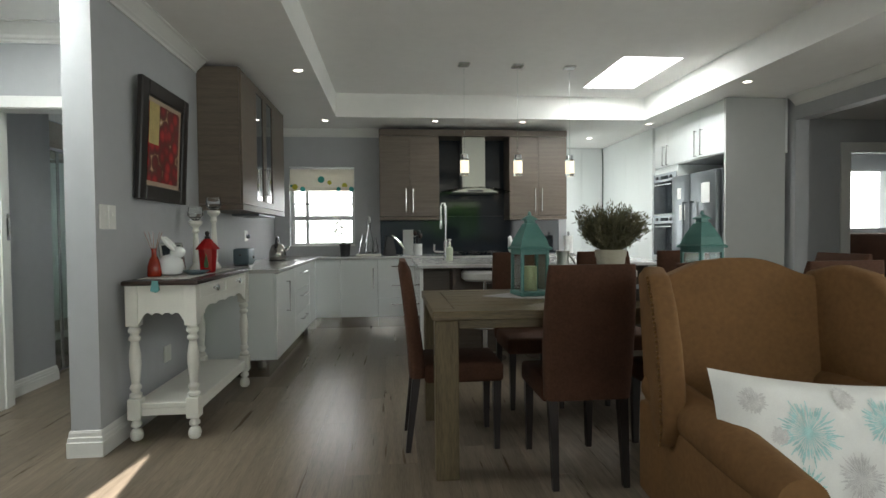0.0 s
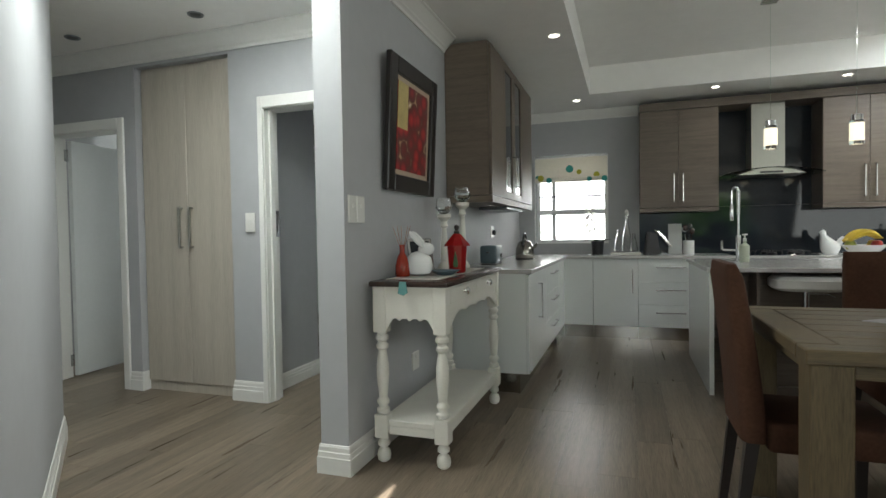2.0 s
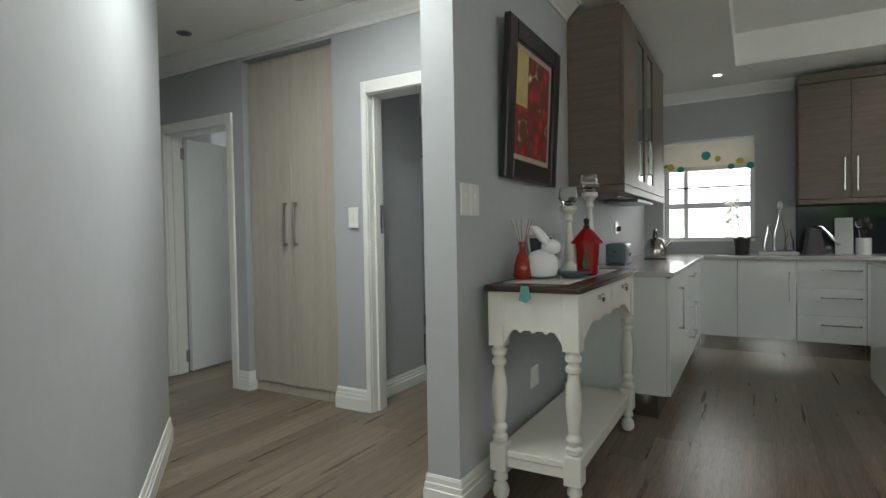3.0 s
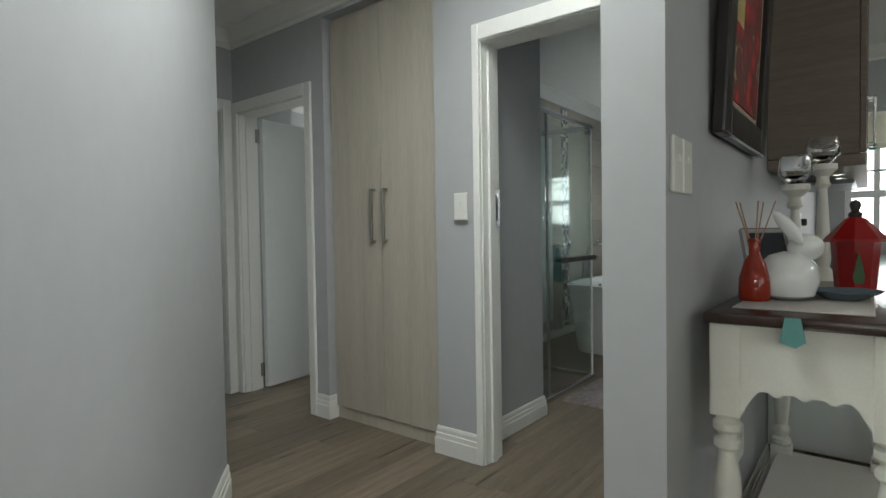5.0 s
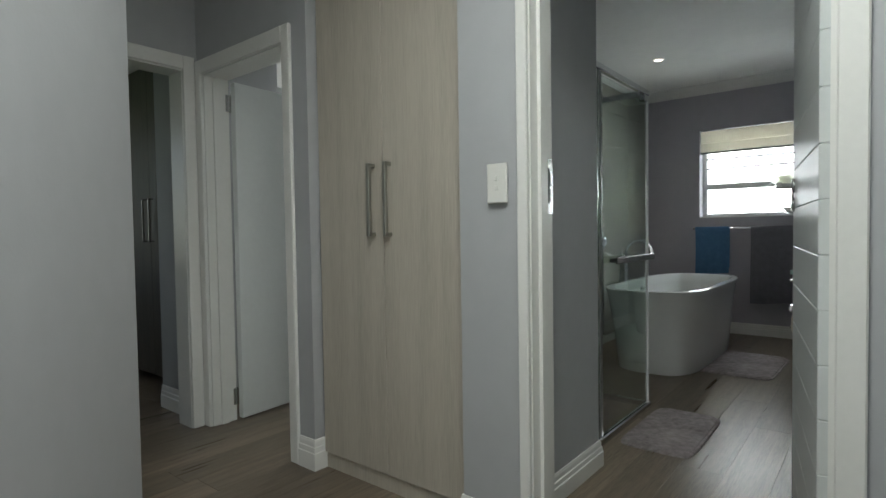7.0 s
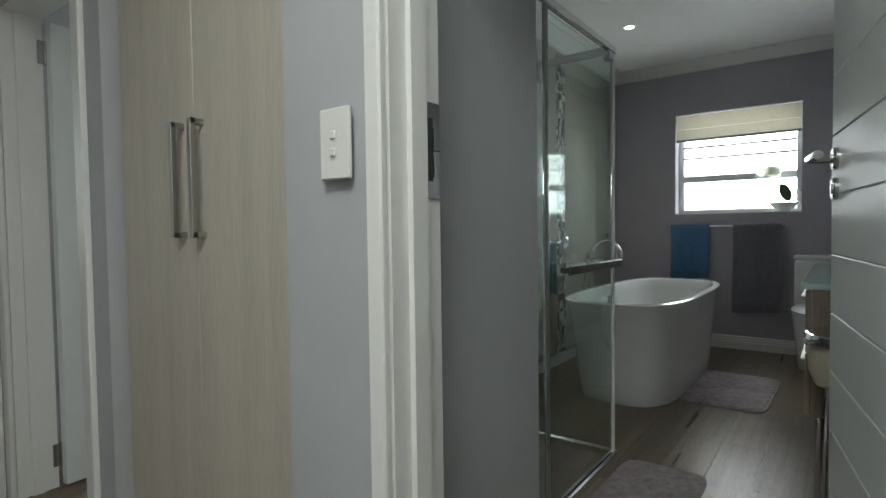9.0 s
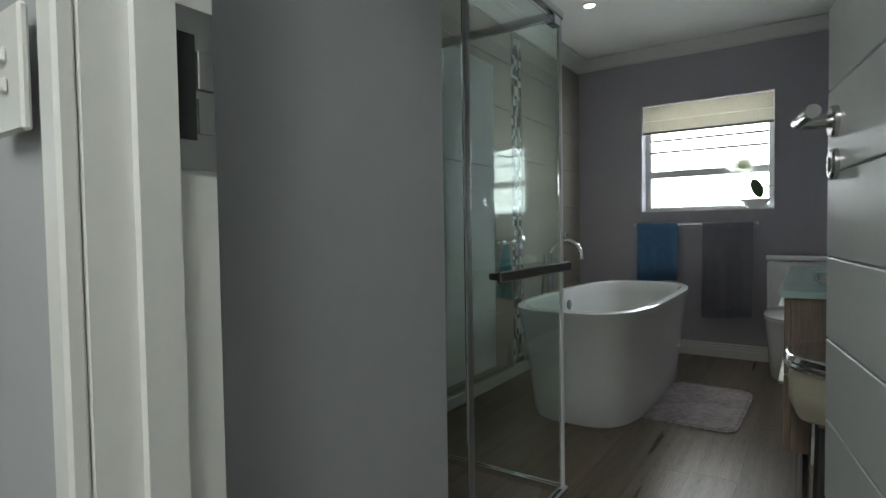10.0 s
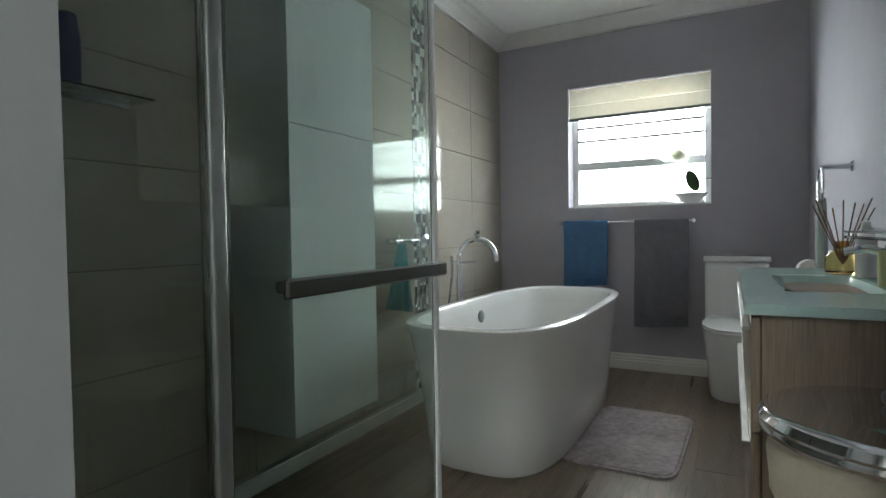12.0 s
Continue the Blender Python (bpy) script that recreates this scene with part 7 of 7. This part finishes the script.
for i in range(6):
    y = 7.052 + i * 0.0262
    z, k = 0.005, i
    while z < H - 0.11:
        h = 0.024 if (k + i) % 2 else 0.048
        j = len(vs)
        for x in (-3.7965, -3.788):
            vs += [(x, y + 0.001, z + 0.001), (x, y + 0.0252, z + 0.001), (x, y + 0.0252, z + h - 0.001), (x, y + 0.001, z + h - 0.001)]
        fs += [(j + 4, j + 5, j + 6, j + 7), (j, j + 1, j + 5, j + 4), (j + 1, j + 2, j + 6, j + 5), (j + 2, j + 3, j + 7, j + 6), (j + 3, j, j + 4, j + 7)]
        z += h
        k += 1
me = bpy.data.meshes.new("mosaic_strip")
me.from_pydata(vs, [], fs)
me.materials.append(MOS.m)
mo = new("mosaic_strip", me)
mo.parent = tw
tagged(mo, "black, grey and white glass mosaic strip", kind="stuff")

# ---------- floor planks ----------
PWD, PLN = 0.184, 1.22
pm = bpy.data.meshes.new("plank")
bm = B(0, PWD - 0.0007, 0, PLN - 0.0007, -0.0035, 0.0, bevel=0.0004)
bm.to_mesh(pm)
bm.free()
pm.materials.append(PLANK)
near, far = [], []
rnd = random.Random(11)
x = -7.6
col = 0
while x < 8.3:
    y = -3.15 - rnd.uniform(0, PLN)
    while y < 8.6:
        inside = (-4.95 < x < 0.6 and 1.2 < y + PLN and y < 8.5) and not (x > -1.9 and y > 6.9) and not (x < -4.0 and (y > 4.6 or y + PLN < 2.5)) and not (x < -1.75 and y + PLN < 1.9) and not (x < -3.9 and y > 3.9)
        (near if inside else far).append((x, y))
        y += PLN
    x += PWD
    col += 1
near.sort(key=lambda q: (q[0] + 1.8) ** 2 + 0.5 * (q[1] - 4.0) ** 2)
far += near[298:]
for px_, py_ in near[:298]:
    o = new("plank", pm)
    o.location = (px_, py_, 0)
    o.parent = fl
fv, ff = [], []
for px_, py_ in far:
    j = len(fv)
    x1, y1 = px_ + PWD - 0.0012, py_ + PLN - 0.0012
    for z in (-0.0035, 0.0):
        fv += [(px_, py_, z), (x1, py_, z), (x1, y1, z), (px_, y1, z)]
    ff += [(j + 4, j + 5, j + 6, j + 7), (j, j + 1, j + 5, j + 4), (j + 1, j + 2, j + 6, j + 5), (j + 2, j + 3, j + 7, j + 6), (j + 3, j, j + 4, j + 7)]
me = bpy.data.meshes.new("planks_beyond")
me.from_pydata(fv, [], ff)
me.materials.append(PLANK)
fo = new("planks_beyond", me)
fo.parent = fl
tagged(fo, "weathered grey-brown wood-look planks", kind="stuff")
